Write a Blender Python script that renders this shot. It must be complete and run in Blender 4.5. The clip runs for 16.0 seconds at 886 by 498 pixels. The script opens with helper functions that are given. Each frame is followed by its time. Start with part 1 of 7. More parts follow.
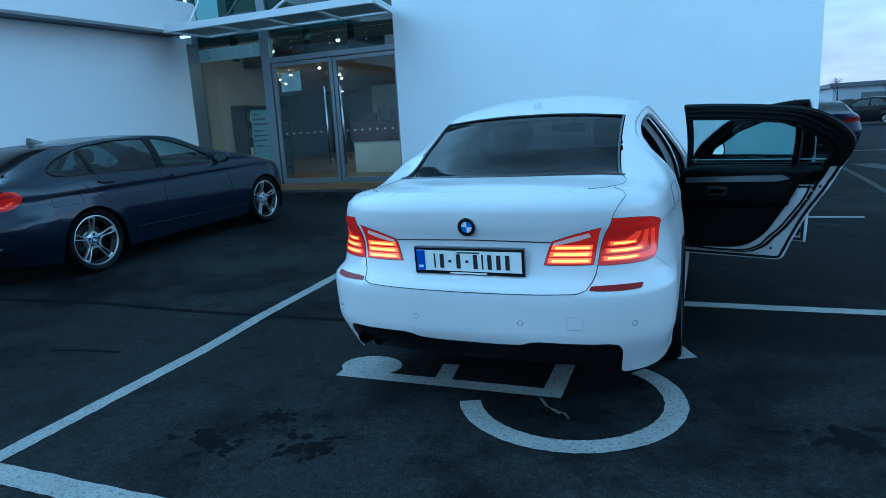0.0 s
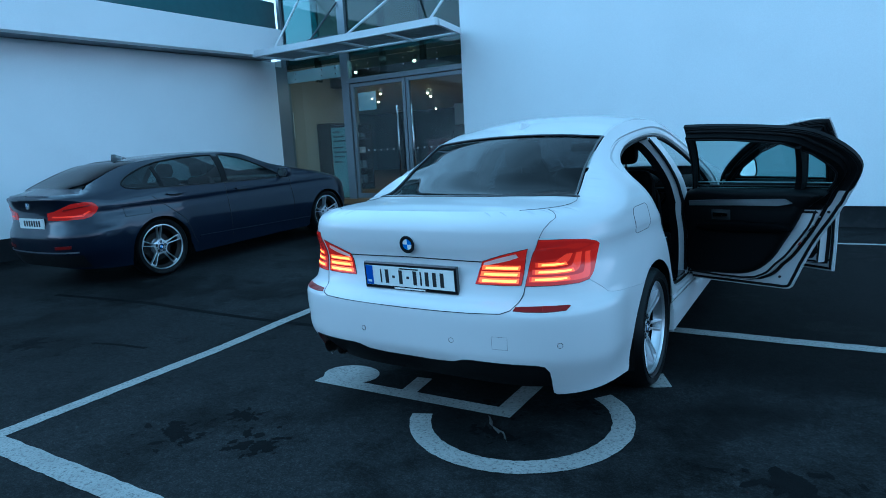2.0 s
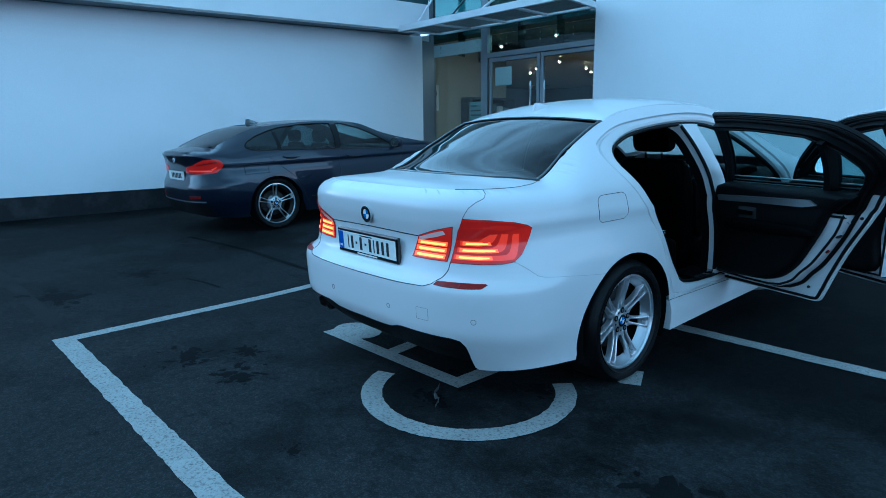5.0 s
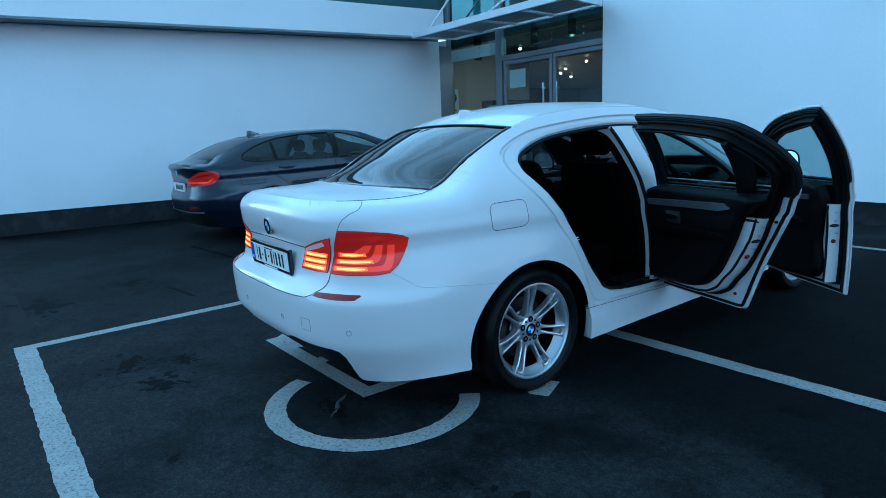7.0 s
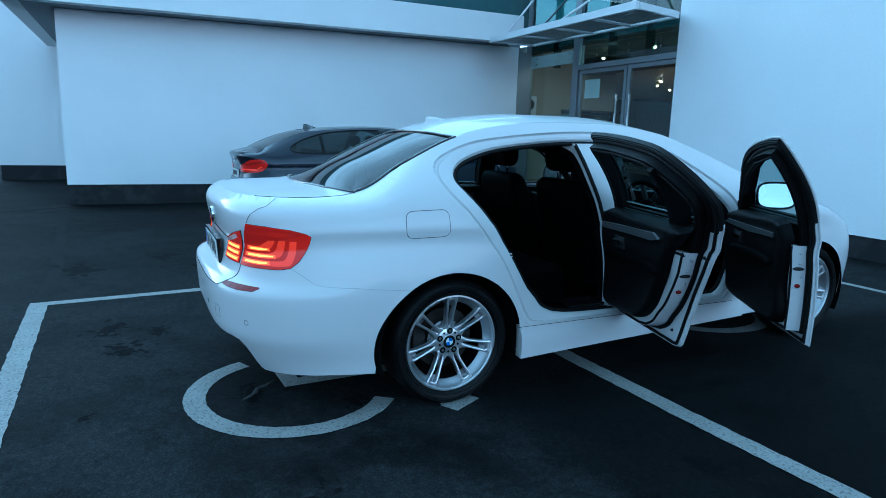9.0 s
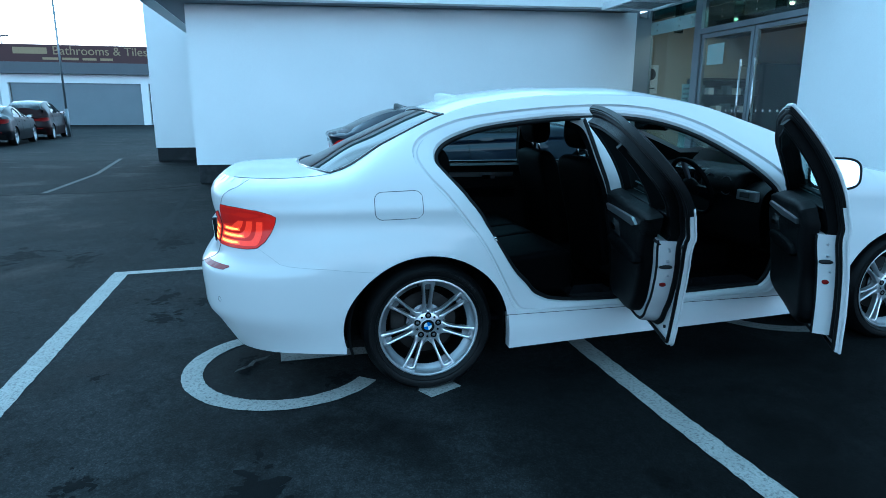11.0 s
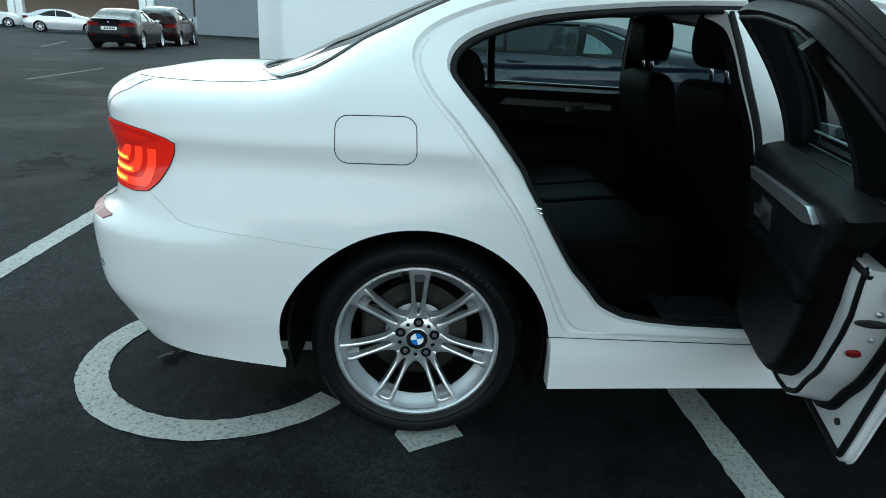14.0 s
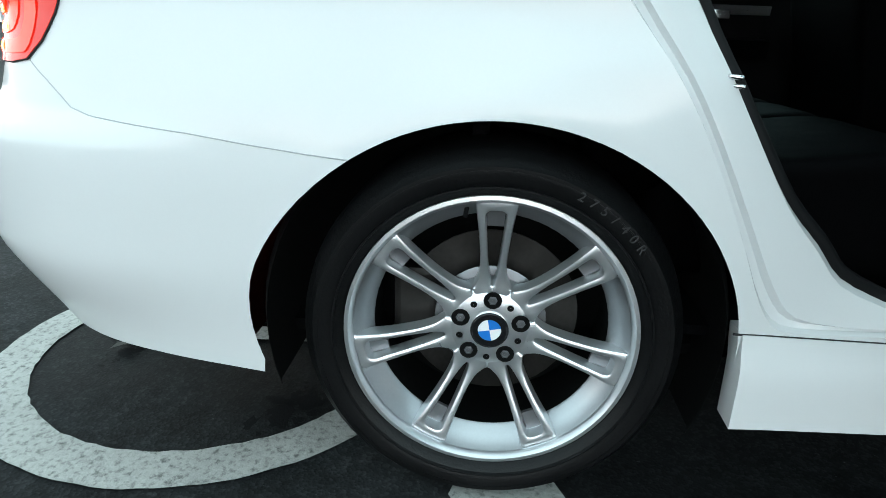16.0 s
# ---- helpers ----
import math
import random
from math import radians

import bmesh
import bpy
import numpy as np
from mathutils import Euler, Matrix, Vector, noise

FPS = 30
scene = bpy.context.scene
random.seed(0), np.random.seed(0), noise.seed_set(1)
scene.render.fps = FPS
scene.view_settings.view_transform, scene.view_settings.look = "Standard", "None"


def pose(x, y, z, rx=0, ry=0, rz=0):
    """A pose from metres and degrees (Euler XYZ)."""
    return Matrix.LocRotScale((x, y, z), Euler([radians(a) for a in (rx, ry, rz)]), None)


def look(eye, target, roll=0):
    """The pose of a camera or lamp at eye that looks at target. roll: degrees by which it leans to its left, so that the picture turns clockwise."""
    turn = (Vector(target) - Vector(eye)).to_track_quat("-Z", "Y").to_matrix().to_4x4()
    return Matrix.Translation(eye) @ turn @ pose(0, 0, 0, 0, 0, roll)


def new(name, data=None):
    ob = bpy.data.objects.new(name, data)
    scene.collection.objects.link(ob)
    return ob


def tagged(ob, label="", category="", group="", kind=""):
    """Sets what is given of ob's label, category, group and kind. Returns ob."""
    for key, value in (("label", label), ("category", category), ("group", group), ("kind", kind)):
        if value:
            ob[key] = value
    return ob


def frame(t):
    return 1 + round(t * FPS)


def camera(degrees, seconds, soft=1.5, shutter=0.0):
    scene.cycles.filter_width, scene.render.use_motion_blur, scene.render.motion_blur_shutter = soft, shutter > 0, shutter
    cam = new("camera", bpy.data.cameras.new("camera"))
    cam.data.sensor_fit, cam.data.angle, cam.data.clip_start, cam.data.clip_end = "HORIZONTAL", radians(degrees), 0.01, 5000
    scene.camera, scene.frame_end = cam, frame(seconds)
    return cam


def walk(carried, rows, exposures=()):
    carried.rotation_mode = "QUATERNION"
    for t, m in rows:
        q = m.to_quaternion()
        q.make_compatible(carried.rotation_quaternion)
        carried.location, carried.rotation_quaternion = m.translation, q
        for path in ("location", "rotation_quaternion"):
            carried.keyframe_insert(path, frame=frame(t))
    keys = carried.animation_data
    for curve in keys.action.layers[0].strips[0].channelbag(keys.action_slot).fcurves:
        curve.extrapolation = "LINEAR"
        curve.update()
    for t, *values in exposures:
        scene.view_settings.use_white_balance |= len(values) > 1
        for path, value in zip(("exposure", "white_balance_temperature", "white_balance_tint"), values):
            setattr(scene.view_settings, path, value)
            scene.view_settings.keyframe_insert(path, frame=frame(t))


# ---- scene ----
import itertools
from mathutils.geometry import delaunay_2d_cdt

cam = camera(71.2, 16.0, soft=0.9)
PATH = [
    (0, (0.993, -3.662, 1.383), (0.218, -1.859, 0.997), -3.2),
    (0.5, (1.18, -3.63, 1.388), (0.355, -1.846, 1.017), -3.1),
    (1, (1.316, -3.555, 1.371), (0.499, -1.765, 1.013), -2.4),
    (1.5, (1.495, -3.463, 1.383), (0.57, -1.728, 1.018), -1.4),
    (2, (1.707, -3.406, 1.369), (0.637, -1.747, 1.05), -3.0),
    (2.5, (1.949, -3.372, 1.384), (0.734, -1.82, 1.045), -2.4),
    (3, (2.085, -3.275, 1.362), (0.86, -1.731, 1.02), -1.9),
    (3.5, (2.222, -3.135, 1.357), (0.931, -1.653, 0.988), -0.8),
    (6, (2.874, -2.574, 1.359), (1.343, -1.343, 0.986), -1.4),
    (6.5, (2.989, -2.384, 1.386), (1.454, -1.161, 1.002), -2.0),
    (7, (3.125, -2.209, 1.374), (1.533, -1.056, 1.006), -2.2),
    (7.5, (3.317, -2.019, 1.401), (1.654, -0.974, 1.023), -1.8),
    (8, (3.407, -1.84, 1.381), (1.724, -0.823, 1.016), -0.9),
    (10.5, (3.829, -0.81, 1.418), (1.951, -0.268, 0.996), 1.9),
    (11, (3.786, -0.612, 1.413), (1.887, -0.167, 0.975), 0.2),
    (11.5, (3.732, -0.393, 1.415), (1.792, -0.07, 1.051), 2.9),
    (12, (3.626, -0.261, 1.403), (1.683, -0.047, 0.979), 1.1),
    (12.5, (3.389, -0.185, 1.371), (1.461, 0.029, 0.885), 3.2),
    (13, (3.126, -0.124, 1.343), (1.219, 0.089, 0.782), 3.8),
    (13.5, (2.851, -0.061, 1.309), (0.942, 0.026, 0.718), 2.6),
    (14, (2.616, -0.018, 1.257), (0.729, 0.072, 0.602), 3.3),
    (14.5, (2.384, -0.037, 1.177), (0.493, 0.07, 0.534), 3.3),
    (15, (2.179, -0.058, 1.064), (0.309, 0.009, 0.359), 0.9),
    (15.5, (2.016, -0.032, 0.954), (0.139, -0.087, 0.265), 1.2),
    (16, (1.843, -0.014, 0.843), (-0.034, -0.153, 0.167), 1.8),
]
EXPOSURE = [(0.0, 0.53, 4090, -4), (8.2, 0.53, 4140, -4), (10.5, 0.99, 4350, -6), (12.4, 0.95, 4300, -6), (13.05, 1.17, 5200, 0), (13.7, 1.2, 5900, 0), (15.0, 1.36, 6150, 1), (16.0, 1.77, 6350, 4)]
walk(cam, [(t, look(eye, target, roll)) for t, eye, target, roll in PATH], EXPOSURE)

# ---- sky and sun: a clouded evening sky, brightest in the west ----
SUN_DIR = Vector((-0.94, -0.30, 0.12)).normalized()
world = bpy.data.worlds.new("evening_sky")
scene.world = world
world.use_nodes = True
wn, wl = world.node_tree.nodes, world.node_tree.links
wn.clear()
w_out, w_bg, w_sky = wn.new("ShaderNodeOutputWorld"), wn.new("ShaderNodeBackground"), wn.new("ShaderNodeTexSky")
w_sky.sky_type, w_sky.sun_disc = "NISHITA", False
w_sky.sun_elevation, w_sky.sun_rotation = radians(7), math.atan2(SUN_DIR.x, SUN_DIR.y)
w_co, w_map, w_noise = wn.new("ShaderNodeTexCoord"), wn.new("ShaderNodeMapping"), wn.new("ShaderNodeTexNoise")
w_map.inputs["Scale"].default_value = (1.2, 1.2, 4.5)
w_noise.inputs["Scale"].default_value, w_noise.inputs["Detail"].default_value, w_noise.inputs["Roughness"].default_value = 2.0, 7.0, 0.58
w_ramp, w_mix, w_mul = wn.new("ShaderNodeValToRGB"), wn.new("ShaderNodeMix"), wn.new("ShaderNodeVectorMath")
w_ramp.color_ramp.elements[0].position, w_ramp.color_ramp.elements[1].position = 0.34, 0.68
w_ramp.color_ramp.elements[0].color, w_ramp.color_ramp.elements[1].color = (0.5, 0.52, 0.55, 1), (1.12, 1.11, 1.1, 1)
w_mix.data_type = "RGBA"
w_mix.inputs[0].default_value = 0.85
# cloud deck: thinner along the horizon, glowing towards the hidden sun
w_sep, w_el, w_dot, w_pow, w_glow, w_all, w_var = (wn.new(k) for k in ("ShaderNodeSeparateXYZ", "ShaderNodeMapRange", "ShaderNodeVectorMath", "ShaderNodeMapRange", "ShaderNodeMath", "ShaderNodeMath", "ShaderNodeMath"))
w_el.inputs["From Min"].default_value, w_el.inputs["From Max"].default_value = 0.0, 0.9
w_el.inputs["To Min"].default_value, w_el.inputs["To Max"].default_value = 0.88, 0.68
w_dot.operation = "DOT_PRODUCT"
w_dot.inputs[1].default_value = Vector((-0.93, -0.18, 0.36)).normalized()
w_pow.interpolation_type = "SMOOTHSTEP"
w_pow.inputs["From Min"].default_value, w_pow.inputs["From Max"].default_value = 0.3, 1.0
w_pow.inputs["To Min"].default_value, w_pow.inputs["To Max"].default_value = 0.0, 1.5
w_glow.operation, w_all.operation, w_var.operation, w_mul.operation = "ADD", "MULTIPLY", "MULTIPLY", "SCALE"
# the deck is bluer overhead and warm grey along the horizon
w_low, w_hue = wn.new("ShaderNodeMapRange"), wn.new("ShaderNodeMix")
w_low.interpolation_type = "SMOOTHSTEP"
w_low.inputs["From Min"].default_value, w_low.inputs["From Max"].default_value = 0.0, 0.32
w_hue.data_type = "RGBA"
w_hue.inputs[6].default_value, w_hue.inputs[7].default_value = (9.7, 8.3, 8.3, 1), (7.5, 9.5, 10.1, 1)
wl.new(w_low.outputs["Result"], w_hue.inputs[0])
wl.new(w_hue.outputs[2], w_mul.inputs[0])
wl.new(w_co.outputs["Generated"], w_map.inputs["Vector"])
wl.new(w_map.outputs["Vector"], w_noise.inputs["Vector"])
wl.new(w_noise.outputs["Fac"], w_ramp.inputs["Fac"])
wl.new(w_co.outputs["Generated"], w_sep.inputs[0])
wl.new(w_sep.outputs["Z"], w_el.inputs["Value"])
wl.new(w_sep.outputs["Z"], w_low.inputs["Value"])
wl.new(w_co.outputs["Generated"], w_dot.inputs[0])
# thin cloud lets light through low in the west and, opposite, low in the east
w_both = wn.new("ShaderNodeMath")
w_both.operation = "ABSOLUTE"
wl.new(w_dot.outputs["Value"], w_both.inputs[0])
wl.new(w_both.outputs[0], w_pow.inputs["Value"])
wl.new(w_el.outputs["Result"], w_glow.inputs[0])
wl.new(w_pow.outputs["Result"], w_glow.inputs[1])
wl.new(w_ramp.outputs["Color"], w_all.inputs[0])
wl.new(w_glow.outputs[0], w_all.inputs[1])
wl.new(w_all.outputs[0], w_mul.inputs["Scale"])
wl.new(w_sky.outputs["Color"], w_mix.inputs[6])
wl.new(w_mul.outputs["Vector"], w_mix.inputs[7])
wl.new(w_mix.outputs[2], w_bg.inputs["Color"])
w_bg.inputs["Strength"].default_value = 0.1
wl.new(w_bg.outputs["Background"], w_out.inputs["Surface"])

sun = new("sun", bpy.data.lights.new("sun", "SUN"))
sun.data.energy, sun.data.angle, sun.data.color = 0.12, radians(20), (1.0, 0.86, 0.72)
sun.matrix_world = look(SUN_DIR * 60, (0, 0, 0))


# ---- materials ----
def material(name, colour, rough=0.5, metal=0.0, vary=0.12, scale=6.0, fine=90.0, bump=0.0, coat=0.0, spec=0.5,
             rough_vary=0.1, emit=None, strength=0.0, stain=0.0, stain_colour=(0.02, 0.02, 0.02), stain_scale=0.7, per_object=0.0, coat_rough=0.03):
    """A procedural surface: colour with coarse and fine variation, uneven gloss and fine relief, at metre scale."""
    m = bpy.data.materials.new(name)
    m.use_nodes = True
    n, l = m.node_tree.nodes, m.node_tree.links
    b = n["Principled BSDF"]
    co = n.new("ShaderNodeTexCoord")
    coarse, grain = n.new("ShaderNodeTexNoise"), n.new("ShaderNodeTexNoise")
    coarse.inputs["Scale"].default_value, coarse.inputs["Detail"].default_value = scale, 5
    grain.inputs["Scale"].default_value, grain.inputs["Detail"].default_value = fine, 4
    l.new(co.outputs["Object"], coarse.inputs["Vector"])
    l.new(co.outputs["Object"], grain.inputs["Vector"])
    both = n.new("ShaderNodeMath")
    both.operation = "ADD"
    l.new(coarse.outputs["Fac"], both.inputs[0])
    l.new(grain.outputs["Fac"], both.inputs[1])
    rng = n.new("ShaderNodeMapRange")
    rng.inputs["From Min"].default_value, rng.inputs["From Max"].default_value = 0.6, 1.4
    rng.inputs["To Min"].default_value, rng.inputs["To Max"].default_value = 1 - vary, 1 + vary
    l.new(both.outputs[0], rng.inputs["Value"])
    hue = n.new("ShaderNodeVectorMath")
    hue.operation = "SCALE"
    hue.inputs[0].default_value = colour
    l.new(rng.outputs["Result"], hue.inputs["Scale"])
    last = hue.outputs["Vector"]
    if per_object:
        info, r2, h2 = n.new("ShaderNodeObjectInfo"), n.new("ShaderNodeMapRange"), n.new("ShaderNodeVectorMath")
        r2.inputs["To Min"].default_value, r2.inputs["To Max"].default_value = 1 - per_object, 1 + per_object
        h2.operation = "SCALE"
        l.new(info.outputs["Random"], r2.inputs["Value"])
        l.new(last, h2.inputs[0])
        l.new(r2.outputs["Result"], h2.inputs["Scale"])
        last = h2.outputs["Vector"]
    if stain:
        st, rp, mx = n.new("ShaderNodeTexNoise"), n.new("ShaderNodeValToRGB"), n.new("ShaderNodeMix")
        st.inputs["Scale"].default_value, st.inputs["Detail"].default_value, st.inputs["Roughness"].default_value = stain_scale, 8, 0.65
        rp.color_ramp.elements[0].position, rp.color_ramp.elements[1].position = 0.5, 0.68
        mx.data_type = "RGBA"
        l.new(co.outputs["Object"], st.inputs["Vector"])
        l.new(st.outputs["Fac"], rp.inputs["Fac"])
        sc = n.new("ShaderNodeMath")
        sc.operation = "MULTIPLY"
        sc.inputs[1].default_value = stain
        l.new(rp.outputs["Color"], sc.inputs[0])
        l.new(sc.outputs[0], mx.inputs[0])
        l.new(last, mx.inputs[6])
        mx.inputs[7].default_value = (*stain_colour, 1)
        last = mx.outputs[2]
    l.new(last, b.inputs["Base Color"])
    rr = n.new("ShaderNodeMapRange")
    rr.inputs["From Min"].default_value, rr.inputs["From Max"].default_value = 0.6, 1.4
    rr.inputs["To Min"].default_value, rr.inputs["To Max"].default_value = max(0.02, rough - rough_vary * rough), min(1, rough + rough_vary * rough)
    l.new(both.outputs[0], rr.inputs["Value"])
    l.new(rr.outputs["Result"], b.inputs["Roughness"])
    b.inputs["Metallic"].default_value, b.inputs["Coat Weight"].default_value = metal, coat
    b.inputs["Coat Roughness"].default_value = coat_rough
    b.inputs["Specular IOR Level"].default_value = spec
    if bump:
        bp = n.new("ShaderNodeBump")
        bp.inputs["Strength"].default_value, bp.inputs["Distance"].default_value = bump, 0.004
        l.new(grain.outputs["Fac"], bp.inputs["Height"])
        l.new(bp.outputs["Normal"], b.inputs["Normal"])
    if emit:
        b.inputs["Emission Color"].default_value, b.inputs["Emission Strength"].default_value = (*emit, 1), strength
    return m


def glass(name, tint, rough=0.0, see=1.0, gloss=0.05):
    """Thin pane: clear film that tints what is behind and mirrors at its true Fresnel gloss."""
    m = bpy.data.materials.new(name)
    m.use_nodes = True
    n, l = m.node_tree.nodes, m.node_tree.links
    n.clear()
    out, tr, gl, mx, fr, pw, ad = (n.new(k) for k in ("ShaderNodeOutputMaterial", "ShaderNodeBsdfTransparent", "ShaderNodeBsdfGlossy", "ShaderNodeMixShader", "ShaderNodeLayerWeight", "ShaderNodeMath", "ShaderNodeMath"))
    tr.inputs["Color"].default_value = (*(c * see for c in tint), 1)
    gl.inputs["Roughness"].default_value = rough
    fr.inputs["Blend"].default_value = 0.5
    pw.operation, ad.operation = "POWER", "MULTIPLY_ADD"
    pw.inputs[1].default_value = 5.0
    ad.inputs[1].default_value, ad.inputs[2].default_value = 0.94, gloss
    l.new(fr.outputs["Facing"], pw.inputs[0])
    l.new(pw.outputs[0], ad.inputs[0])
    l.new(ad.outputs[0], mx.inputs["Fac"])
    l.new(tr.outputs[0], mx.inputs[1])
    l.new(gl.outputs[0], mx.inputs[2])
    l.new(mx.outputs[0], out.inputs["Surface"])
    return m


def clear_mix(name, colour, see, rough=0.15):
    """A coloured clear plastic: part diffuse, part see-through."""
    m = bpy.data.materials.new(name)
    m.use_nodes = True
    n, l = m.node_tree.nodes, m.node_tree.links
    b, out = n["Principled BSDF"], n["Material Output"]
    tr, mx = n.new("ShaderNodeBsdfTransparent"), n.new("ShaderNodeMixShader")
    b.inputs["Base Color"].default_value, b.inputs["Roughness"].default_value = (*colour, 1), rough
    b.inputs["Coat Weight"].default_value = 1.0
    tr.inputs["Color"].default_value = (*(min(1, c * 2.2 + 0.02) for c in colour), 1)
    mx.inputs["Fac"].default_value = see
    l.new(b.outputs[0], mx.inputs[1])
    l.new(tr.outputs[0], mx.inputs[2])
    l.new(mx.outputs[0], out.inputs["Surface"])
    return m


def asphalt():
    """Worn damp tarmac: stone chips in dark binder, ragged damp patches, wheel-worn lighter areas, at metre scale."""
    m = bpy.data.materials.new("asphalt")
    m.use_nodes = True
    n, l = m.node_tree.nodes, m.node_tree.links
    b = n["Principled BSDF"]
    co = n.new("ShaderNodeTexCoord")

    def noise(scale, detail, rough, vec=None):
        t = n.new("ShaderNodeTexNoise")
        t.inputs["Scale"].default_value, t.inputs["Detail"].default_value, t.inputs["Roughness"].default_value = scale, detail, rough
        l.new(vec or co.outputs["Object"], t.inputs["Vector"])
        return t.outputs["Fac"]

    def ranged(v, a, c, lo, hi, smooth=True):
        r = n.new("ShaderNodeMapRange")
        r.interpolation_type = "SMOOTHSTEP" if smooth else "LINEAR"
        for k, x in zip(("From Min", "From Max", "To Min", "To Max"), (a, c, lo, hi)):
            r.inputs[k].default_value = x
        l.new(v, r.inputs["Value"])
        return r.outputs["Result"]

    def times(a, c):
        k = n.new("ShaderNodeMath")
        k.operation = "MULTIPLY"
        l.new(a, k.inputs[0])
        l.new(c, k.inputs[1])
        return k.outputs[0]

    # darker ground beside the bay, with a ragged edge
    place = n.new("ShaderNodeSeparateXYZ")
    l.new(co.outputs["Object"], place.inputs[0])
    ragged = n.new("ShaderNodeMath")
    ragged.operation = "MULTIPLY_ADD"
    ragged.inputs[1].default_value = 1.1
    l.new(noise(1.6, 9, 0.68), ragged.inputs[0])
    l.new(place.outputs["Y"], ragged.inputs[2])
    dark_patch = times(times(ranged(ragged.outputs[0], 0.58, 0.92, 0.0, 1.0), ranged(ragged.outputs[0], 5.0, 7.0, 1.0, 0.0)), times(ranged(place.outputs["X"], 0.5, 0.9, 0.0, 1.0), ranged(place.outputs["X"], 4.5, 7.5, 1.0, 0.0)))
    broad = ranged(noise(0.22, 6, 0.6), 0.35, 0.65, 0.8, 1.22)
    damp = ranged(noise(0.55, 12, 0.74), 0.46, 0.60, 1.12, 0.42)
    spots = ranged(noise(4.5, 8, 0.75), 0.55, 0.70, 1.0, 0.5)
    mottle = ranged(noise(26.0, 5, 0.65), 0.3, 0.7, 0.78, 1.22)
    chips = n.new("ShaderNodeTexVoronoi")
    chips.inputs["Scale"].default_value = 150.0
    l.new(co.outputs["Object"], chips.inputs["Vector"])
    sep = n.new("ShaderNodeSeparateColor")
    l.new(chips.outputs["Color"], sep.inputs[0])
    chip = ranged(sep.outputs[0], 0.5, 1.0, 0.85, 1.45)
    rare = ranged(noise(150.0, 2, 0.5), 0.72, 0.77, 1.0, 3.2)
    worn = n.new("ShaderNodeVectorMath")
    worn.operation = "SCALE"
    worn.inputs[0].default_value = (0.0168, 0.0176, 0.0182)
    l.new(times(times(times(broad, damp), times(spots, mottle)), times(times(chip, rare), times(ranged(dark_patch, 0.0, 1.0, 1.0, 0.42, False), ranged(times(ranged(place.outputs["X"], -15.7, -15.4, 0.0, 1.0), ranged(place.outputs["X"], -8.0, -7.8, 1.0, 0.0)), 0.0, 1.0, 1.0, 0.72, False)))), worn.inputs["Scale"])
    l.new(worn.outputs["Vector"], b.inputs["Base Color"])
    l.new(ranged(noise(0.55, 12, 0.72), 0.50, 0.60, 0.85, 0.68), b.inputs["Roughness"])
    b.inputs["Specular IOR Level"].default_value = 0.04
    bp = n.new("ShaderNodeBump")
    bp.inputs["Strength"].default_value, bp.inputs["Distance"].default_value = 0.35, 0.003
    l.new(chips.outputs["Distance"], bp.inputs["Height"])
    l.new(bp.outputs["Normal"], b.inputs["Normal"])
    return m


M = {}
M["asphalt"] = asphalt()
M["old_paint"] = material("faded_road_paint", (0.048, 0.048, 0.046), 0.8, spec=0.2, vary=0.4, scale=3, fine=60, stain=0.8, stain_colour=(0.02, 0.02, 0.02), stain_scale=5)
M["dark_patch"] = material("oil_stain", (0.0066, 0.0069, 0.0075), 0.8, spec=0.03, vary=0.3, scale=12, fine=160, bump=0.3)
M["road_paint"] = material("road_paint", (0.285, 0.285, 0.27), 0.7, vary=0.22, scale=6, fine=130, bump=0.5, spec=0.3, stain=0.85, stain_colour=(0.06, 0.06, 0.06), stain_scale=70)
M["render_white"] = material("white_render", (0.83, 0.85, 0.86), 0.8, vary=0.045, scale=0.8, fine=60, bump=0.12, stain=0.12, stain_colour=(0.62, 0.64, 0.65), stain_scale=0.5)
M["plinth"] = material("dark_plinth", (0.012, 0.013, 0.015), 0.6, spec=0.25, vary=0.25, scale=3, fine=50, bump=0.15, stain=0.5, stain_colour=(0.06, 0.06, 0.06), stain_scale=2)
M["soffit"] = material("soffit", (0.24, 0.26, 0.29), 0.7, vary=0.08, scale=2, fine=40)
M["alu"] = material("grey_aluminium", (0.26, 0.28, 0.30), 0.38, metal=0.7, vary=0.05, scale=3, fine=60)
M["alu_dark"] = material("dark_aluminium", (0.07, 0.075, 0.085), 0.4, metal=0.5, vary=0.06, scale=3, fine=60)
M["steel"] = material("brushed_steel", (0.62, 0.62, 0.62), 0.22, metal=1.0, vary=0.05, scale=10, fine=120)
M["white_metal"] = material("white_painted_metal", (0.72, 0.74, 0.76), 0.4, vary=0.05, scale=2, fine=40)
M["shop_glass"] = glass("shop_glass", (0.86, 0.93, 0.92))
M["green_glass"] = glass("green_glass", (0.36, 0.47, 0.47))
M["teal"] = material("teal_spandrel_glass", (0.07, 0.13, 0.14), 0.12, vary=0.1, scale=0.7, fine=6)
M["frost"] = clear_mix("frosted_film", (0.55, 0.72, 0.72), 0.55, 0.5)
M["maroon"] = material("maroon_panel", (0.05, 0.02, 0.03), 0.45, vary=0.12)
M["cream"] = material("cream_wall", (0.40, 0.36, 0.29), 0.8, vary=0.08, scale=2, fine=40)
M["wood_floor"] = material("timber_floor", (0.22, 0.13, 0.06), 0.4, vary=0.25, scale=3, fine=30)
M["counter"] = material("dark_counter", (0.05, 0.045, 0.05), 0.4, vary=0.1)
M["white_board"] = material("white_board", (0.75, 0.75, 0.73), 0.5, vary=0.05)
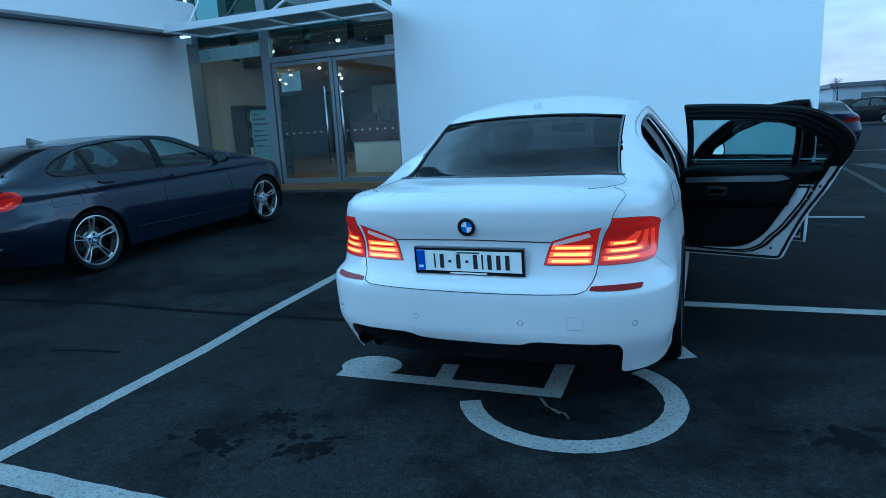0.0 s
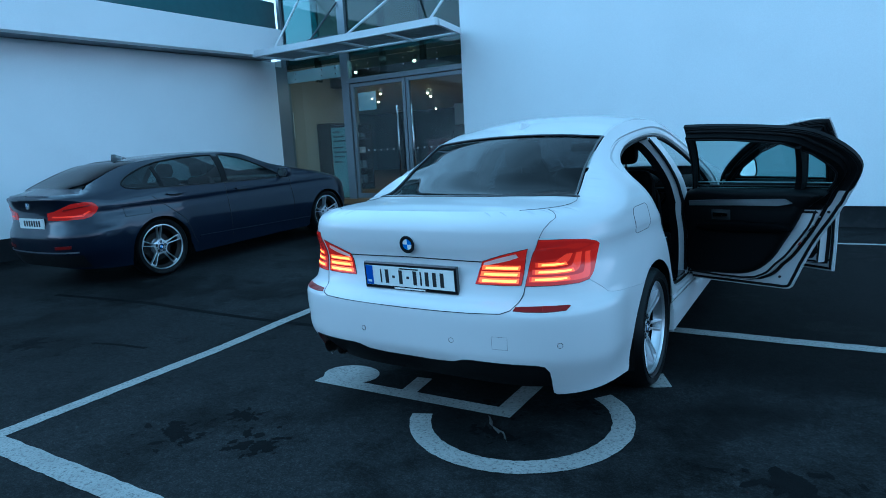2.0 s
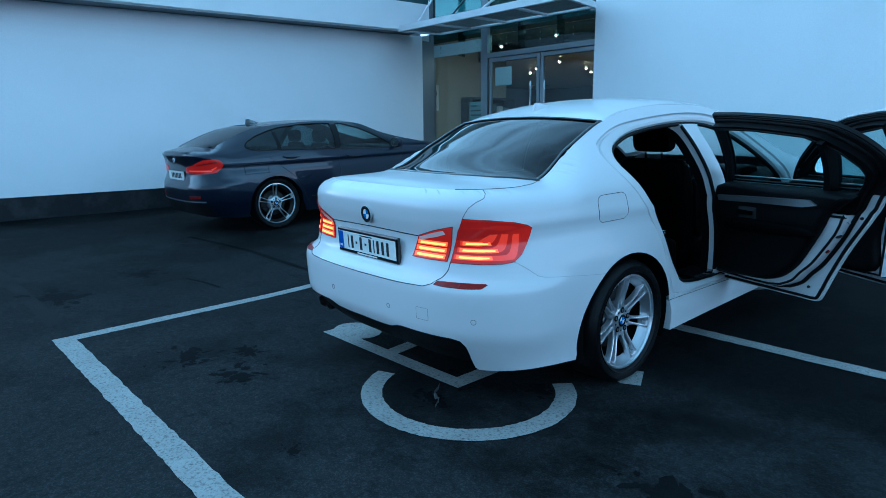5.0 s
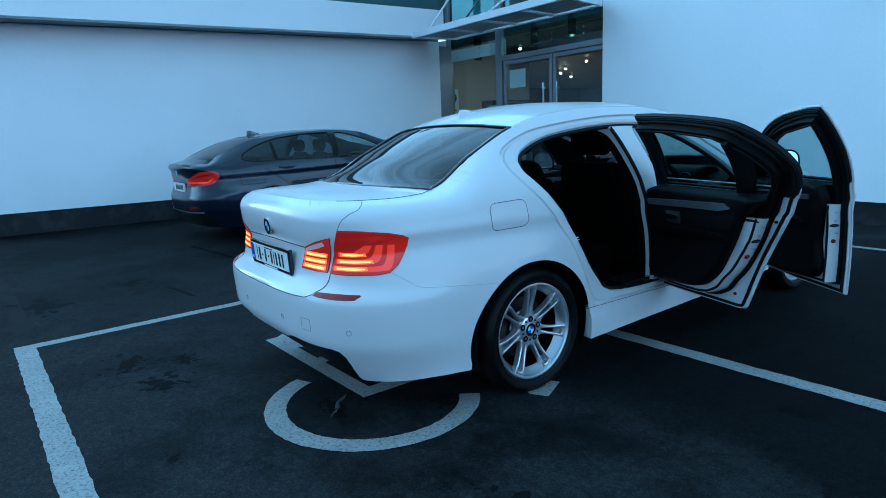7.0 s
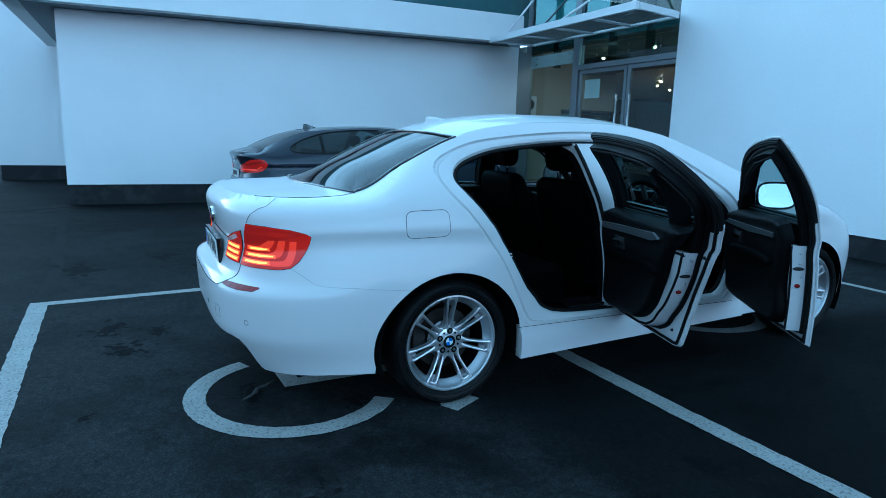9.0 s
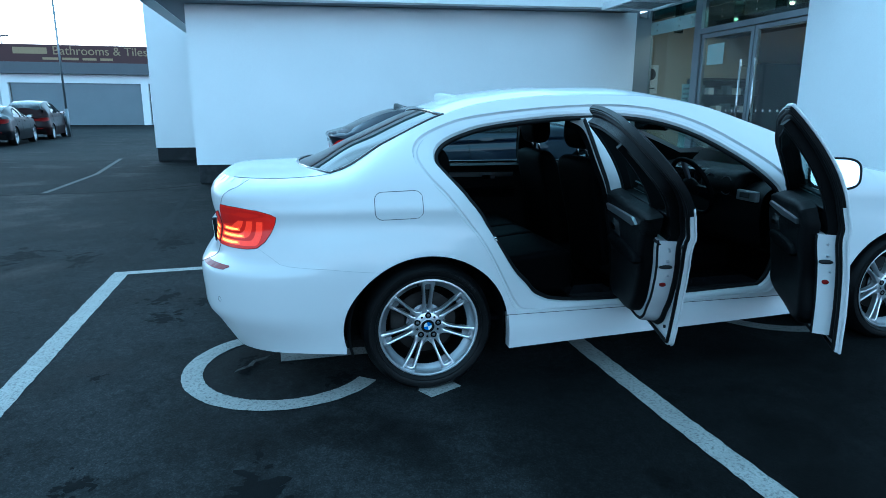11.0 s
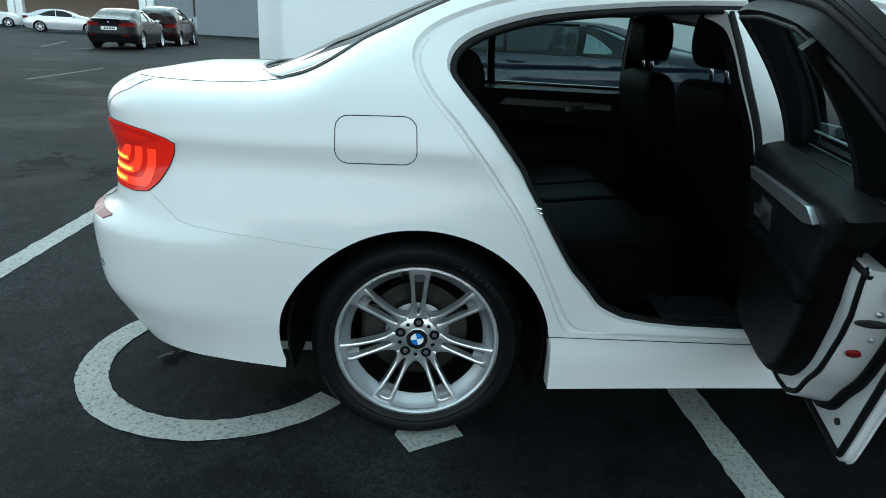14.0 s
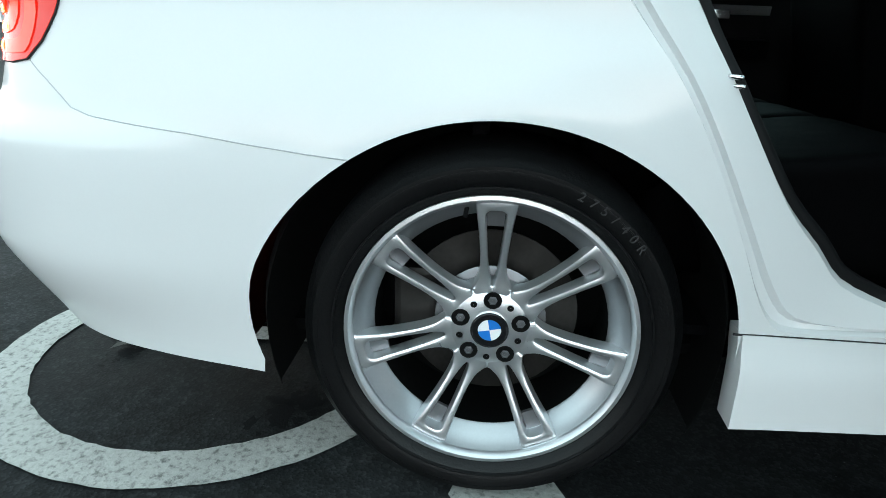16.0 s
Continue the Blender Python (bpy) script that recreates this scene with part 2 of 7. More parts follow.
M["lamp_glow"] = material("lamp_glow", (1, 0.8, 0.5), 0.4, emit=(1.0, 0.62, 0.28), strength=22)
M["shutter"] = material("grey_shutter", (0.20, 0.23, 0.26), 0.55, vary=0.08, scale=0.8, fine=12)
M["sign_red"] = material("maroon_sign", (0.045, 0.008, 0.009), 0.5, vary=0.1, scale=0.5)
M["sign_gold"] = material("gold_letters", (0.30, 0.22, 0.12), 0.6, vary=0.1)
M["cladding"] = material("grey_cladding", (0.09, 0.10, 0.115), 0.5, vary=0.1, scale=0.6, fine=8)


# ---- mesh helpers ----
def link_mesh(name, verts, faces, mat, parent=None, label="", smooth=False, uv=False):
    me = bpy.data.meshes.new(name)
    me.from_pydata([tuple(v) for v in verts], [], [tuple(q) for q in faces])
    me.materials.append(mat)
    if smooth:
        me.polygons.foreach_set("use_smooth", [True] * len(me.polygons))
    me.update()
    ob = new(name, me)
    if parent:
        ob.parent = parent
    return tagged(ob, label) if label else ob


def part(name, bm, mat, parent, label="", smooth=False):
    """Links a bmesh as ONE mesh object under a thing or a part."""
    me = bpy.data.meshes.new(name)
    bmesh.ops.recalc_face_normals(bm, faces=bm.faces[:])
    bm.to_mesh(me)
    bm.free()
    me.materials.append(mat)
    if smooth:
        me.polygons.foreach_set("use_smooth", [True] * len(me.polygons))
    ob = new(name, me)
    if parent:
        ob.parent = parent
    return tagged(ob, label) if label else ob


def add_box(bm, lo, hi, bevel=0.0, m=None):
    size = [b - a for a, b in zip(lo, hi)]
    mid = [(a + b) / 2 for a, b in zip(lo, hi)]
    r = bmesh.ops.create_cube(bm, size=1, matrix=Matrix.Translation(mid) @ Matrix.Diagonal((*size, 1)))
    vs = r["verts"]
    if bevel:
        es = list({e for v in vs for e in v.link_edges})
        r2 = bmesh.ops.bevel(bm, geom=es, offset=bevel, segments=2, affect="EDGES", profile=0.6)
        vs = list({v for q in r2["faces"] for v in q.verts} | {v for v in vs if v.is_valid})
    if m is not None:
        bmesh.ops.transform(bm, matrix=m, verts=vs)
    return vs


def box(name, lo, hi, mat, parent=None, label="", bevel=0.0, m=None):
    bm = bmesh.new()
    add_box(bm, lo, hi, bevel, m)
    return part(name, bm, mat, parent, label)


def prism(name, plan, z0, z1, mat, parent=None, label=""):
    """An upright solid over a plan polygon; z0 and z1 may be lists, one height a corner."""
    k = len(plan)
    a = [z0] * k if not isinstance(z0, (list, tuple)) else z0
    b = [z1] * k if not isinstance(z1, (list, tuple)) else z1
    vs = [(x, y, a[i]) for i, (x, y) in enumerate(plan)] + [(x, y, b[i]) for i, (x, y) in enumerate(plan)]
    fs = [tuple(range(k))[::-1], tuple(range(k, 2 * k))] + [(i, (i + 1) % k, k + (i + 1) % k, k + i) for i in range(k)]
    bm = bmesh.new()
    v = [bm.verts.new(p) for p in vs]
    for q in fs:
        bm.faces.new([v[i] for i in q])
    return part(name, bm, mat, parent, label)


def tube(bm, a, b, r, seg=10, r2=None):
    a, b = Vector(a), Vector(b)
    d = b - a
    m = Matrix.Translation((a + b) / 2) @ d.to_track_quat("Z", "Y").to_matrix().to_4x4()
    return bmesh.ops.create_cone(bm, cap_ends=True, segments=seg, radius1=r, radius2=r if r2 is None else r2, depth=d.length, matrix=m)["verts"]


def empty(name, label="", category="", group="", m=None, kind=""):
    ob = new(name)
    ob.empty_display_size = 0.2
    if m is not None:
        ob.matrix_world = m
    return tagged(ob, label, category, group, kind)


def sstep(a, b, x):
    t = min(1.0, max(0.0, (x - a) / (b - a)))
    return t * t * (3 - 2 * t)


def gz(x, y):
    """Height of the ground: it rises gently towards the building, and has a camber under the second bay."""
    rise = 0.0125 * max(0.0, y) if y < 9 else 0.1125
    return rise + 0.11 * sstep(-2.6, -4.8, x) * sstep(-8.6, -7.0, x) * sstep(-1.5, 3.0, y)


# ---- ground: one sheet to the horizon ----
def ground_sheet():
    xs = [-900, -300, -120, -70, -40, -20] + [-14 + 0.5 * i for i in range(46)] + [12, 20, 40, 80, 300, 900]
    ys = [-900, -300, -100, -50, -25, -14] + [-8 + 0.5 * i for i in range(44)] + [18, 25, 40, 80, 300, 900]
    vs = [(x, y, gz(x, y)) for y in ys for x in xs]
    nx = len(xs)
    fs = [(j * nx + i, j * nx + i + 1, (j + 1) * nx + i + 1, (j + 1) * nx + i) for j in range(len(ys) - 1) for i in range(nx - 1)]
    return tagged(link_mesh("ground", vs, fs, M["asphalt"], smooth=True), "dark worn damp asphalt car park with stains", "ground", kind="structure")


ground_sheet()


def ribbon(name, pts, half, mat, label, lift=0.004, closed=False, category="marking", group="", step=0.045):
    """A painted band on the ground along a line of points, with slightly uneven edges."""
    line = []
    for a, b in zip(pts, pts[1:]):
        d = math.hypot(b[0] - a[0], b[1] - a[1])
        k = max(1, int(d / step))
        line += [(a[0] + (b[0] - a[0]) * i / k, a[1] + (b[1] - a[1]) * i / k) for i in range(k)]
    line.append(pts[-1])
    vs, fs = [], []
    rnd = random.Random(len(pts) * 7 + int(abs(pts[0][0]) * 100))
    for i, (x, y) in enumerate(line):
        a, b = line[max(0, i - 1)], line[min(len(line) - 1, i + 1)]
        d = Vector((b[0] - a[0], b[1] - a[1])).normalized()
        n = Vector((-d.y, d.x))
        for s in (-1, 1):
            h = half * s * (1 + rnd.uniform(-0.075, 0.06))
            p = (x + n.x * h, y + n.y * h)
            vs.append((*p, gz(*p) + lift))
    for i in range(len(line) - 1):
        fs.append((2 * i, 2 * i + 1, 2 * i + 3, 2 * i + 2))
    return tagged(link_mesh(name, vs, fs, mat), label, category, group, kind="structure")


LINES = "painted bay lines"
ribbon("bay_line", [(-2.03, -2.167), (0.5, -2.09), (4.2, -1.98)], 0.063, M["road_paint"], "worn white painted bay line on asphalt", group=LINES)
ribbon("bay_line", [(-1.98, -2.103), (-2.09, -0.65), (-2.2, 0.08), (-2.29, 1.26), (-2.55, 4.3)], 0.054, M["road_paint"], "worn white painted bay line on asphalt", group=LINES)
ribbon("bay_line", [(-1.9, 1.0), (0.6, 1.03), (1.5, 1.05), (2.2, 1.08), (6.5, 1.2)], 0.06, M["road_paint"], "worn white painted bay line on asphalt", group=LINES)
ribbon("bay_line", [(-2.5, 4.95), (0.8, 4.88), (2.75, 4.95)], 0.045, M["road_paint"], "worn white painted bay line on asphalt", group=LINES)
ribbon("bay_line", [(-8.0, -4.85), (-11.3, -4.95), (-16.0, -5.6)], 0.05, M["old_paint"], "faded white painted bay line on asphalt", group=LINES, lift=0.005)
ribbon("bay_line", [(-9.9, -7.6), (-13.5, -7.9)], 0.05, M["old_paint"], "faded white painted bay line on asphalt", group=LINES, lift=0.005)
ribbon("bay_line", [(-21, -12.9), (-31.5, -12.6), (-40, -14.4)], 0.07, M["old_paint"], "faded white painted bay line on asphalt", group=LINES)
ribbon("bay_line", [(-22, -14.2), (-28, -16.5)], 0.07, M["old_paint"], "faded white painted bay line on asphalt", group=LINES)
ribbon("bay_line", [(3.0, 16.9), (6.2, 16.8)], 0.06, M["road_paint"], "white painted bay line on asphalt", group=LINES)
ribbon("bay_line", [(3.6, 11.4), (3.46, 7.1)], 0.05, M["old_paint"], "faded white painted bay line on asphalt", group=LINES)
ribbon("direction_arrow", [(4.1, 12.2), (4.6, 9.6)], 0.22, M["old_paint"], "white painted arrow on asphalt")


def wheelchair_sign(name, cx, cy, label):
    """Painted access symbol: a large open ring for the wheel, an L-shaped seat and a round head."""
    ring = [(cx - 0.015 + 0.51 * math.cos(radians(a)), cy + 0.023 + 0.51 * math.sin(radians(a))) for a in range(202, 416, 3)]
    rnd = random.Random(int(cx * 100) + 3)
    vs, fs = [], []

    def strip(points, half, lift):
        base = len(vs)
        for i, (x, y) in enumerate(points):
            a, b = points[max(0, i - 1)], points[min(len(points) - 1, i + 1)]
            d = Vector((b[0] - a[0], b[1] - a[1])).normalized()
            for s in (-1, 1):
                h = half * s * (1 + rnd.uniform(-0.045, 0.045))
                q = (x - d.y * h, y + d.x * h)
                vs.append((*q, gz(*q) + lift))
        fs.extend((base + 2 * i, base + 2 * i + 1, base + 2 * i + 3, base + 2 * i + 2) for i in range(len(points) - 1))

    strip(ring, 0.055, 0.004)
    strip([(cx - 1.36, cy - 0.02), (cx - 0.3, cy + 0.02), (cx - 0.06, cy + 0.03)], 0.05, 0.0048)
    strip([(cx - 0.105, cy - 0.02), (cx - 0.12, cy + 0.42), (cx - 0.11, cy + 0.95)], 0.055, 0.0056)
    strip([(cx - 0.72, cy + 0.0), (cx - 0.76, cy + 0.26)], 0.05, 0.0056)
    k = len(vs)
    head = [(cx - 1.22 + 0.19 * math.cos(radians(a)), cy + 0.12 + 0.15 * math.sin(radians(a))) for a in range(0, 360, 20)]
    vs.extend((x, y, gz(x, y) + 0.0064) for x, y in head)
    fs.append(tuple(range(k, k + len(head))))
    return tagged(link_mesh(name, vs, fs, M["road_paint"]), label, "marking", kind="structure")


wheelchair_sign("access_symbol", 0.40, -0.738, "worn white painted wheelchair symbol under the parked saloon")
wheelchair_sign("access_symbol", 0.13, 2.62, "worn white painted wheelchair symbol under the parked saloon")


def painted_patch(name, pts, mat, label, lift=0.004, category="marking"):
    return tagged(link_mesh(name, [(x, y, gz(x, y) + lift) for x, y in pts], [tuple(range(len(pts)))], mat), label, category, kind="structure")


painted_patch("paint_patch", [(0.78, -0.03), (0.89, -0.06), (0.978, -0.01), (0.888, 0.168), (0.78, 0.12)], M["road_paint"], "worn white painted corner under the rear tyre")


def blot(x, y, r, seed, mat, label):
    """A stain: a scatter of ragged specks and drips, dense in the middle."""
    rnd = random.Random(seed)
    vs, fs = [], []
    for _ in range(34):
        d, a = abs(rnd.gauss(0, 0.62)) * r, rnd.uniform(0, 2 * math.pi)
        cx, cy = x + d * math.cos(a) * 1.5, y + d * math.sin(a)
        q = r * rnd.uniform(0.05, 0.26) * max(0.25, 1 - 0.5 * d / r)
        sx, tilt = rnd.uniform(1.0, 2.6), rnd.uniform(0, math.pi)
        b = len(vs)
        for k in range(14):
            t = 2 * math.pi * k / 14
            w = q * rnd.uniform(0.55, 1.25)
            ux, uy = w * sx * math.cos(t), w * math.sin(t)
            px, py = cx + ux * math.cos(tilt) - uy * math.sin(tilt), cy + ux * math.sin(tilt) + uy * math.cos(tilt)
            vs.append((px, py, gz(px, py) + 0.001 + 0.00005 * len(fs)))
        fs.append(tuple(range(b, b + 14)))
    return tagged(link_mesh("stain", vs, fs, mat), label, "stain", kind="structure")


for i, (x, y, r) in enumerate(((-3.29, -1.94, 0.3), (-3.7, -1.2, 0.2), (0.69, -0.45, 0.09), (0.33, -0.93, 0.1), (-1.12, -1.65, 0.16), (1.59, -0.82, 0.17), (-2.64, -2.69, 0.25), (-2.9, -3.3, 0.3), (0.28, -0.72, 0.085), (0.45, -0.95, 0.05), (0.62, -0.42, 0.06), (-0.62, -1.55, 0.16), (-0.95, -1.35, 0.1), (0.15, -0.62, 0.05), (1.9, -0.9, 0.12), (1.4, -1.5, 0.09), (2.3, 0.2, 0.1), (0.72, -0.33, 0.045), (1.15, -1.9, 0.06), (0.35, -1.72, 0.05), (2.6, -0.6, 0.07))):
    blot(x, y, r, i + 3, M["dark_patch"], "dark oily stain on the asphalt")


M["joint"] = material("dark_tarmac_joint", (0.0062, 0.0066, 0.0072), 0.85, spec=0.03, vary=0.4, scale=9, fine=120, bump=0.3)
M["pale_tarmac"] = material("pale_worn_tarmac", (0.0205, 0.0212, 0.0218), 0.85, spec=0.03, vary=0.3, scale=5, fine=140, bump=0.3, stain=0.7, stain_colour=(0.011, 0.0115, 0.012), stain_scale=2.5)
for name, pts, half, mat, label in (
        ("tarmac_joint", [(-5.4, -0.16), (-3.91, 0.02), (-3.32, 0.04), (-2.55, 0.07), (-1.0, 0.17)], 0.032, "joint", "dark sealed joint in the asphalt"),
        ("tarmac_joint", [(-7.8, -6.5), (-7.86, -4.96), (-7.9, -4.0), (-8.13, -3.36), (-8.7, -2.46)], 0.045, "joint", "dark sealed joint in the asphalt"),
        ("worn_strip", [(-2.4, -2.14), (-3.6, -2.19), (-4.6, -2.25), (-6.6, -2.4), (-8.3, -2.52)], 0.055, "pale_tarmac", "pale worn strip in the asphalt"),
        ("tarmac_joint", [(-3.2, -0.95), (-2.9, -0.88), (-2.65, -0.85)], 0.018, "joint", "dark crack in the asphalt")):
    ribbon(name, pts, half, M[mat], label, lift=0.002, category="asphalt", step=0.06)


# ---- the building ----
def fz(y):
    return 3.31 + (y + 1.7) * 0.0165


prism("wall_north", [(-4.12, 6.57), (2.38, 6.2), (2.75, 12.6), (-3.75, 12.9)], 0.36, 7.6, M["render_white"])
tagged(bpy.data.objects["wall_north"], "tall smooth white rendered showroom wall", "wall", kind="structure")
tagged(prism("plinth_north", [(-4.09, 6.60), (2.35, 6.235), (2.72, 12.57), (-3.72, 12.87)], -0.2, 0.36, M["plinth"]), "dark stone plinth under the white wall", "plinth", kind="structure")
tagged(prism("wall_west", [(-9.0, -2.5), (-8.92, 6.62), (-9.35, 6.62), (-9.4, -2.5)], 0.36, [fz(-2.5), fz(6.6), fz(6.6), fz(-2.5)], M["render_white"]), "smooth white rendered lower wall", "wall", kind="structure")
tagged(prism("wall_west_return", [(-9.405, -2.5), (-9.405, -2.15), (-18.0, -2.15), (-18.0, -2.5)], 0.36, fz(-2.5), M["render_white"]), "white rendered return wall", "wall", kind="structure")
tagged(prism("plinth_west", [(-9.03, -2.47), (-8.95, 6.6), (-9.33, 6.6), (-9.37, -2.1), (-17.9, -2.1), (-17.9, -2.47)], -0.2, 0.36, M["plinth"]), "dark stone plinth under the white wall", "plinth", kind="structure")
# overhanging upper floor: fascia band and soffit
tagged(prism("fascia_west", [(-8.33, -3.2), (-8.28, 6.3), (-8.55, 6.3), (-8.55, -2.95), (-18.0, -2.95), (-18.0, -3.2)],
             [fz(-3.2), fz(6.3), fz(6.3), fz(-2.95), fz(-2.95), fz(-3.2)], [fz(-3.2) + 0.62, fz(6.3) + 0.56, fz(6.3) + 0.56, fz(-2.95) + 0.62, fz(-2.95) + 0.62, fz(-3.2) + 0.62], M["render_white"]), "white rendered fascia of the overhanging upper floor", "fascia", kind="structure")
tagged(prism("soffit_west", [(-8.552, -2.95), (-8.552, 6.28), (-18.0, 6.28), (-18.0, -2.95)], [fz(-3) + 0.012, fz(6.3) + 0.012, fz(6.3) + 0.012, fz(-3) + 0.012], [fz(-3) + 0.2, fz(6.3) + 0.2, fz(6.3) + 0.2, fz(-3) + 0.2], M["soffit"]), "grey painted soffit under the overhang", "soffit", kind="structure")
tagged(prism("wall_upper", [(-9.5, -2.6), (-9.5, 7.3), (-18.0, 7.3), (-18.0, -2.6)], fz(-2) + 0.35, 4.9, M["teal"]), "teal glazed upper storey set back", "wall", kind="structure")
tagged(box("wall_block", (-19.0, -4.42, 0.36), (-15.0, 2.5, 5.0), M["render_white"]), "white rendered stair block", "wall", kind="structure")
tagged(box("plinth_block", (-18.97, -4.39, -0.2), (-15.03, 2.4, 0.36), M["plinth"]), "dark stone plinth under the stair block", "plinth", kind="structure")

# ---- unseen plain walls, added behind the camera to darken low reflections ----
tagged(box("wall_east", (45, -60, 0), (46, 62, 3.2), M["cladding"]), "unseen plain dark clad wall added to darken reflections", "wall", kind="structure")
tagged(box("wall_south", (-42, -61, 0), (46, -60, 3.2), M["cladding"]), "unseen plain dark clad wall added to darken reflections", "wall", kind="structure")

# ---- glazed entrance ----
DY, DZ = 7.0, 0.40


def entrance():
    tagged(prism("entrance_step", [(-9.3, 6.45), (-4.13, 6.45), (-4.13, 12.4), (-9.3, 12.4)], -0.2, 0.28, M["plinth"]), "dark stone entrance step", "step", kind="structure")
    tagged(box("entrance_floor", (-20.0, 6.9, 0.282), (-3.76, 24.0, DZ), M["wood_floor"]), "warm brown timber showroom floor", "floor", kind="structure")
    tagged(box("room_ceiling", (-20.0, 7.12, 3.42), (-3.76, 24.0, 3.56), M["white_board"]), "white showroom ceiling", "ceiling", kind="structure")
    tagged(box("room_wall_back", (-20.0, 24.0, 0.28), (-3.76, 24.2, 3.6), M["cladding"]), "dark grey showroom back wall", "wall", kind="structure")
    tagged(box("upper_wall_back", (-14.0, 13.5, 3.565), (-3.76, 13.7, 7.0), M["cream"]), "cream painted upper floor wall", "wall", kind="structure")
    tagged(box("room_partition", (-8.2, 13.0, 0.401), (-3.77, 13.15, 2.7), M["white_board"]), "pale low partition in the showroom", "wall", kind="structure")
    tagged(box("room_wall_far_side", (-20.2, 6.94, 0.28), (-20.0, 24.2, 3.6), M["cladding"]), "dark grey showroom side wall", "wall", kind="structure")
    tagged(box("room_wall_east", (-3.755, 12.95, 0.28), (-3.6, 24.2, 3.6), M["cladding"]), "dark grey showroom side wall", "wall", kind="structure")
    tagged(box("room_wall_side", (-9.62, 6.935, 0.401), (-9.42, 9.98, 3.419), M["cream"]), "cream painted showroom wall", "wall", kind="structure")
    tagged(box("room_wall_front", (-20.2, 6.63, 0.37), (-9.36, 6.93, 4.1), M["alu"]), "grey clad wall beside the entrance", "wall", kind="structure")
    tagged(box("room_roof", (-14.2, 6.95, 7.0), (-3.76, 13.7, 7.2), M["white_board"]), "flat showroom roof", "roof", kind="structure")
    tagged(box("entrance_jamb", (-9.34, 6.63, 0.283), (-8.93, 6.93, 3.35), M["alu"]), "grey clad jamb beside the glazed entrance", "jamb", kind="structure")
    # curtain wall
    cw = empty("window_1", "full-height glazed entrance screen with grey aluminium frame", "window", kind="structure")
    for x, w in ((-9.02, 0.09), (-7.22, 0.2), (-4.2, 0.11)):
        box("mullion", (x - w / 2, DY - 0.06, DZ - 0.1), (x + w / 2, DY + 0.08, 6.98), M["alu"], cw, bevel=0.006)
    box("transom", (-7.118, DY - 0.07, 2.83), (-4.258, DY + 0.09, 2.93), M["alu"], cw, bevel=0.006)
    box("transom", (-8.97, DY - 0.05, DZ - 0.1), (-7.325, DY + 0.07, DZ), M["alu"], cw)
    for x in (-8.1, -6.3, -5.3):
        box("fin", (x - 0.02, DY + 0.02, 2.96), (x + 0.02, DY + 0.2, 6.9), M["green_glass"], cw)
    box("pane", (-8.97, DY + 0.01, DZ + 0.002), (-7.325, DY + 0.025, 3.3), M["shop_glass"], cw)
    box("pane", (-7.118, DY + 0.01, 2.932), (-4.258, DY + 0.025, 3.3), M["green_glass"], cw)
    box("pane", (-8.97, DY + 0.01, 3.306), (-7.325, DY + 0.025, 6.9), M["green_glass"], cw)
    box("pane", (-7.118, DY + 0.01, 3.306), (-4.258, DY + 0.025, 6.9), M["green_glass"], cw)
    box("glass_clamp_band", (-8.96, DY - 0.004, 3.0), (-7.33, DY + 0.006, 3.26), M["frost"], cw, "pale green glass band with steel fixings")
    for x in (-8.7, -7.9, -7.5, -6.6, -5.7, -4.9):
        bm = bmesh.new()
        for z in (3.08, 3.2):
            tube(bm, (x, DY - 0.02, z), (x, DY + 0.005, z), 0.018, 8)
        part("fixing", bm, M["steel"], cw)
    # double doors
    for k, (x0, x1) in enumerate(((-7.1, -5.69), (-5.67, -4.27))):
        d = empty(f"door_{k + 1}", "tall glazed entrance door in grey aluminium frame", "door", "entrance doors", kind="structure")
        z0, z1 = DZ + 0.015, 2.82
        for a, b in (((x0, z0), (x0 + 0.075, z1)), ((x1 - 0.075, z0), (x1, z1)), ((x0 + 0.076, z0), (x1 - 0.076, z0 + 0.1)), ((x0 + 0.076, z1 - 0.075), (x1 - 0.076, z1))):
            box("door_frame", (a[0], DY - 0.03, a[1]), (b[0], DY + 0.03, b[1]), M["alu"], d, bevel=0.004)
        box("pane", (x0 + 0.076, DY - 0.006, z0 + 0.1), (x1 - 0.076, DY + 0.006, z1 - 0.075), M["shop_glass"], d)
        hx = x1 - 0.17 if k == 0 else x0 + 0.17
        bm = bmesh.new()
        tube(bm, (hx, DY - 0.1, 0.78), (hx, DY - 0.1, 2.28), 0.02, 12)
        for z in (0.88, 2.18):
            tube(bm, (hx, DY - 0.1, z), (hx, DY - 0.006, z), 0.012, 8)
        part("door_handle", bm, M["steel"], d, "long brushed steel pull handle", smooth=True)
        for z in (1.42,):
            bm = bmesh.new()
            for i in range(7):
                xx = x0 + 0.2 + i * 0.165
                bmesh.ops.create_circle(bm, cap_ends=True, segments=10, radius=0.022, matrix=pose(xx, DY - 0.012, z, 90, 0, 0))
            part("safety_dots", bm, M["white_board"], d, "row of white safety dots")
    box("door_notice", (-6.92, DY - 0.014, 2.25), (-6.45, DY - 0.009, 2.62), M["frost"], bpy.data.objects["door_1"], "pale notice stuck to the glass")
    # plain bars for the opening-hours board
    board = empty("notice_board", "pale standing notice board with rows of small print behind the glass", "sign")
    box("panel", (-7.95, 7.2, DZ), (-7.4, 7.25, 1.95), M["frost"], board)
    for i, z in enumerate((1.84, 1.74, 1.64, 1.5, 1.4, 1.3, 1.18)):
        box("print_bar", (-7.9, 7.193, z), (-7.9 + (0.2, 0.32, 0.4, 0.28, 0.36, 0.3, 0.22)[i], 7.199, z + 0.035), M["alu_dark"], board)
    poster = empty("poster", "white poster with a dark round emblem", "poster")
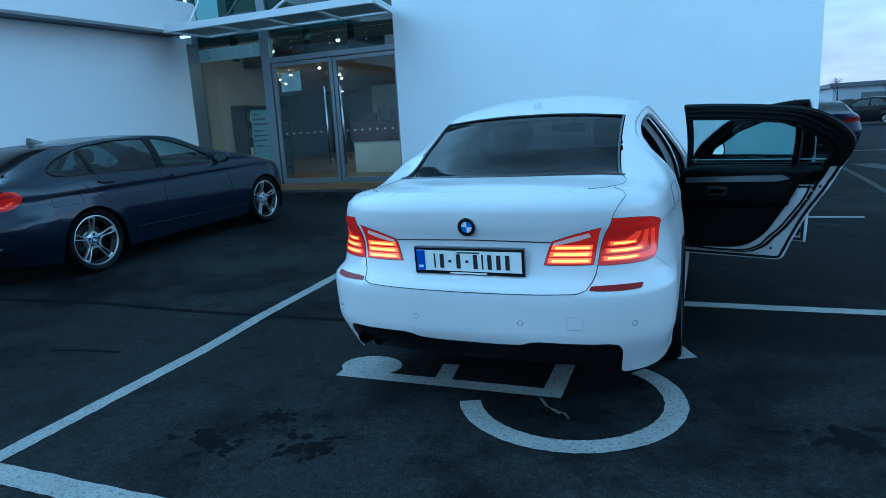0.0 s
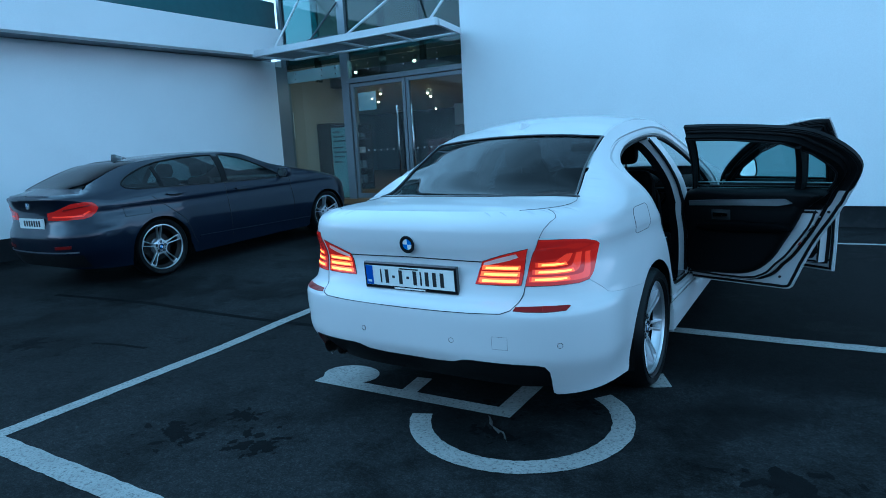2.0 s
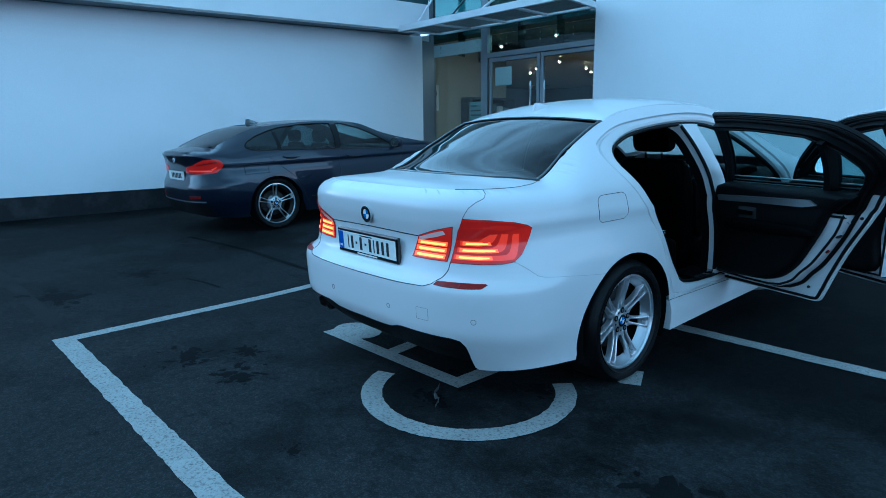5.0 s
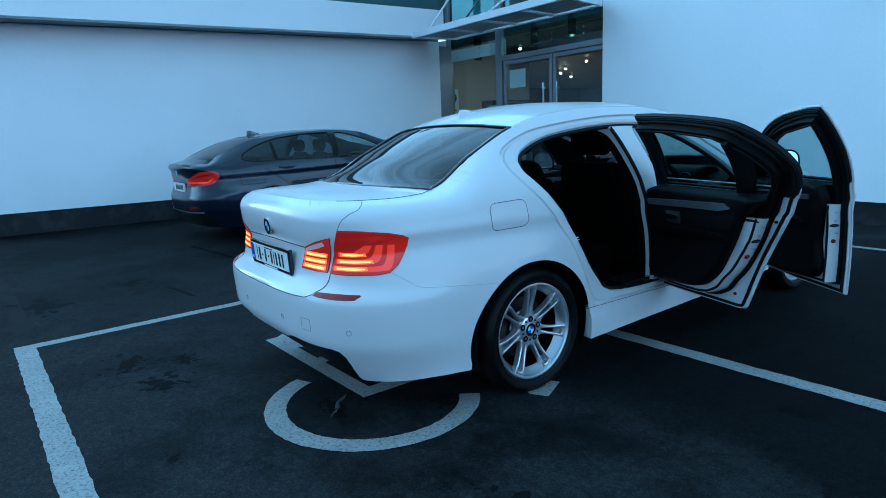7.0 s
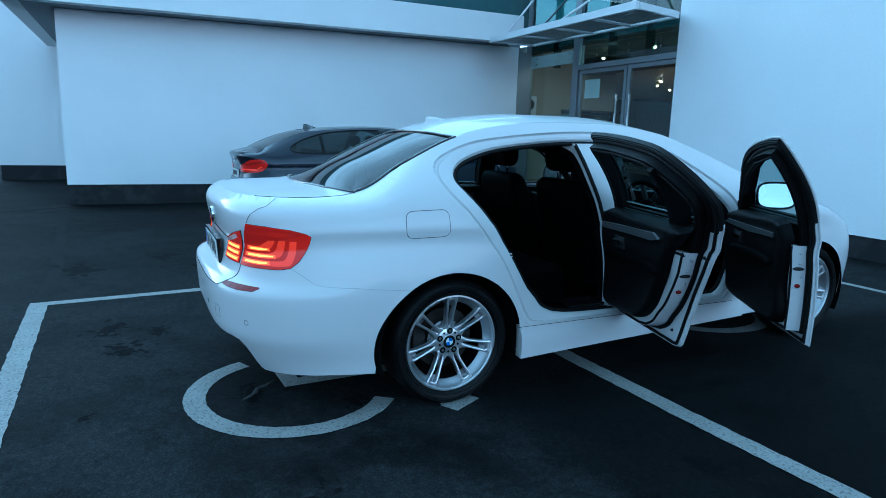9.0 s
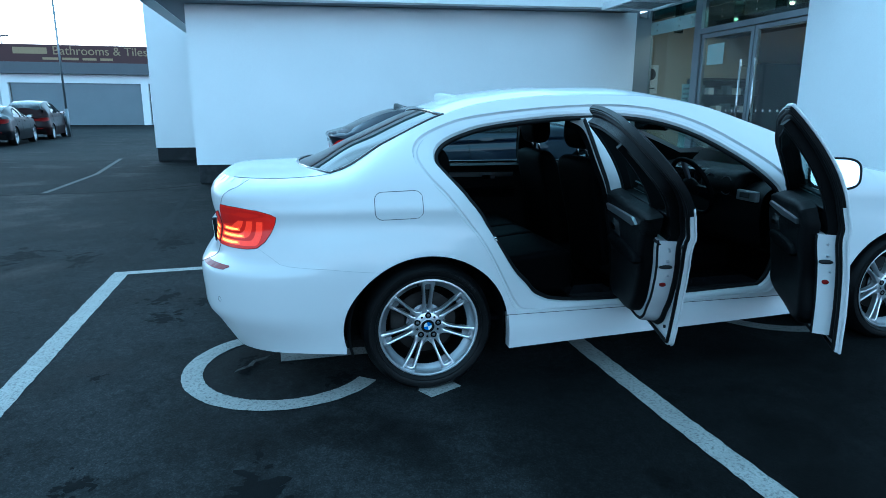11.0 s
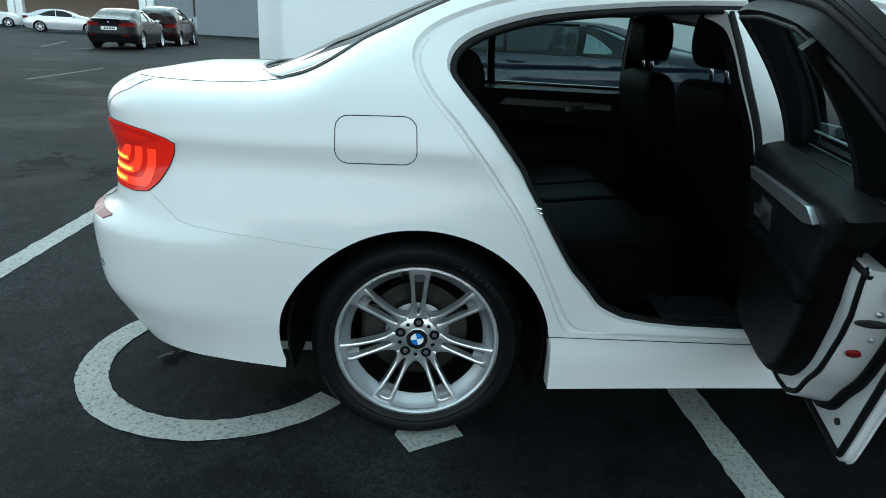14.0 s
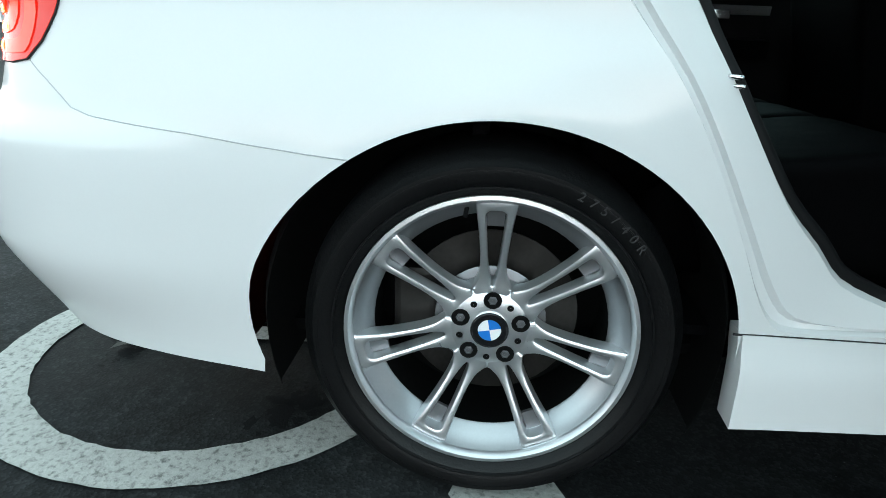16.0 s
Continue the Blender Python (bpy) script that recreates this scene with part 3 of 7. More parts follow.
    box("sheet", (-9.416, 7.14, 1.80), (-9.40, 7.52, 2.43), M["white_board"], poster)
    bm = bmesh.new()
    bmesh.ops.create_circle(bm, cap_ends=True, segments=28, radius=0.13, matrix=pose(-9.396, 7.33, 2.22, 0, 90, 0))
    part("emblem", bm, M["counter"], poster, "dark round emblem")
    box("print_bar", (-9.3995, 7.2, 1.9), (-9.397, 7.45, 1.925), M["alu_dark"], poster)


entrance()


def showroom_furniture():
    desk = empty("reception_desk", "white reception desk with a maroon upper band", "desk")
    box("front_panel", (-6.9, 9.6, DZ), (-5.35, 9.72, 1.15), M["white_board"], desk, bevel=0.01)
    box("upper_band", (-6.95, 9.56, 1.151), (-5.3, 9.74, 1.62), M["maroon"], desk, bevel=0.012)
    box("desk_top", (-6.95, 9.741, 1.0), (-5.3, 10.35, 1.04), M["white_board"], desk, bevel=0.006)
    for x in (-6.6, -6.2, -5.8, -5.5):
        box("monitor", (x - 0.17, 9.95, 1.041), (x + 0.17, 9.99, 1.9 + 0.1 * math.sin(x * 5)), M["counter"], desk, bevel=0.006)
    c2 = empty("display_counter", "long dark purple counter in the showroom", "counter")
    box("body", (-5.1, 10.4, DZ), (-3.9, 11.1, 1.5), M["maroon"], c2, bevel=0.01)
    box("top", (-5.15, 10.35, 1.501), (-3.85, 11.15, 1.56), M["counter"], c2, bevel=0.01)
    chair = empty("tub_chair", "black leather tub chair beside the counter", "chair")
    pad("seat_cushion", spline([(8.7, 0.42), (8.68, 0.78), (8.9, 0.84), (9.3, 0.84), (9.38, 0.7), (9.35, 0.42)], True, 3), -4.75, -4.0, M["counter"], chair, 0.08)
    pad("backrest", spline([(9.25, 0.6), (9.22, 1.2), (9.34, 1.3), (9.46, 1.2), (9.46, 0.5)], True, 3), -4.75, -4.0, M["counter"], chair, 0.08)
    sh = empty("shelf_unit", "dark shelf unit with boxes against the side wall", "shelf")
    for z in (0.55, 0.95, 1.35, 1.75):
        box("shelf", (-9.40, 8.32, z), (-9.0, 9.88, z + 0.03), M["counter"], sh)
        for i in range(6):
            box("carton", (-9.3, 8.4 + i * 0.24, z + 0.031), (-9.08, 8.54 + i * 0.24, z + 0.14 + 0.1 * math.sin(i * 2.1 + z) ** 2), M["white_board"] if (i + int(z * 10)) % 3 == 0 else M["alu"], sh)
    for y in (8.3, 9.9):
        box("side_panel", (-9.40, y - 0.02, DZ), (-8.98, y + 0.02, 2.1), M["counter"], sh)
    box("back_panel", (-9.415, 8.32, DZ), (-9.401, 9.88, 2.1), M["counter"], sh)
    box("top_panel", (-9.40, 8.28, 2.101), (-8.98, 9.92, 2.14), M["counter"], sh)
    tagged(box("column_1", (-6.05, 11.8, DZ), (-5.7, 12.15, 3.419), M["white_board"]), "white showroom column", "column", kind="structure")
    tagged(box("ceiling_bulkhead", (-9.4, 8.9, 3.05), (-3.8, 9.3, 3.419), M["counter"]), "dark dropped ceiling band in the showroom", "ceiling", kind="structure")
    spots = [(-11.4, 13.55), (-13.57, 16.2), (-11.1, 16.15), (-14.8, 22.2), (-9.57, 12.45), (-12.6, 14.6), (-10.4, 14.9), (-6.2, 8.1), (-4.9, 8.4), (-8.2, 8.5)]
    for i, (x, y) in enumerate(spots):
        s = empty("ceiling_spot", "small warm ceiling spotlight, lit", "lamp", "showroom ceiling spotlights", pose(x, y, 3.42))
        bm = bmesh.new()
        tube(bm, (0, 0, -0.11), (0, 0, 0), 0.05, 12)
        part("housing", bm, M["white_board"], s)
        bm = bmesh.new()
        bmesh.ops.create_uvsphere(bm, u_segments=10, v_segments=6, radius=0.042, matrix=Matrix.Translation((0, 0, -0.12)))
        part("bulb", bm, M["lamp_glow"], s, "glowing warm bulb", smooth=True)


room = new("showroom_light", bpy.data.lights.new("showroom_light", "AREA"))
room.data.energy, room.data.size, room.data.color = 20, 1.5, (1.0, 0.84, 0.62)
room.matrix_world = pose(-6.6, 7.95, 3.33)
back_room = new("showroom_back_light", room.data.copy())
back_room.data.size, back_room.data.energy = 3.0, 26
back_room.matrix_world = pose(-9.5, 15.5, 3.38)


def canopy():
    c = empty("entrance_canopy", "white steel entrance canopy with louvred panels and tie rods", "canopy")
    A, B = Vector((-8.33, 5.52, 3.38)), Vector((-3.9, 5.45, 3.36))
    C, D = Vector((-4.06, 6.45, 3.36)), Vector((-8.27, 6.6, 3.40))
    up = Vector((0, 0, 0.1))

    def beam(name, p, q, w, h, mat=M["white_metal"]):
        d = (q - p).normalized()
        s = Vector((-d.y, d.x, 0)) * w / 2
        z = Vector((0, 0, h))
        vs = [p - s, p + s, q + s, q - s]
        vs += [v + z for v in vs]
        bm = bmesh.new()
        v = [bm.verts.new(x) for x in vs]
        for fq in ((0, 1, 2, 3), (4, 5, 6, 7), (0, 1, 5, 4), (1, 2, 6, 5), (2, 3, 7, 6), (3, 0, 4, 7)):
            bm.faces.new([v[i] for i in fq])
        return part(name, bm, mat, c)

    beam("front_beam", A, B, 0.07, 0.12)
    beam("back_beam", D, C, 0.07, 0.1)
    for k in range(5):
        p, q = A.lerp(B, k / 4), D.lerp(C, k / 4)
        beam("cross_beam", p + Vector((0, 0.04, 0.0)), q - Vector((0, 0.04, 0)), 0.06, 0.1)
    for k in range(4):
        for j in range(7):
            f0 = (j + 0.6) / 7.6
            p = A.lerp(B, k / 4 + 0.012).lerp(D.lerp(C, k / 4 + 0.012), f0)
            q = A.lerp(B, (k + 1) / 4 - 0.012).lerp(D.lerp(C, (k + 1) / 4 - 0.012), f0)
            beam("louvre", p + Vector((0, 0, 0.03)), q + Vector((0, 0, 0.03)), 0.115, 0.015, M["alu"])
    for f0, top in ((0.14, (-8.2, 6.95, 4.9)), (0.56, (-5.4, 6.95, 4.6)), (0.97, (-4.0, 6.5, 4.4))):
        bm = bmesh.new()
        tube(bm, A.lerp(B, f0) + up, top, 0.022, 8)
        part("tie_rod", bm, M["white_metal"], c, smooth=True)
    bm = bmesh.new()
    tube(bm, A.lerp(B, 0.38).lerp(D, 0.5) + up, (-7.3, 6.95, 4.5), 0.02, 8)
    part("tie_rod", bm, M["alu_dark"], c, smooth=True)
    box("flood_light", (-7.6, 6.3, 3.52), (-6.9, 6.6, 3.72), M["alu_dark"], c, "dark flood light box on the canopy", bevel=0.01)


canopy()


# ---- far units across the yard ----
def far_unit():
    X = -58.0
    u = empty("industrial_unit", "long low industrial unit with roller shutters and grey fascia", "building")
    box("back_wall", (X - 10, -75, 0), (X - 8, 0, 5.0), M["cladding"], u)
    box("fascia", (X - 9, -75, 4.35), (X + 0.6, -4, 5.15), M["cladding"], u)
    box("roof", (X - 10, -75, 5.16), (X + 0.4, -4, 5.3), M["cladding"], u)
    box("beam", (X - 0.4, -75, 3.6), (X, -4, 4.34), M["render_white"], u)
    for y in (-13.6, -24.7, -25.4, -36.3, -37.0, -48, -59):
        box("pier", (X - 0.3, y - 0.3, 0), (X + 0.15, y + 0.3, 3.59), M["render_white"], u)
    box("side_wall", (X - 0.35, -13.2, 0), (X - 0.1, -4, 3.6), M["render_white"], u)
    sh = box("shutter", (X - 0.35, -24.3, 0), (X - 0.2, -14, 3.59), M["shutter"], u, "closed grey roller shutter")
    for i in range(24):
        box("slat", (X - 0.2, -24.3, 0.02 + i * 0.149), (X - 0.17, -14, 0.13 + i * 0.149), M["shutter"], sh)
    box("bay_back_wall", (X - 7.8, -60, 0), (X - 7.6, -24.8, 4.3), M["cream"], u)
    box("bay_floor", (X - 7.6, -60, 0.02), (X - 0.3, -24.8, 0.05), M["plinth"], u)
    s = empty("shop_sign", "long maroon shop sign with gold lettering on the roof edge", "sign")
    box("panel", (X + 0.1, -25.3, 5.31), (X + 0.3, -12.8, 6.75), M["sign_red"], s)
    cu = bpy.data.curves.new("letters", "FONT")
    cu.body, cu.size, cu.extrude, cu.align_x = "Bathrooms & Tiles", 1.0, 0.01, "LEFT"
    t = new("letters", cu)
    t.data.materials.append(M["sign_gold"])
    t.parent = s
    t.matrix_world = pose(X + 0.32, -20.6, 5.95, 90, 0, 90)
    box("name_bar", (X + 0.305, -23.6, 5.97), (X + 0.32, -21.0, 6.5), M["sign_gold"], s, "plain gold bar for a name")
    for a, b in ((-21.4, -20.2), (-19.9, -18.6), (-18.3, -17.2), (-16.9, -15.9)):
        box("small_print_bar", (X + 0.305, a, 5.5), (X + 0.32, b, 5.7), M["sign_gold"], s)
    return u


far_unit()


def street_lamp(x, y, h, ang):
    s = empty("street_lamp", "tall grey galvanised lamp post with a flat lantern", "lamp post", "yard lamp posts", pose(x, y, 0))
    bm = bmesh.new()
    tube(bm, (0, 0, 0), (0, 0, 1.4), 0.09, 12)
    tube(bm, (0, 0, 1.4), (0, 0, h), 0.055, 12, 0.038)
    part("pole", bm, M["alu"], s, smooth=True)
    bm = bmesh.new()
    add_box(bm, (-0.08, -0.1, h - 0.05), (1.0, 0.1, h + 0.1), 0.03, pose(0, 0, 0, 0, 0, ang))
    part("lantern", bm, M["alu_dark"], s)


street_lamp(-32.5, -12.1, 7.4, 60)
street_lamp(-75, -31, 9, 60)
street_lamp(-72, -40, 9, 60)
street_lamp(-90, -34, 9, 60)


# ---- trimmed surface patches ----
def inside(poly, pts):
    """Which of the points lie inside the polygon."""
    p = np.asarray(pts, float)
    q = np.asarray(poly, float)
    hit = np.zeros(len(p), bool)
    j = len(q) - 1
    for i in range(len(q)):
        yi, yj = q[i, 1], q[j, 1]
        if yi != yj:
            c = ((yi > p[:, 1]) != (yj > p[:, 1])) & (p[:, 0] < (q[j, 0] - q[i, 0]) * (p[:, 1] - yi) / (yj - yi) + q[i, 0])
            hit ^= c
        j = i
    return hit


def fine(line, step, closed=True):
    """The line with points at most a step apart."""
    out = []
    n = len(line)
    for i in range(n if closed else n - 1):
        a, b = line[i], line[(i + 1) % n]
        k = max(1, int(math.ceil(math.hypot(b[0] - a[0], b[1] - a[1]) / step)))
        out += [(a[0] + (b[0] - a[0]) * t / k, a[1] + (b[1] - a[1]) * t / k) for t in range(k)]
    if not closed:
        out.append(tuple(line[-1]))
    return out


def spline(pts, closed=True, n=5):
    """A smooth line through the points."""
    k = len(pts)
    out = []
    for i in range(k if closed else k - 1):
        g = lambda j: pts[j % k] if closed else pts[min(max(j, 0), k - 1)]
        p0, p1, p2, p3 = g(i - 1), g(i), g(i + 1), g(i + 2)
        for s in range(n):
            t = s / n
            out.append(tuple(0.5 * ((2 * b) + (c - a) * t + (2 * a - 5 * b + 4 * c - d) * t * t + (3 * b - a - 3 * c + d) * t ** 3) for a, b, c, d in zip(p0, p1, p2, p3)))
    if not closed:
        out.append(tuple(pts[-1]))
    return out


def trim(poly, holes=(), step=0.035):
    """Triangles of a plane region with holes: points and faces."""
    rings = [fine(poly, step)] + [fine(h, step) for h in holes]
    pts, edges = [], []
    for r in rings:
        b = len(pts)
        pts += r
        edges += [(b + i, b + (i + 1) % len(r)) for i in range(len(r))]
    ring_pts = np.array(pts)
    lo, hi = np.min(rings[0], axis=0), np.max(rings[0], axis=0)
    gx, gy = np.arange(lo[0] + step / 2, hi[0], step), np.arange(lo[1] + step / 2, hi[1], step)
    grid = np.array([(x, y) for y in gy for x in gx]) if len(gx) and len(gy) else np.zeros((0, 2))
    if len(grid):
        ok = inside(rings[0], grid)
        for h in rings[1:]:
            ok &= ~inside(h, grid)
        grid = grid[ok]
    if len(grid):
        near = np.array([np.min(np.sum((ring_pts - g) ** 2, axis=1)) for g in grid])
        grid = grid[near > (0.45 * step) ** 2]
    every = [Vector(p) for p in pts] + [Vector(g) for g in grid]
    v, _, fs, *_ = delaunay_2d_cdt(every, edges, [], 0, 1e-6)
    v = [tuple(q) for q in v]
    mid = np.array([[(v[a][k] + v[b][k] + v[c][k]) / 3 for k in (0, 1)] for a, b, c in fs])
    ok = inside(rings[0], mid)
    for h in rings[1:]:
        ok &= ~inside(h, mid)
    def sliver(q):
        (ax, ay), (bx, by), (cx, cy) = (v[i][:2] for i in q)
        longest = max(math.hypot(bx - ax, by - ay), math.hypot(cx - bx, cy - by), math.hypot(ax - cx, ay - cy))
        return abs((bx - ax) * (cy - ay) - (cx - ax) * (by - ay)) < 2.5e-4 * longest

    return v, [q for q, o in zip(fs, ok) if o and not sliver(q)]


def skin(name, fn, poly, mat, parent, holes=(), step=0.035, label="", mirror=False, both=False, flip=False):
    """A trimmed sheet: the plane region carried onto the surface fn(a, b). both: with its mirror image in the same sheet."""
    v, fs = trim(poly, holes, step)
    vs = [fn(*p) for p in v]
    if mirror:
        vs = [Vector((-p.x, p.y, p.z)) for p in vs]
    fs = [tuple(q) for q in fs]
    if both:
        n = len(vs)
        vs = vs + [Vector((-p.x, p.y, p.z)) for p in vs]
        fs = fs + [tuple(i + n for i in q[::-1]) for q in fs]
    ob = link_mesh(name, vs, fs, mat, parent, label, smooth=True)
    bm = bmesh.new()
    bm.from_mesh(ob.data)
    bmesh.ops.remove_doubles(bm, verts=bm.verts[:], dist=2e-4)
    bmesh.ops.recalc_face_normals(bm, faces=bm.faces[:])
    bm.to_mesh(ob.data)
    bm.free()
    return ob


def loft(name, rows, mat, parent, closed=False, label="", smooth=True):
    """A sheet through rows of points, all of one length."""
    n = len(rows[0])
    vs = [p for r in rows for p in r]
    fs = []
    for j in range(len(rows) - 1):
        for i in range(n if closed else n - 1):
            k = (i + 1) % n
            fs.append((j * n + i, j * n + k, (j + 1) * n + k, (j + 1) * n + i))
    return link_mesh(name, vs, fs, mat, parent, label, smooth=smooth)


def cord(name, pts, r, mat, parent, closed=False, seg=6, label=""):
    """A round cord along points in space: rubber seals, shut lines, wires."""
    rows = []
    n = len(pts)
    runs = [(Vector(pts[i]) - Vector(pts[i - 1])).normalized() for i in range(1, n)]
    axis = min((Vector((0.97, 0.2, 0.13)), Vector((0.1, 0.98, 0.17)), Vector((0.15, 0.1, 0.98)), Vector((0.31, 0.2, 0.93))), key=lambda q: max(abs(q.dot(r)) for r in runs))
    for i in range(n):
        a, b = Vector(pts[(i - 1) % n] if closed else pts[max(0, i - 1)]), Vector(pts[(i + 1) % n] if closed else pts[min(n - 1, i + 1)])
        d = (b - a).normalized()
        side = d.cross(axis).normalized()
        up = d.cross(side)
        rows.append([Vector(pts[i]) + (side * math.cos(2 * math.pi * k / seg) + up * math.sin(2 * math.pi * k / seg)) * r for k in range(seg)])
    if closed:
        rows.append(rows[0])
    return loft(name, rows, mat, parent, closed=True, label=label)


def thick(name, fn, poly, mat, parent, lo, hi, step=0.03, holes=(), label="", mirror=False):
    """A trimmed plate between two depths off the surface fn(a, b, out), closed round its rim."""
    v, fs = trim(poly, holes, step)
    n = len(v)
    vs = [fn(*p, hi) for p in v] + [fn(*p, lo) for p in v]
    faces = [tuple(q) for q in fs] + [tuple(i + n for i in q[::-1]) for q in fs]
    count = {}
    for q in fs:
        for a, b in zip(q, q[1:] + q[:1] if isinstance(q, list) else q[1:] + q[:1]):
            count[(min(a, b), max(a, b))] = count.get((min(a, b), max(a, b)), []) + [(a, b)]
    for es in count.values():
        if len(es) == 1:
            a, b = es[0]
            faces.append((b, a, a + n, b + n))
    if mirror:
        vs = [Vector((-p.x, p.y, p.z)) for p in vs]
    ob = link_mesh(name, vs, faces, mat, parent, label, smooth=False)
    bm = bmesh.new()
    bm.from_mesh(ob.data)
    bmesh.ops.recalc_face_normals(bm, faces=bm.faces[:])
    bm.to_mesh(ob.data)
    bm.free()
    smooth_by_angle(ob)
    return ob


def inset(ring, d):
    """The closed line moved inwards by d."""
    n = len(ring)
    area = sum(ring[i][0] * ring[(i + 1) % n][1] - ring[(i + 1) % n][0] * ring[i][1] for i in range(n))
    s = 1 if area > 0 else -1
    out = []
    for i in range(n):
        a, b = ring[i - 1], ring[(i + 1) % n]
        v = Vector((b[0] - a[0], b[1] - a[1])).normalized()
        out.append((ring[i][0] - v.y * d * s, ring[i][1] + v.x * d * s))
    return out


def rounded(name, fn, poly, mat, parent, lo, hi, r, step=0.03, holes=(), label="", turns=3, mirror=False):
    """A moulded plate from depth lo to its face at hi, with edges rounded by r."""
    sg = 1 if hi > lo else -1
    rings = [(fine(poly, step), 1)] + [(fine(h, step), -1) for h in holes]
    vs, fs = [], []
    for ring, way in rings:
        n, base = len(ring), len(vs)
        levels = [(0.0, lo)] + [(r * (1 - math.cos(math.pi / 2 * k / turns)), hi - sg * r * (1 - math.sin(math.pi / 2 * k / turns))) for k in range(turns + 1)]
        for d, z in levels:
            vs += [fn(*q, z) for q in inset(ring, d * way)]
        for j in range(len(levels) - 1):
            fs += [(base + j * n + i, base + j * n + (i + 1) % n, base + (j + 1) * n + (i + 1) % n, base + (j + 1) * n + i) for i in range(n)]
    v, tri = trim(inset(rings[0][0], r), [inset(h, -r) for h, _ in rings[1:]], step * 1.6)
    b = len(vs)
    vs += [fn(*q, hi) for q in v]
    fs += [tuple(b + i for i in t) for t in tri]
    if mirror:
        vs = [Vector((-p.x, p.y, p.z)) for p in vs]
    ob = link_mesh(name, vs, fs, mat, parent, label)
    bm = bmesh.new()
    bm.from_mesh(ob.data)
    bmesh.ops.remove_doubles(bm, verts=bm.verts[:], dist=3e-4)
    bmesh.ops.recalc_face_normals(bm, faces=bm.faces[:])
    bm.to_mesh(ob.data)
    bm.free()
    smooth_by_angle(ob, 40)
    return ob


def smooth_by_angle(ob, deg=35):
    me = ob.data
    me.polygons.foreach_set("use_smooth", [True] * len(me.polygons))
    bm = bmesh.new()
    bm.from_mesh(me)
    for e in bm.edges:
        if len(e.link_faces) == 2 and e.calc_face_angle(0) > radians(deg):
            e.smooth = False
    bm.to_mesh(me)
    bm.free()


def lathe(name, profile, mat, parent, seg=48, m=None, label=""):
    """A ring turned round the x axis from rows of (x, radius)."""
    rows = [[Vector((x, r * math.cos(2 * math.pi * k / seg), r * math.sin(2 * math.pi * k / seg))) for k in range(seg)] for x, r in profile]
    if m is not None:
        rows = [[m @ p for p in r] for r in rows]
    ob = loft(name, rows, mat, parent, closed=True, label=label)
    smooth_by_angle(ob, 40)
    return ob


# car materials
M["paint_white"] = material("white_car_paint", (0.62, 0.62, 0.625), 0.5, spec=0.2, vary=0.012, scale=3, fine=300, coat=0.75, coat_rough=0.1, rough_vary=0.05)
M["paint_grey"] = material("mineral_grey_paint", (0.006, 0.0095, 0.022), 0.34, metal=0.35, spec=0.15, vary=0.05, scale=3, fine=500, coat=0.8)
M["paint_black"] = material("black_car_paint", (0.005, 0.005, 0.0065), 0.3, spec=0.08, vary=0.04, coat=0.15)
M["paint_silver"] = material("pale_silver_paint", (0.55, 0.57, 0.6), 0.3, metal=0.5, vary=0.03, coat=1.0)
M["paint_blue"] = material("dark_blue_paint", (0.008, 0.014, 0.035), 0.4, spec=0.1, vary=0.04, coat=0.3)
M["paint_brown"] = material("dark_maroon_paint", (0.014, 0.004, 0.004), 0.3, spec=0.08, vary=0.04, coat=0.15)
M["gap"] = material("shut_line", (0.01, 0.01, 0.011), 0.8, vary=0.1)
# mid-grey for thin cords: the soft shade of a seam put into colour
M["seam"] = material("shaded_seam", (0.38, 0.39, 0.40), 0.6, vary=0.1)
M["rubber"] = material("black_rubber", (0.004, 0.004, 0.0045), 0.6, spec=0.2, vary=0.15, scale=20, fine=200)
M["tyre"] = material("tyre_rubber", (0.003, 0.003, 0.0033), 0.42, spec=0.2, vary=0.25, scale=14, fine=160, bump=0.25)
M["black_plastic"] = material("black_plastic", (0.005, 0.005, 0.0055), 0.55, spec=0.18, vary=0.12, scale=15, fine=250, bump=0.15)
M["gloss_black"] = material("gloss_black_trim", (0.008, 0.008, 0.009), 0.12, vary=0.1, coat=0.6)
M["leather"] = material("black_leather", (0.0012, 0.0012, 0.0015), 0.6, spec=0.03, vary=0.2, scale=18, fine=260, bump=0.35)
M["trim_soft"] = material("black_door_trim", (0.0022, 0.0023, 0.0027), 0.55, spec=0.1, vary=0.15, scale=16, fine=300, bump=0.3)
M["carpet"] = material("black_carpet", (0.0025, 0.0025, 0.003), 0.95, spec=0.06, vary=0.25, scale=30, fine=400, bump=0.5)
M["silver_trim"] = material("brushed_silver_trim", (0.50, 0.51, 0.53), 0.3, metal=0.9, vary=0.06, scale=10, fine=200)
M["alloy"] = material("silver_alloy", (0.70, 0.71, 0.73), 0.3, metal=0.85, vary=0.03, scale=12, fine=200)
# darker copies of the wheel silver: shade behind the spokes is in the colour
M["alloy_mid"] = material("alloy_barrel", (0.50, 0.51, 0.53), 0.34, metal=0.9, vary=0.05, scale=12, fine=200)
M["alloy_shade"] = material("shadowed_alloy", (0.20, 0.20, 0.21), 0.4, metal=0.8, vary=0.05, scale=12, fine=200)
M["coupe_glass"] = glass("dark_side_glass", (0.16, 0.19, 0.2), gloss=0.045)
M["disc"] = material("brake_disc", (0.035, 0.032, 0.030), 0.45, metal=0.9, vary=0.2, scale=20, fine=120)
# black of wheel wells and underbody; also painted shade in barrels and hub recesses
M["dark_well_shade"] = material("dark_wheel_well", (0.004, 0.004, 0.004), 0.95, spec=0.1, vary=0.2)
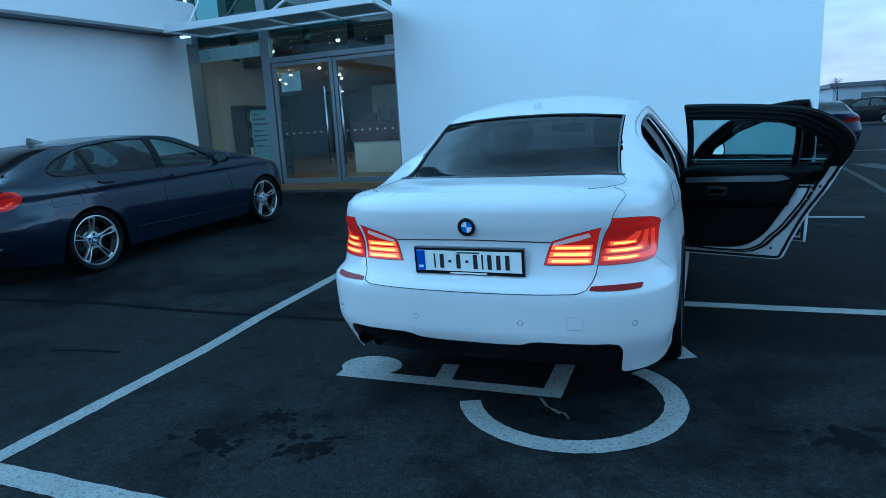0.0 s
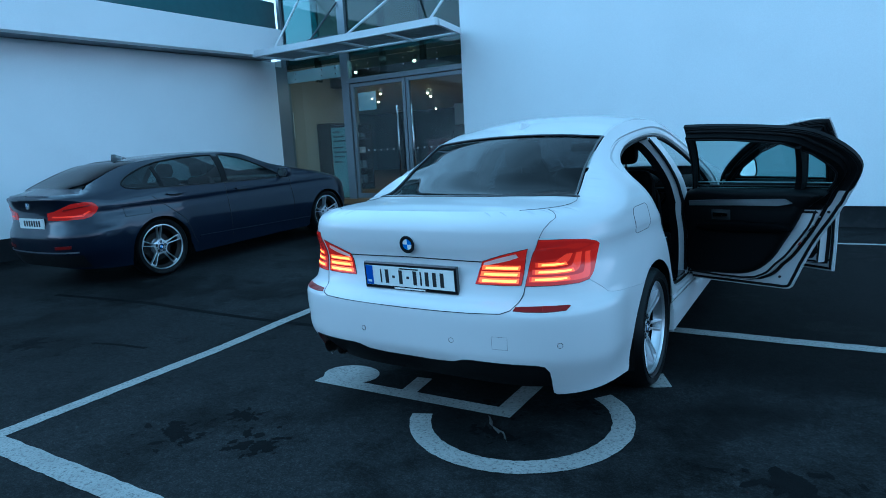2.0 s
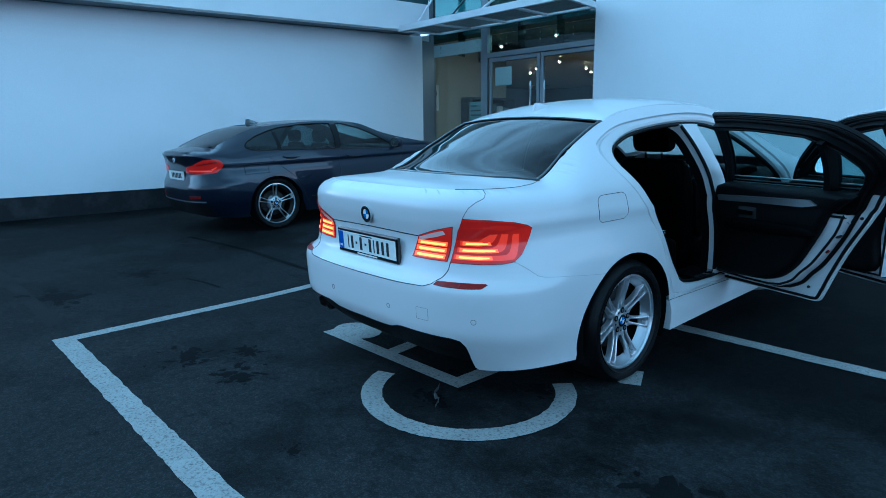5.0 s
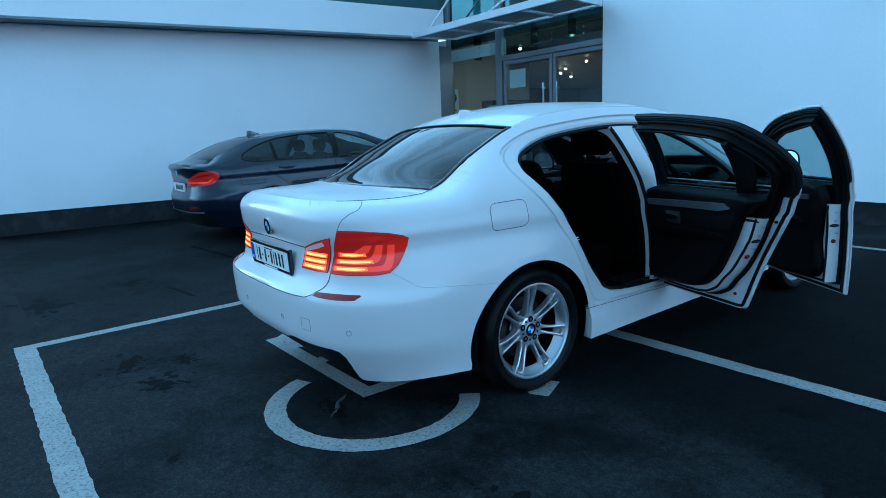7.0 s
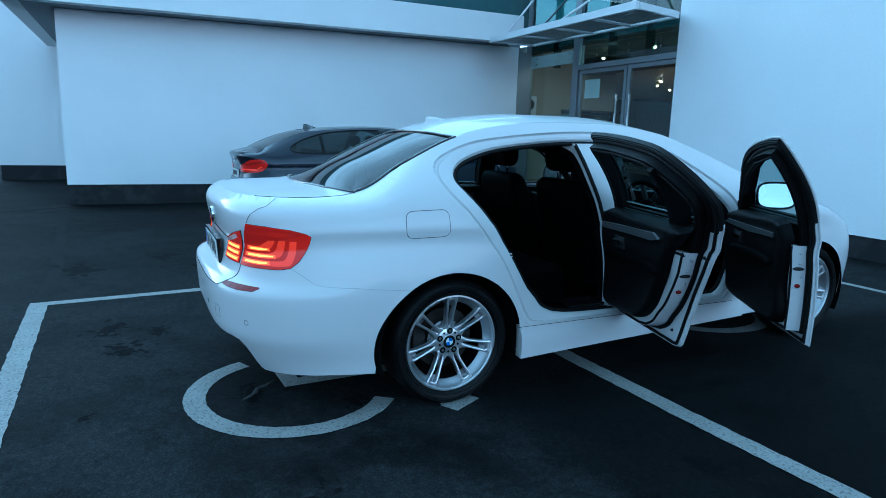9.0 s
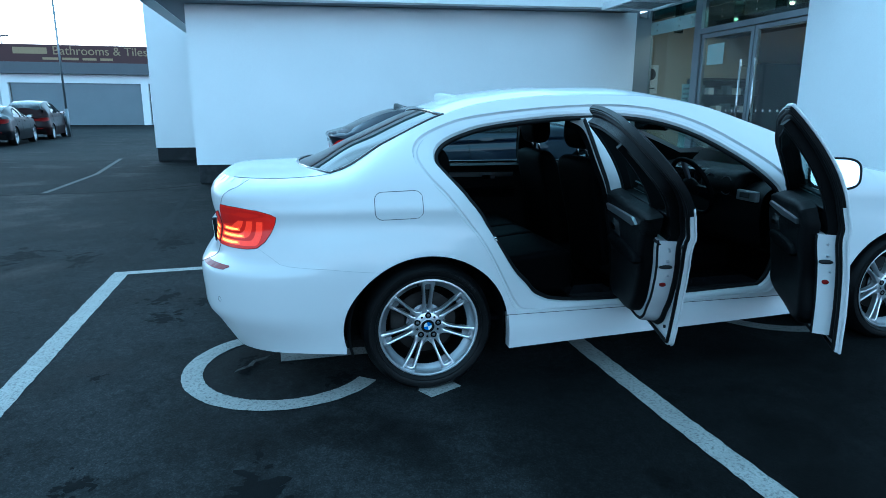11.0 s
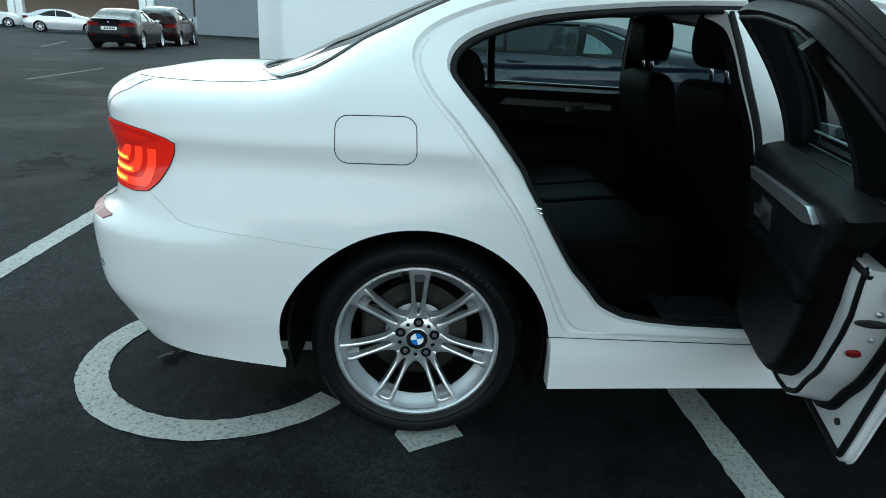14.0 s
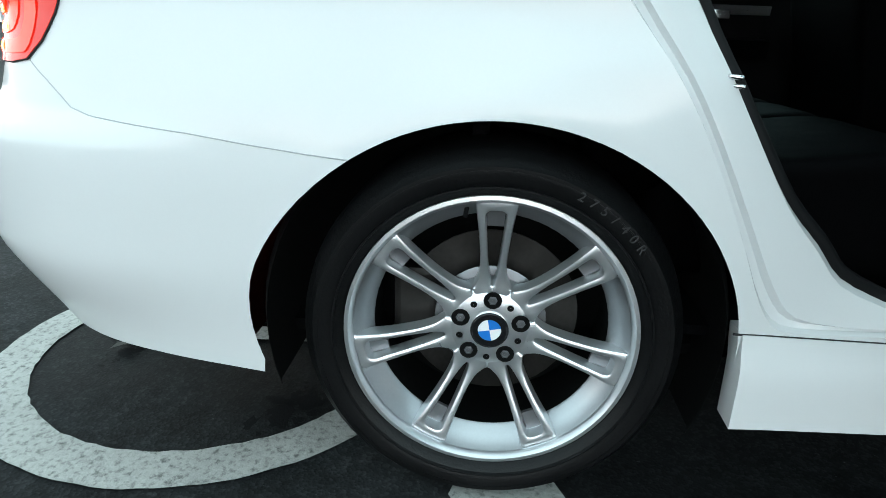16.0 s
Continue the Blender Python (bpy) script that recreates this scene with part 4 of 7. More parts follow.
M["chrome"] = material("chrome", (0.75, 0.75, 0.76), 0.08, metal=1.0, vary=0.03)
M["mirror"] = material("mirror_glass", (0.85, 0.87, 0.88), 0.015, metal=1.0, vary=0.0, rough_vary=0.0)
M["roundel_blue"] = material("roundel_blue", (0.02, 0.16, 0.55), 0.25, vary=0.04, coat=0.8)
M["roundel_white"] = material("roundel_white", (0.8, 0.8, 0.8), 0.25, vary=0.03, coat=0.8)
M["plate_white"] = material("number_plate_white", (0.74, 0.75, 0.72), 0.35, vary=0.04)
M["plate_blue"] = material("number_plate_blue", (0.02, 0.07, 0.38), 0.35, vary=0.05)
M["lamp_red"] = material("red_lens", (0.32, 0.004, 0.004), 0.15, spec=0.3, vary=0.06, scale=30, coat=0.25, emit=(1.0, 0.03, 0.01), strength=0.14)
# unlit lens: a faint emission stands in for the light it catches
M["lamp_red_mid"] = material("red_lens_upper", (0.34, 0.006, 0.006), 0.15, spec=0.3, vary=0.06, scale=30, coat=0.25, emit=(1.0, 0.03, 0.012), strength=0.07)
M["lamp_red_dull"] = material("red_reflector", (0.15, 0.005, 0.005), 0.3, spec=0.15, vary=0.1, scale=60, coat=0.1)
M["led"] = material("lit_red_band", (0.9, 0.1, 0.02), 0.2, emit=(1.0, 0.085, 0.01), strength=1.0)
M["led_soft"] = material("soft_red_band", (0.5, 0.015, 0.008), 0.2, coat=0.2, emit=(1.0, 0.05, 0.012), strength=0.34)
M["led_hot"] = material("lit_amber_core", (1.0, 0.4, 0.05), 0.2, emit=(1.0, 0.26, 0.03), strength=2.0)
M["lens_clear"] = material("clear_lens_strip", (0.75, 0.55, 0.5), 0.15, vary=0.05, coat=1.0)
M["privacy"] = glass("privacy_glass", (0.045, 0.048, 0.055), gloss=0.03)
M["car_glass"] = glass("car_glass", (0.76, 0.83, 0.81))
M["tint_glass"] = glass("tinted_glass", (0.50, 0.62, 0.62))


def interp(x, table):
    """Smooth monotone-ish interpolation in a table of (x, value) rows (Catmull-Rom)."""
    if x <= table[0][0]:
        return table[0][1]
    if x >= table[-1][0]:
        return table[-1][1]
    k = 0
    while table[k + 1][0] < x:
        k += 1
    (x0, v0), (x1, v1) = table[k], table[k + 1]
    h = x1 - x0
    s = (v1 - v0) / h

    def tangent(i):
        if i == 0 or i == len(table) - 1:
            j = min(i, len(table) - 2)
            return (table[j + 1][1] - table[j][1]) / (table[j + 1][0] - table[j][0])
        a = (table[i][1] - table[i - 1][1]) / (table[i][0] - table[i - 1][0])
        b = (table[i + 1][1] - table[i][1]) / (table[i + 1][0] - table[i][0])
        return 0.0 if a * b <= 0 else 2 * a * b / (a + b)

    m0, m1 = tangent(k), tangent(k + 1)
    t = (x - x0) / h
    return v0 * (1 + 2 * t) * (1 - t) ** 2 + m0 * h * t * (1 - t) ** 2 + v1 * t * t * (3 - 2 * t) + m1 * h * t * t * (t - 1)


class Shell:
    """The outer skin of a saloon's right half. Side skin: p(u, z), where u runs round the plan from the middle of the tail, along
    the flank (there u is y) to the middle of the nose. Top skin: a height over the plan, inside the rail line where the side skin ends."""

    def __init__(self, yc, yr, yf, yn, half, power, width, tail, nose, rail, crown, shoulder, round_to=-0.35, power_front=2.6, arches=(), flare=0.004):
        self.arches, self.flare = arches, flare
        self.yc, self.yr, self.yf, self.yn, self.half = yc, yr, yf, yn, half
        self.width, self.tail, self.nose, self.rail, self.crown, self.shoulder = width, tail, nose, rail, crown, shoulder
        self.round_to = round_to
        self.back = self.arc(power, yc - yr)
        self.front = self.arc(power_front, yn - yf)
        self.u0, self.u1 = yc - self.back[-1][0], yf + self.front[-1][0]
        self.u_of_x = None

    def arc(self, n, depth):
        rows, last, s = [], None, 0.0
        for i in range(241):
            a = math.pi / 2 * i / 240
            q = (self.half * math.cos(a) ** (2 / n), depth * math.sin(a) ** (2 / n))
            if last:
                s += math.hypot(q[0] - last[0], q[1] - last[1])
            rows.append((s, *q))
            last = q
        return rows

    @staticmethod
    def along(rows, s):
        s = min(max(s, 0), rows[-1][0])
        lo, hi = 0, len(rows) - 1
        while hi - lo > 1:
            mid = (lo + hi) // 2
            if rows[mid][0] <= s:
                lo = mid
            else:
                hi = mid
        f = (s - rows[lo][0]) / max(1e-9, rows[hi][0] - rows[lo][0])
        return rows[lo][1] + f * (rows[hi][1] - rows[lo][1]), rows[lo][2] + f * (rows[hi][2] - rows[lo][2])

    def plan(self, u):
        if u < self.yc:
            x, d = self.along(self.back, self.yc - u)
            return x, self.yc - d
        if u > self.yf:
            x, d = self.along(self.front, u - self.yf)
            return x, self.yf + d
        return self.half, u

    def p(self, u, z, out=0.0):
        x, y = self.plan(u)
        ye = min(max(y, -3), 9)
        zs, (xr, zr) = interp(ye, self.shoulder), self.rail_at(u)
        w = interp(min(z, zs), self.width)
        if z > zs:
            f = min(1.0, (z - zs) / max(1e-4, zr - zs))
            # sharply rounded over boot and bonnet, nearly straight under the windows
            a = sstep(self.round_to, self.round_to + 0.35, ye) * (1 - sstep(self.yf - 0.65, self.yf - 0.2, ye))
            g = a * (0.30 * f + 0.70 * f ** 1.9) + (1 - a) * (1 - math.sqrt(max(0.0, 1 - f ** 2)))
            w = w - (w - xr) * g
        for ay, az, ar in self.arches:
            d = math.hypot(y - ay, z - az)
            w += self.flare * math.exp(-((d - ar) / 0.055) ** 2)
        k = w / self.half - 0.033 * sstep(0.6, 0.9, z) * sstep(self.yc + 0.5, self.yc - 0.3, y)
        if u < self.yc:
            y = self.yc - (self.yc - y) * (self.yc - interp(z, self.tail)) / (self.yc - self.yr)
            k -= 0.024 * sstep(0.45, 0.2, z) * sstep(self.yc - 0.02, self.yc - 0.3, y)
            k += 0.03 * sstep(0.24, 0.44, z) * sstep(0.70, 0.645, z) * sstep(self.yc - 0.25, self.yc - 0.6, y)
        elif u > self.yf:
            y = self.yf + (y - self.yf) * (interp(z, self.nose) - self.yf) / (self.yn - self.yf)
        q = Vector((x * k, y, z))
        if out:
            q += self.normal(u, z) * out
        return q

    def normal(self, u, z, e=0.004):
        a = self.p(u + e, z) - self.p(u - e, z)
        b = self.p(u, z + e) - self.p(u, z - e)
        return a.cross(b).normalized()

    def rail_at(self, u):
        """Half width and height of the rail line, by u."""
        x, y = self.plan(u)
        return interp(u, self.rail[0]), interp(u, self.rail[1])

    def edge(self):
        """The rail line in space, tail to nose, as rows of y, x, z."""
        rows = []
        for i in range(401):
            u = self.u0 + (self.u1 - self.u0) * i / 400
            q = self.p(u, self.rail_at(u)[1])
            rows.append((q.y, q.x, q.z))
        return rows

    def top(self, x, y, out=0.0):
        if self.u_of_x is None:
            rows = self.edge()
            clean = [rows[0]]
            for r in rows[1:]:
                if r[0] > clean[-1][0] + 1e-4:
                    clean.append(r)
            self.u_of_x = clean
        rows = self.u_of_x
        yy = min(max(y, rows[0][0]), rows[-1][0])
        lo, hi = 0, len(rows) - 1
        while hi - lo > 1:
            mid = (lo + hi) // 2
            if rows[mid][0] <= yy:
                lo = mid
            else:
                hi = mid
        f = (yy - rows[lo][0]) / max(1e-9, rows[hi][0] - rows[lo][0])
        xr = max(0.02, rows[lo][1] + f * (rows[hi][1] - rows[lo][1]))
        zr = rows[lo][2] + f * (rows[hi][2] - rows[lo][2])
        c = interp(y, self.crown)
        z = zr + (c - zr) * (1 - min(1.0, abs(x) / xr) ** 2.3)
        q = Vector((x, y, z))
        if out:
            e = 0.006
            zx = (self.top(x + e, y).z - self.top(x - e, y).z) / (2 * e)
            zy = (self.top(x, y + e).z - self.top(x, y - e).z) / (2 * e)
            q += Vector((-zx, -zy, 1)).normalized() * out
        return q


# the white saloon's skin
SALOON = Shell(
    yc=-0.2, yr=-1.12, yf=3.0, yn=3.80, half=0.90, power=4.0,
    width=[(0.15, 0.862), (0.2, 0.868), (0.3, 0.872), (0.45, 0.880), (0.6, 0.885), (0.7, 0.884), (0.78, 0.879), (0.84, 0.871), (0.875, 0.8675), (0.90, 0.8675), (0.915, 0.8695), (0.926, 0.8725), (0.936, 0.872), (0.96, 0.867), (1.0, 0.858), (1.05, 0.848)],
    tail=[(0.15, -0.93), (0.27, -1.03), (0.38, -1.092), (0.43, -1.117), (0.455, -1.124), (0.52, -1.129), (0.62, -1.135), (0.655, -1.131), (0.672, -1.118), (0.685, -1.09), (0.70, -1.066), (0.73, -1.054), (0.84, -1.037), (0.88, -1.045), (0.93, -1.06), (1.0, -1.068), (1.04, -1.054), (1.065, -1.03), (1.09, -0.99)],
    nose=[(0.2, 3.68), (0.35, 3.76), (0.6, 3.80), (0.75, 3.76), (0.85, 3.68), (0.95, 3.5)],
    rail=([(-2.2, 0.72), (-1.3, 0.72), (-0.8, 0.70), (-0.6, 0.675), (-0.454, 0.635), (0.144, 0.562), (0.4, 0.553), (1.0, 0.56), (1.6, 0.555), (2.0, 0.575), (2.5, 0.64), (2.75, 0.68), (3.2, 0.66), (4.2, 0.6)],
          [(-2.2, 1.084), (-1.3, 1.083), (-0.8, 1.082), (-0.6, 1.088), (-0.454, 1.108), (-0.15, 1.255), (0.144, 1.390), (0.4, 1.455), (0.8, 1.492), (1.2, 1.495), (1.6, 1.455), (2.0, 1.345), (2.5, 1.165), (2.75, 1.08), (3.0, 1.035), (3.4, 0.965), (4.2, 0.86)]),
    crown=[(-1.1, 1.0835), (-1.0, 1.0845), (-0.9, 1.104), (-0.7, 1.112), (-0.62, 1.115), (-0.3, 1.25), (0.12, 1.43), (0.4, 1.508), (0.8, 1.549), (1.2, 1.552), (1.6, 1.503), (1.9, 1.413), (2.7, 1.11), (3.0, 1.075), (3.4, 1.0), (3.8, 0.86)],
    shoulder=[(-1.2, 0.98), (-0.6, 0.99), (0.0, 1.03), (1.0, 1.02), (2.2, 1.0), (3.0, 0.93), (3.8, 0.75)],
    arches=[(0.0, 0.335, 0.385), (2.9, 0.365, 0.385)])


# ---- wheels ----
def roundel(name, r, m, parent, depth=0.006):
    """A round emblem: dark ring, plain blue and white quarters, no lettering."""
    em = empty(name)
    em.parent = parent
    em.matrix_local = m
    lathe("ring", [(0, r * 0.62), (depth, r * 0.64), (depth, r * 0.95), (depth * 0.7, r), (0, r)], M["gloss_black"], em, 32)
    lathe("bezel", [(-0.002, r * 1.0), (depth * 0.9, r * 1.0), (depth * 0.9, r * 1.05), (-0.002, r * 1.06)], M["chrome"], em, 32)
    for k in range(4):
        a0 = radians(90 * k)
        pts = [Vector((depth * 0.8, 0, 0))] + [Vector((depth * 0.75, r * 0.63 * math.cos(a0 + radians(9 * i)), r * 0.63 * math.sin(a0 + radians(9 * i)))) for i in range(11)]
        link_mesh("quarter", pts, [(0, i, i + 1) for i in range(1, 11)], M["roundel_blue"] if k % 2 == 0 else M["roundel_white"], em)
    return em


WHEELS = {}


def twin(ob, parent, m=None, name=None):
    """A second object with the same parts, on the same mesh data."""
    o = new(name or ob.name.split(".")[0], ob.data)
    o.parent = parent
    o.matrix_local = m if m is not None else ob.matrix_local
    if "label" in ob:
        o["label"] = ob["label"]
    for c in list(ob.children):
        twin(c, o)
    return o


def wheel(name, r_tyre, r_rim, width, spokes, parent, m, detail=True, text=False, slim=False):
    """A road wheel facing +x: tyre, rim, spokes, hub, bolts, disc."""
    key = (r_tyre, r_rim, width, spokes, detail, text, slim)
    if key in WHEELS:
        return twin(WHEELS[key], parent, m, name)
    w = WHEELS[key] = empty(name)
    w.parent = parent
    w.matrix_local = m
    h = width / 2
    ty = lathe("tyre", [(-h * 0.8, r_rim - 0.004), (-h * 0.98, r_rim + 0.02), (-h, (r_rim + r_tyre) / 2), (-h * 0.86, r_tyre - 0.012), (-h * 0.6, r_tyre), (h * 0.55, r_tyre), (h * 0.8, r_tyre - 0.006), (h * 0.93, r_tyre - 0.022), (h * 1.0, (r_rim + r_tyre) / 2 + 0.012), (h * 1.0, (r_rim + r_tyre) / 2 - 0.012), (h * 0.95, r_rim + 0.014), (h * 0.86, r_rim + 0.003), (h * 0.8, r_rim - 0.004)], M["tyre"], w, 72)
    if detail:
        for rr in (r_rim + 0.018, r_tyre - 0.034):
            lathe("sidewall_rib", [(h * 0.955, rr - 0.002), (h * 1.008, rr - 0.0012), (h * 1.008, rr + 0.0012), (h * 0.955, rr + 0.002)], M["tyre"], ty, 64)
    # rim: bright lip, dished barrel
    lip = h * 0.86
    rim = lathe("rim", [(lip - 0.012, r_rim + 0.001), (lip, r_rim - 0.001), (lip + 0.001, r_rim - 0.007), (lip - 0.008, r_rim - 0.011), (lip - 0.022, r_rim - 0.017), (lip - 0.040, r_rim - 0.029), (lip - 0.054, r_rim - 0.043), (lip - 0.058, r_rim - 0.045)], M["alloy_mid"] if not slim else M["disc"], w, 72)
    # barrel coloured near-black: shade of the deep gap behind the band
    lathe("barrel", [(lip - 0.057, r_rim - 0.0445), (lip - 0.064, r_rim - 0.040), (lip - 0.15, r_rim - 0.036), (-h * 0.8, r_rim - 0.03)], M["dark_well_shade"], rim, 56)
    lathe("rim_lip", [(lip - 0.010, r_rim + 0.002), (lip + 0.001, r_rim), (lip + 0.002, r_rim - 0.007), (lip - 0.005, r_rim - 0.013), (lip - 0.012, r_rim - 0.014)], M["alloy"], rim, 72)
    face = lip - 0.012
    hub_x = face - 0.028
    run = lambda rr: hub_x - 0.002 + (face - hub_x) * sstep(0.07, r_rim - 0.01, rr) ** 0.9
    dish = lambda y, z, o=0.0: Vector((run(math.hypot(y, z)) + o, y, z))
    for k in range(spokes):
        # each spoke is a pair of bars that part from one foot; its foot sweeps round to meet its neighbours
        half_a = math.pi / spokes
        q = r_rim - 0.008
        sw = (0.0295, 0.0248, 0.0232, 0.0258, 0.0308, 0.037, 0.0425) if not slim else (0.028, 0.021, 0.0205, 0.0245, 0.0295, 0.035, 0.038)
        so = (0.0165, 0.0150, 0.0105, 0.0070) if not slim else (0.023, 0.0205, 0.0125, 0.0075)
        right = spline([(0.055 * math.sin(half_a), 0.055 * math.cos(half_a)), (0.083 * math.sin(half_a), 0.083 * math.cos(half_a))], False, 1)
        right += spline([(0.083 * math.sin(half_a) * 0.93, 0.083 * math.cos(half_a) + 0.003), (sw[0], 0.0865), (sw[1], 0.101), (sw[2], 0.128), (sw[3], 0.168), (sw[4], 0.208), (sw[5], q - 0.006), (sw[6], q)], False, 3)
        edge = right + [(-y, z) for y, z in right[::-1]]
        t0, t1 = r_rim - 0.036, 0.084
        lobe = [(so[0], t0), (so[1], t0 - 0.03), (so[2], 0.135), (so[3], 0.105), (0.003, t1 + 0.003)]
        slot = spline([(0.0, t0 + 0.005)] + lobe + [(0, t1)] + [(-y, z) for y, z in lobe[::-1]], True, 3)
        turn = 2 * math.pi * k / spokes
        ca, sa = math.cos(turn), math.sin(turn)
        spin = lambda y, z, o=0.0, ca=ca, sa=sa: dish(y * ca + z * sa, z * ca - y * sa, o)
        sp = rounded("spoke", spin, edge[::-1], M["alloy"], rim, -0.034, 0.0, 0.0055 if detail else 0.003, 0.012 if detail else 0.03, holes=[slot[::-1]], turns=2)
        if not slim:
            # the pocket's shade is put into the web's darker alloy
            thick("spoke_web", spin, [(0.016, t0 + 0.006), (0.015, t0 - 0.03), (-0.015, t0 - 0.03), (-0.016, t0 + 0.006)], M["alloy_shade"], sp, -0.036, -0.028, 0.03)
    lathe("hub", [(hub_x - 0.04, 0.088), (hub_x - 0.008, 0.08), (hub_x - 0.001, 0.068), (hub_x + 0.003, 0.04), (hub_x + 0.003, 0.001)], M["alloy"], rim, 40)
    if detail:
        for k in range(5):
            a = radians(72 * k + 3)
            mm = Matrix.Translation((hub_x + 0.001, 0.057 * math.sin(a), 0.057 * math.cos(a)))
            # flat dark disc just proud of the hub; its colour is the recess's shade
            lathe("bolt_recess", [(0.0025, 0.0168), (0.0044, 0.0157), (0.0030, 0.0144), (0.0028, 0.0005)], M["dark_well_shade"], rim, 14, mm)
            lathe("wheel_bolt", [(0.0025, 0.0088), (0.0045, 0.0082), (0.0050, 0.006), (0.0036, 0.005), (0.0034, 0.0005)], M["alloy_shade"], rim, 6, mm)
            a += radians(36)
            mm = Matrix.Translation((hub_x + 0.001, 0.056 * math.sin(a), 0.056 * math.cos(a)))
            # another flat dark disc, its colour standing in for a hole's shade
            lathe("small_hole", [(0.0022, 0.0062), (0.0032, 0.0052), (0.0028, 0.0005)], M["dark_well_shade"], rim, 10, mm)
        roundel("centre_cap", 0.033, pose(hub_x + 0.003, 0, 0, 12, 0, 0), rim, 0.005)
        bm = bmesh.new()
        tube(bm, (face - 0.03, -0.05, r_rim - 0.03), (face - 0.012, -0.052, r_rim - 0.045), 0.004, 8)
        part("valve", bm, M["rubber"], rim)
    else:
        roundel("centre_cap", 0.033, pose(hub_x + 0.003, 0, 0, 12, 0, 0), rim, 0.004)
    lathe("disc_hat", [(hub_x - 0.047, 0.104), (hub_x - 0.045, 0.10), (hub_x - 0.045, 0.02)], M["alloy_shade"], w, 40)
    lathe("brake_disc", [(hub_x - 0.075, 0.165), (hub_x - 0.072, 0.165), (hub_x - 0.072, 0.085), (hub_x - 0.05, 0.083), (hub_x - 0.05, 0.02)], M["disc"], w, 40)
    bm = bmesh.new()
    add_box(bm, (hub_x - 0.11, -0.185, -0.06), (hub_x - 0.055, -0.10, 0.09), 0.015)
    part("brake_caliper", bm, M["disc"], w)
    lathe("inner_shield", [(-h * 0.75, r_rim - 0.03), (-h * 0.74, 0.02)], M["dark_well_shade"], w, 32)
    if text:
        # tyre size, moulded in the sidewall
        s = "275/40R"
        for i, ch in enumerate(s):
            cu = bpy.data.curves.new("letter", "FONT")
            cu.body, cu.size, cu.extrude, cu.align_x = ch, 0.022, 0.0008, "CENTER"
            o = new("sidewall_letter", cu)
            cu.materials.append(M["rubber_text"])
            o.parent = ty
            a = 26 + i * 4.2
            o.matrix_local = pose(0, 0, 0, -a, 0, 0) @ Matrix.Translation((h * 0.995 + 0.003, 0, (r_rim + r_tyre) / 2 - 0.006)) @ pose(0, 0, 0, 90, 0, 90)
    return w


M["rubber_text"] = material("moulded_letters", (0.017, 0.017, 0.018), 0.6, vary=0.1)

# ---- the white saloon ----
S = SALOON
side = lambda u, z, out=0.0: S.p(u, min(z, S.rail_at(u)[1]), out)
top = S.top
LAMP_OUT = [(-1.195, 0.760), (-1.17, 0.83), (-1.135, 0.905), (-1.104, 0.962), (-0.98, 0.958), (-0.86, 0.946), (-0.79, 0.930), (-0.763, 0.917), (-0.777, 0.885), (-0.805, 0.845), (-0.84, 0.80), (-0.88, 0.770), (-0.94, 0.762), (-1.05, 0.760)]
LAMP_IN = [(-1.435, 0.762), (-1.405, 0.83), (-1.385, 0.866), (-1.28, 0.898), (-1.16, 0.926), (-1.18, 0.86), (-1.213, 0.763), (-1.3, 0.761)]
SEAM_BUMPER = [(-0.88, 0.770), (-0.82, 0.739), (-0.75, 0.698), (-0.70, 0.688), (-0.6, 0.678), (-0.505, 0.669), (-0.40, 0.655), (-0.31, 0.645), (-0.2398, 0.639)]
ARCH_R = [(0.418 * math.cos(radians(a)), 0.318 + 0.392 * math.sin(radians(a))) for a in range(-8, 125, 4)]
ARCH_BUMP = [(0.418 * math.cos(radians(a)) - 0.03 * sstep(127, 195, a), 0.318 + 0.392 * math.sin(radians(a))) for a in range(125, 196, 5)]
# door aperture: cut of the outer skin, from the foot of the wing round the back and along the roof to the front pillar
CUT = [(0.56, 0.380), (0.480, 0.383), (0.437, 0.430), (0.391, 0.532), (0.325, 0.667), (0.260, 0.777), (0.181, 0.877), (0.083, 1.002), (0.000, 1.092), (-0.050, 1.185), (-0.028, 1.256), (0.055, 1.312), (0.20, 1.366), (0.36, 1.396), (0.628, 1.426), (0.89, 1.444), (1.15, 1.446), (1.40, 1.414), (1.64, 1.337), (1.90, 1.190), (2.04, 1.085), (2.10, 0.995), (2.125, 0.86), (2.12, 0.70), (2.10, 0.56), (2.06, 0.46), (2.0, 0.40)]
CUT_LOW = [(1.5, 0.384), (1.0, 0.384), (0.8, 0.384), (0.66, 0.384)]
APERTURE = spline(CUT, False, 3) + CUT_LOW
INNER = [(0.66, 0.432), (0.580, 0.472), (0.530, 0.530), (0.465, 0.600), (0.392, 0.715), (0.334, 0.815), (0.254, 0.938), (0.164, 1.055), (0.095, 1.138), (0.063, 1.185), (0.073, 1.240), (0.135, 1.290), (0.26, 1.336), (0.396, 1.365), (0.64, 1.394), (0.89, 1.411), (1.15, 1.411), (1.385, 1.378), (1.61, 1.302), (1.855, 1.158), (1.985, 1.04), (2.04, 0.96), (2.065, 0.85), (2.06, 0.70), (2.04, 0.58), (2.0, 0.47), (1.95, 0.428)]
INNER_LOW = [(1.5, 0.412), (1.0, 0.406), (0.84, 0.410), (0.74, 0.418)]
INNER_LINE = spline(INNER, False, 3) + INNER_LOW
SILL_TOP = [(0.42, 0.374), (0.48, 0.373), (0.92, 0.372), (1.4, 0.371), (2.2, 0.37)]
FUEL = []
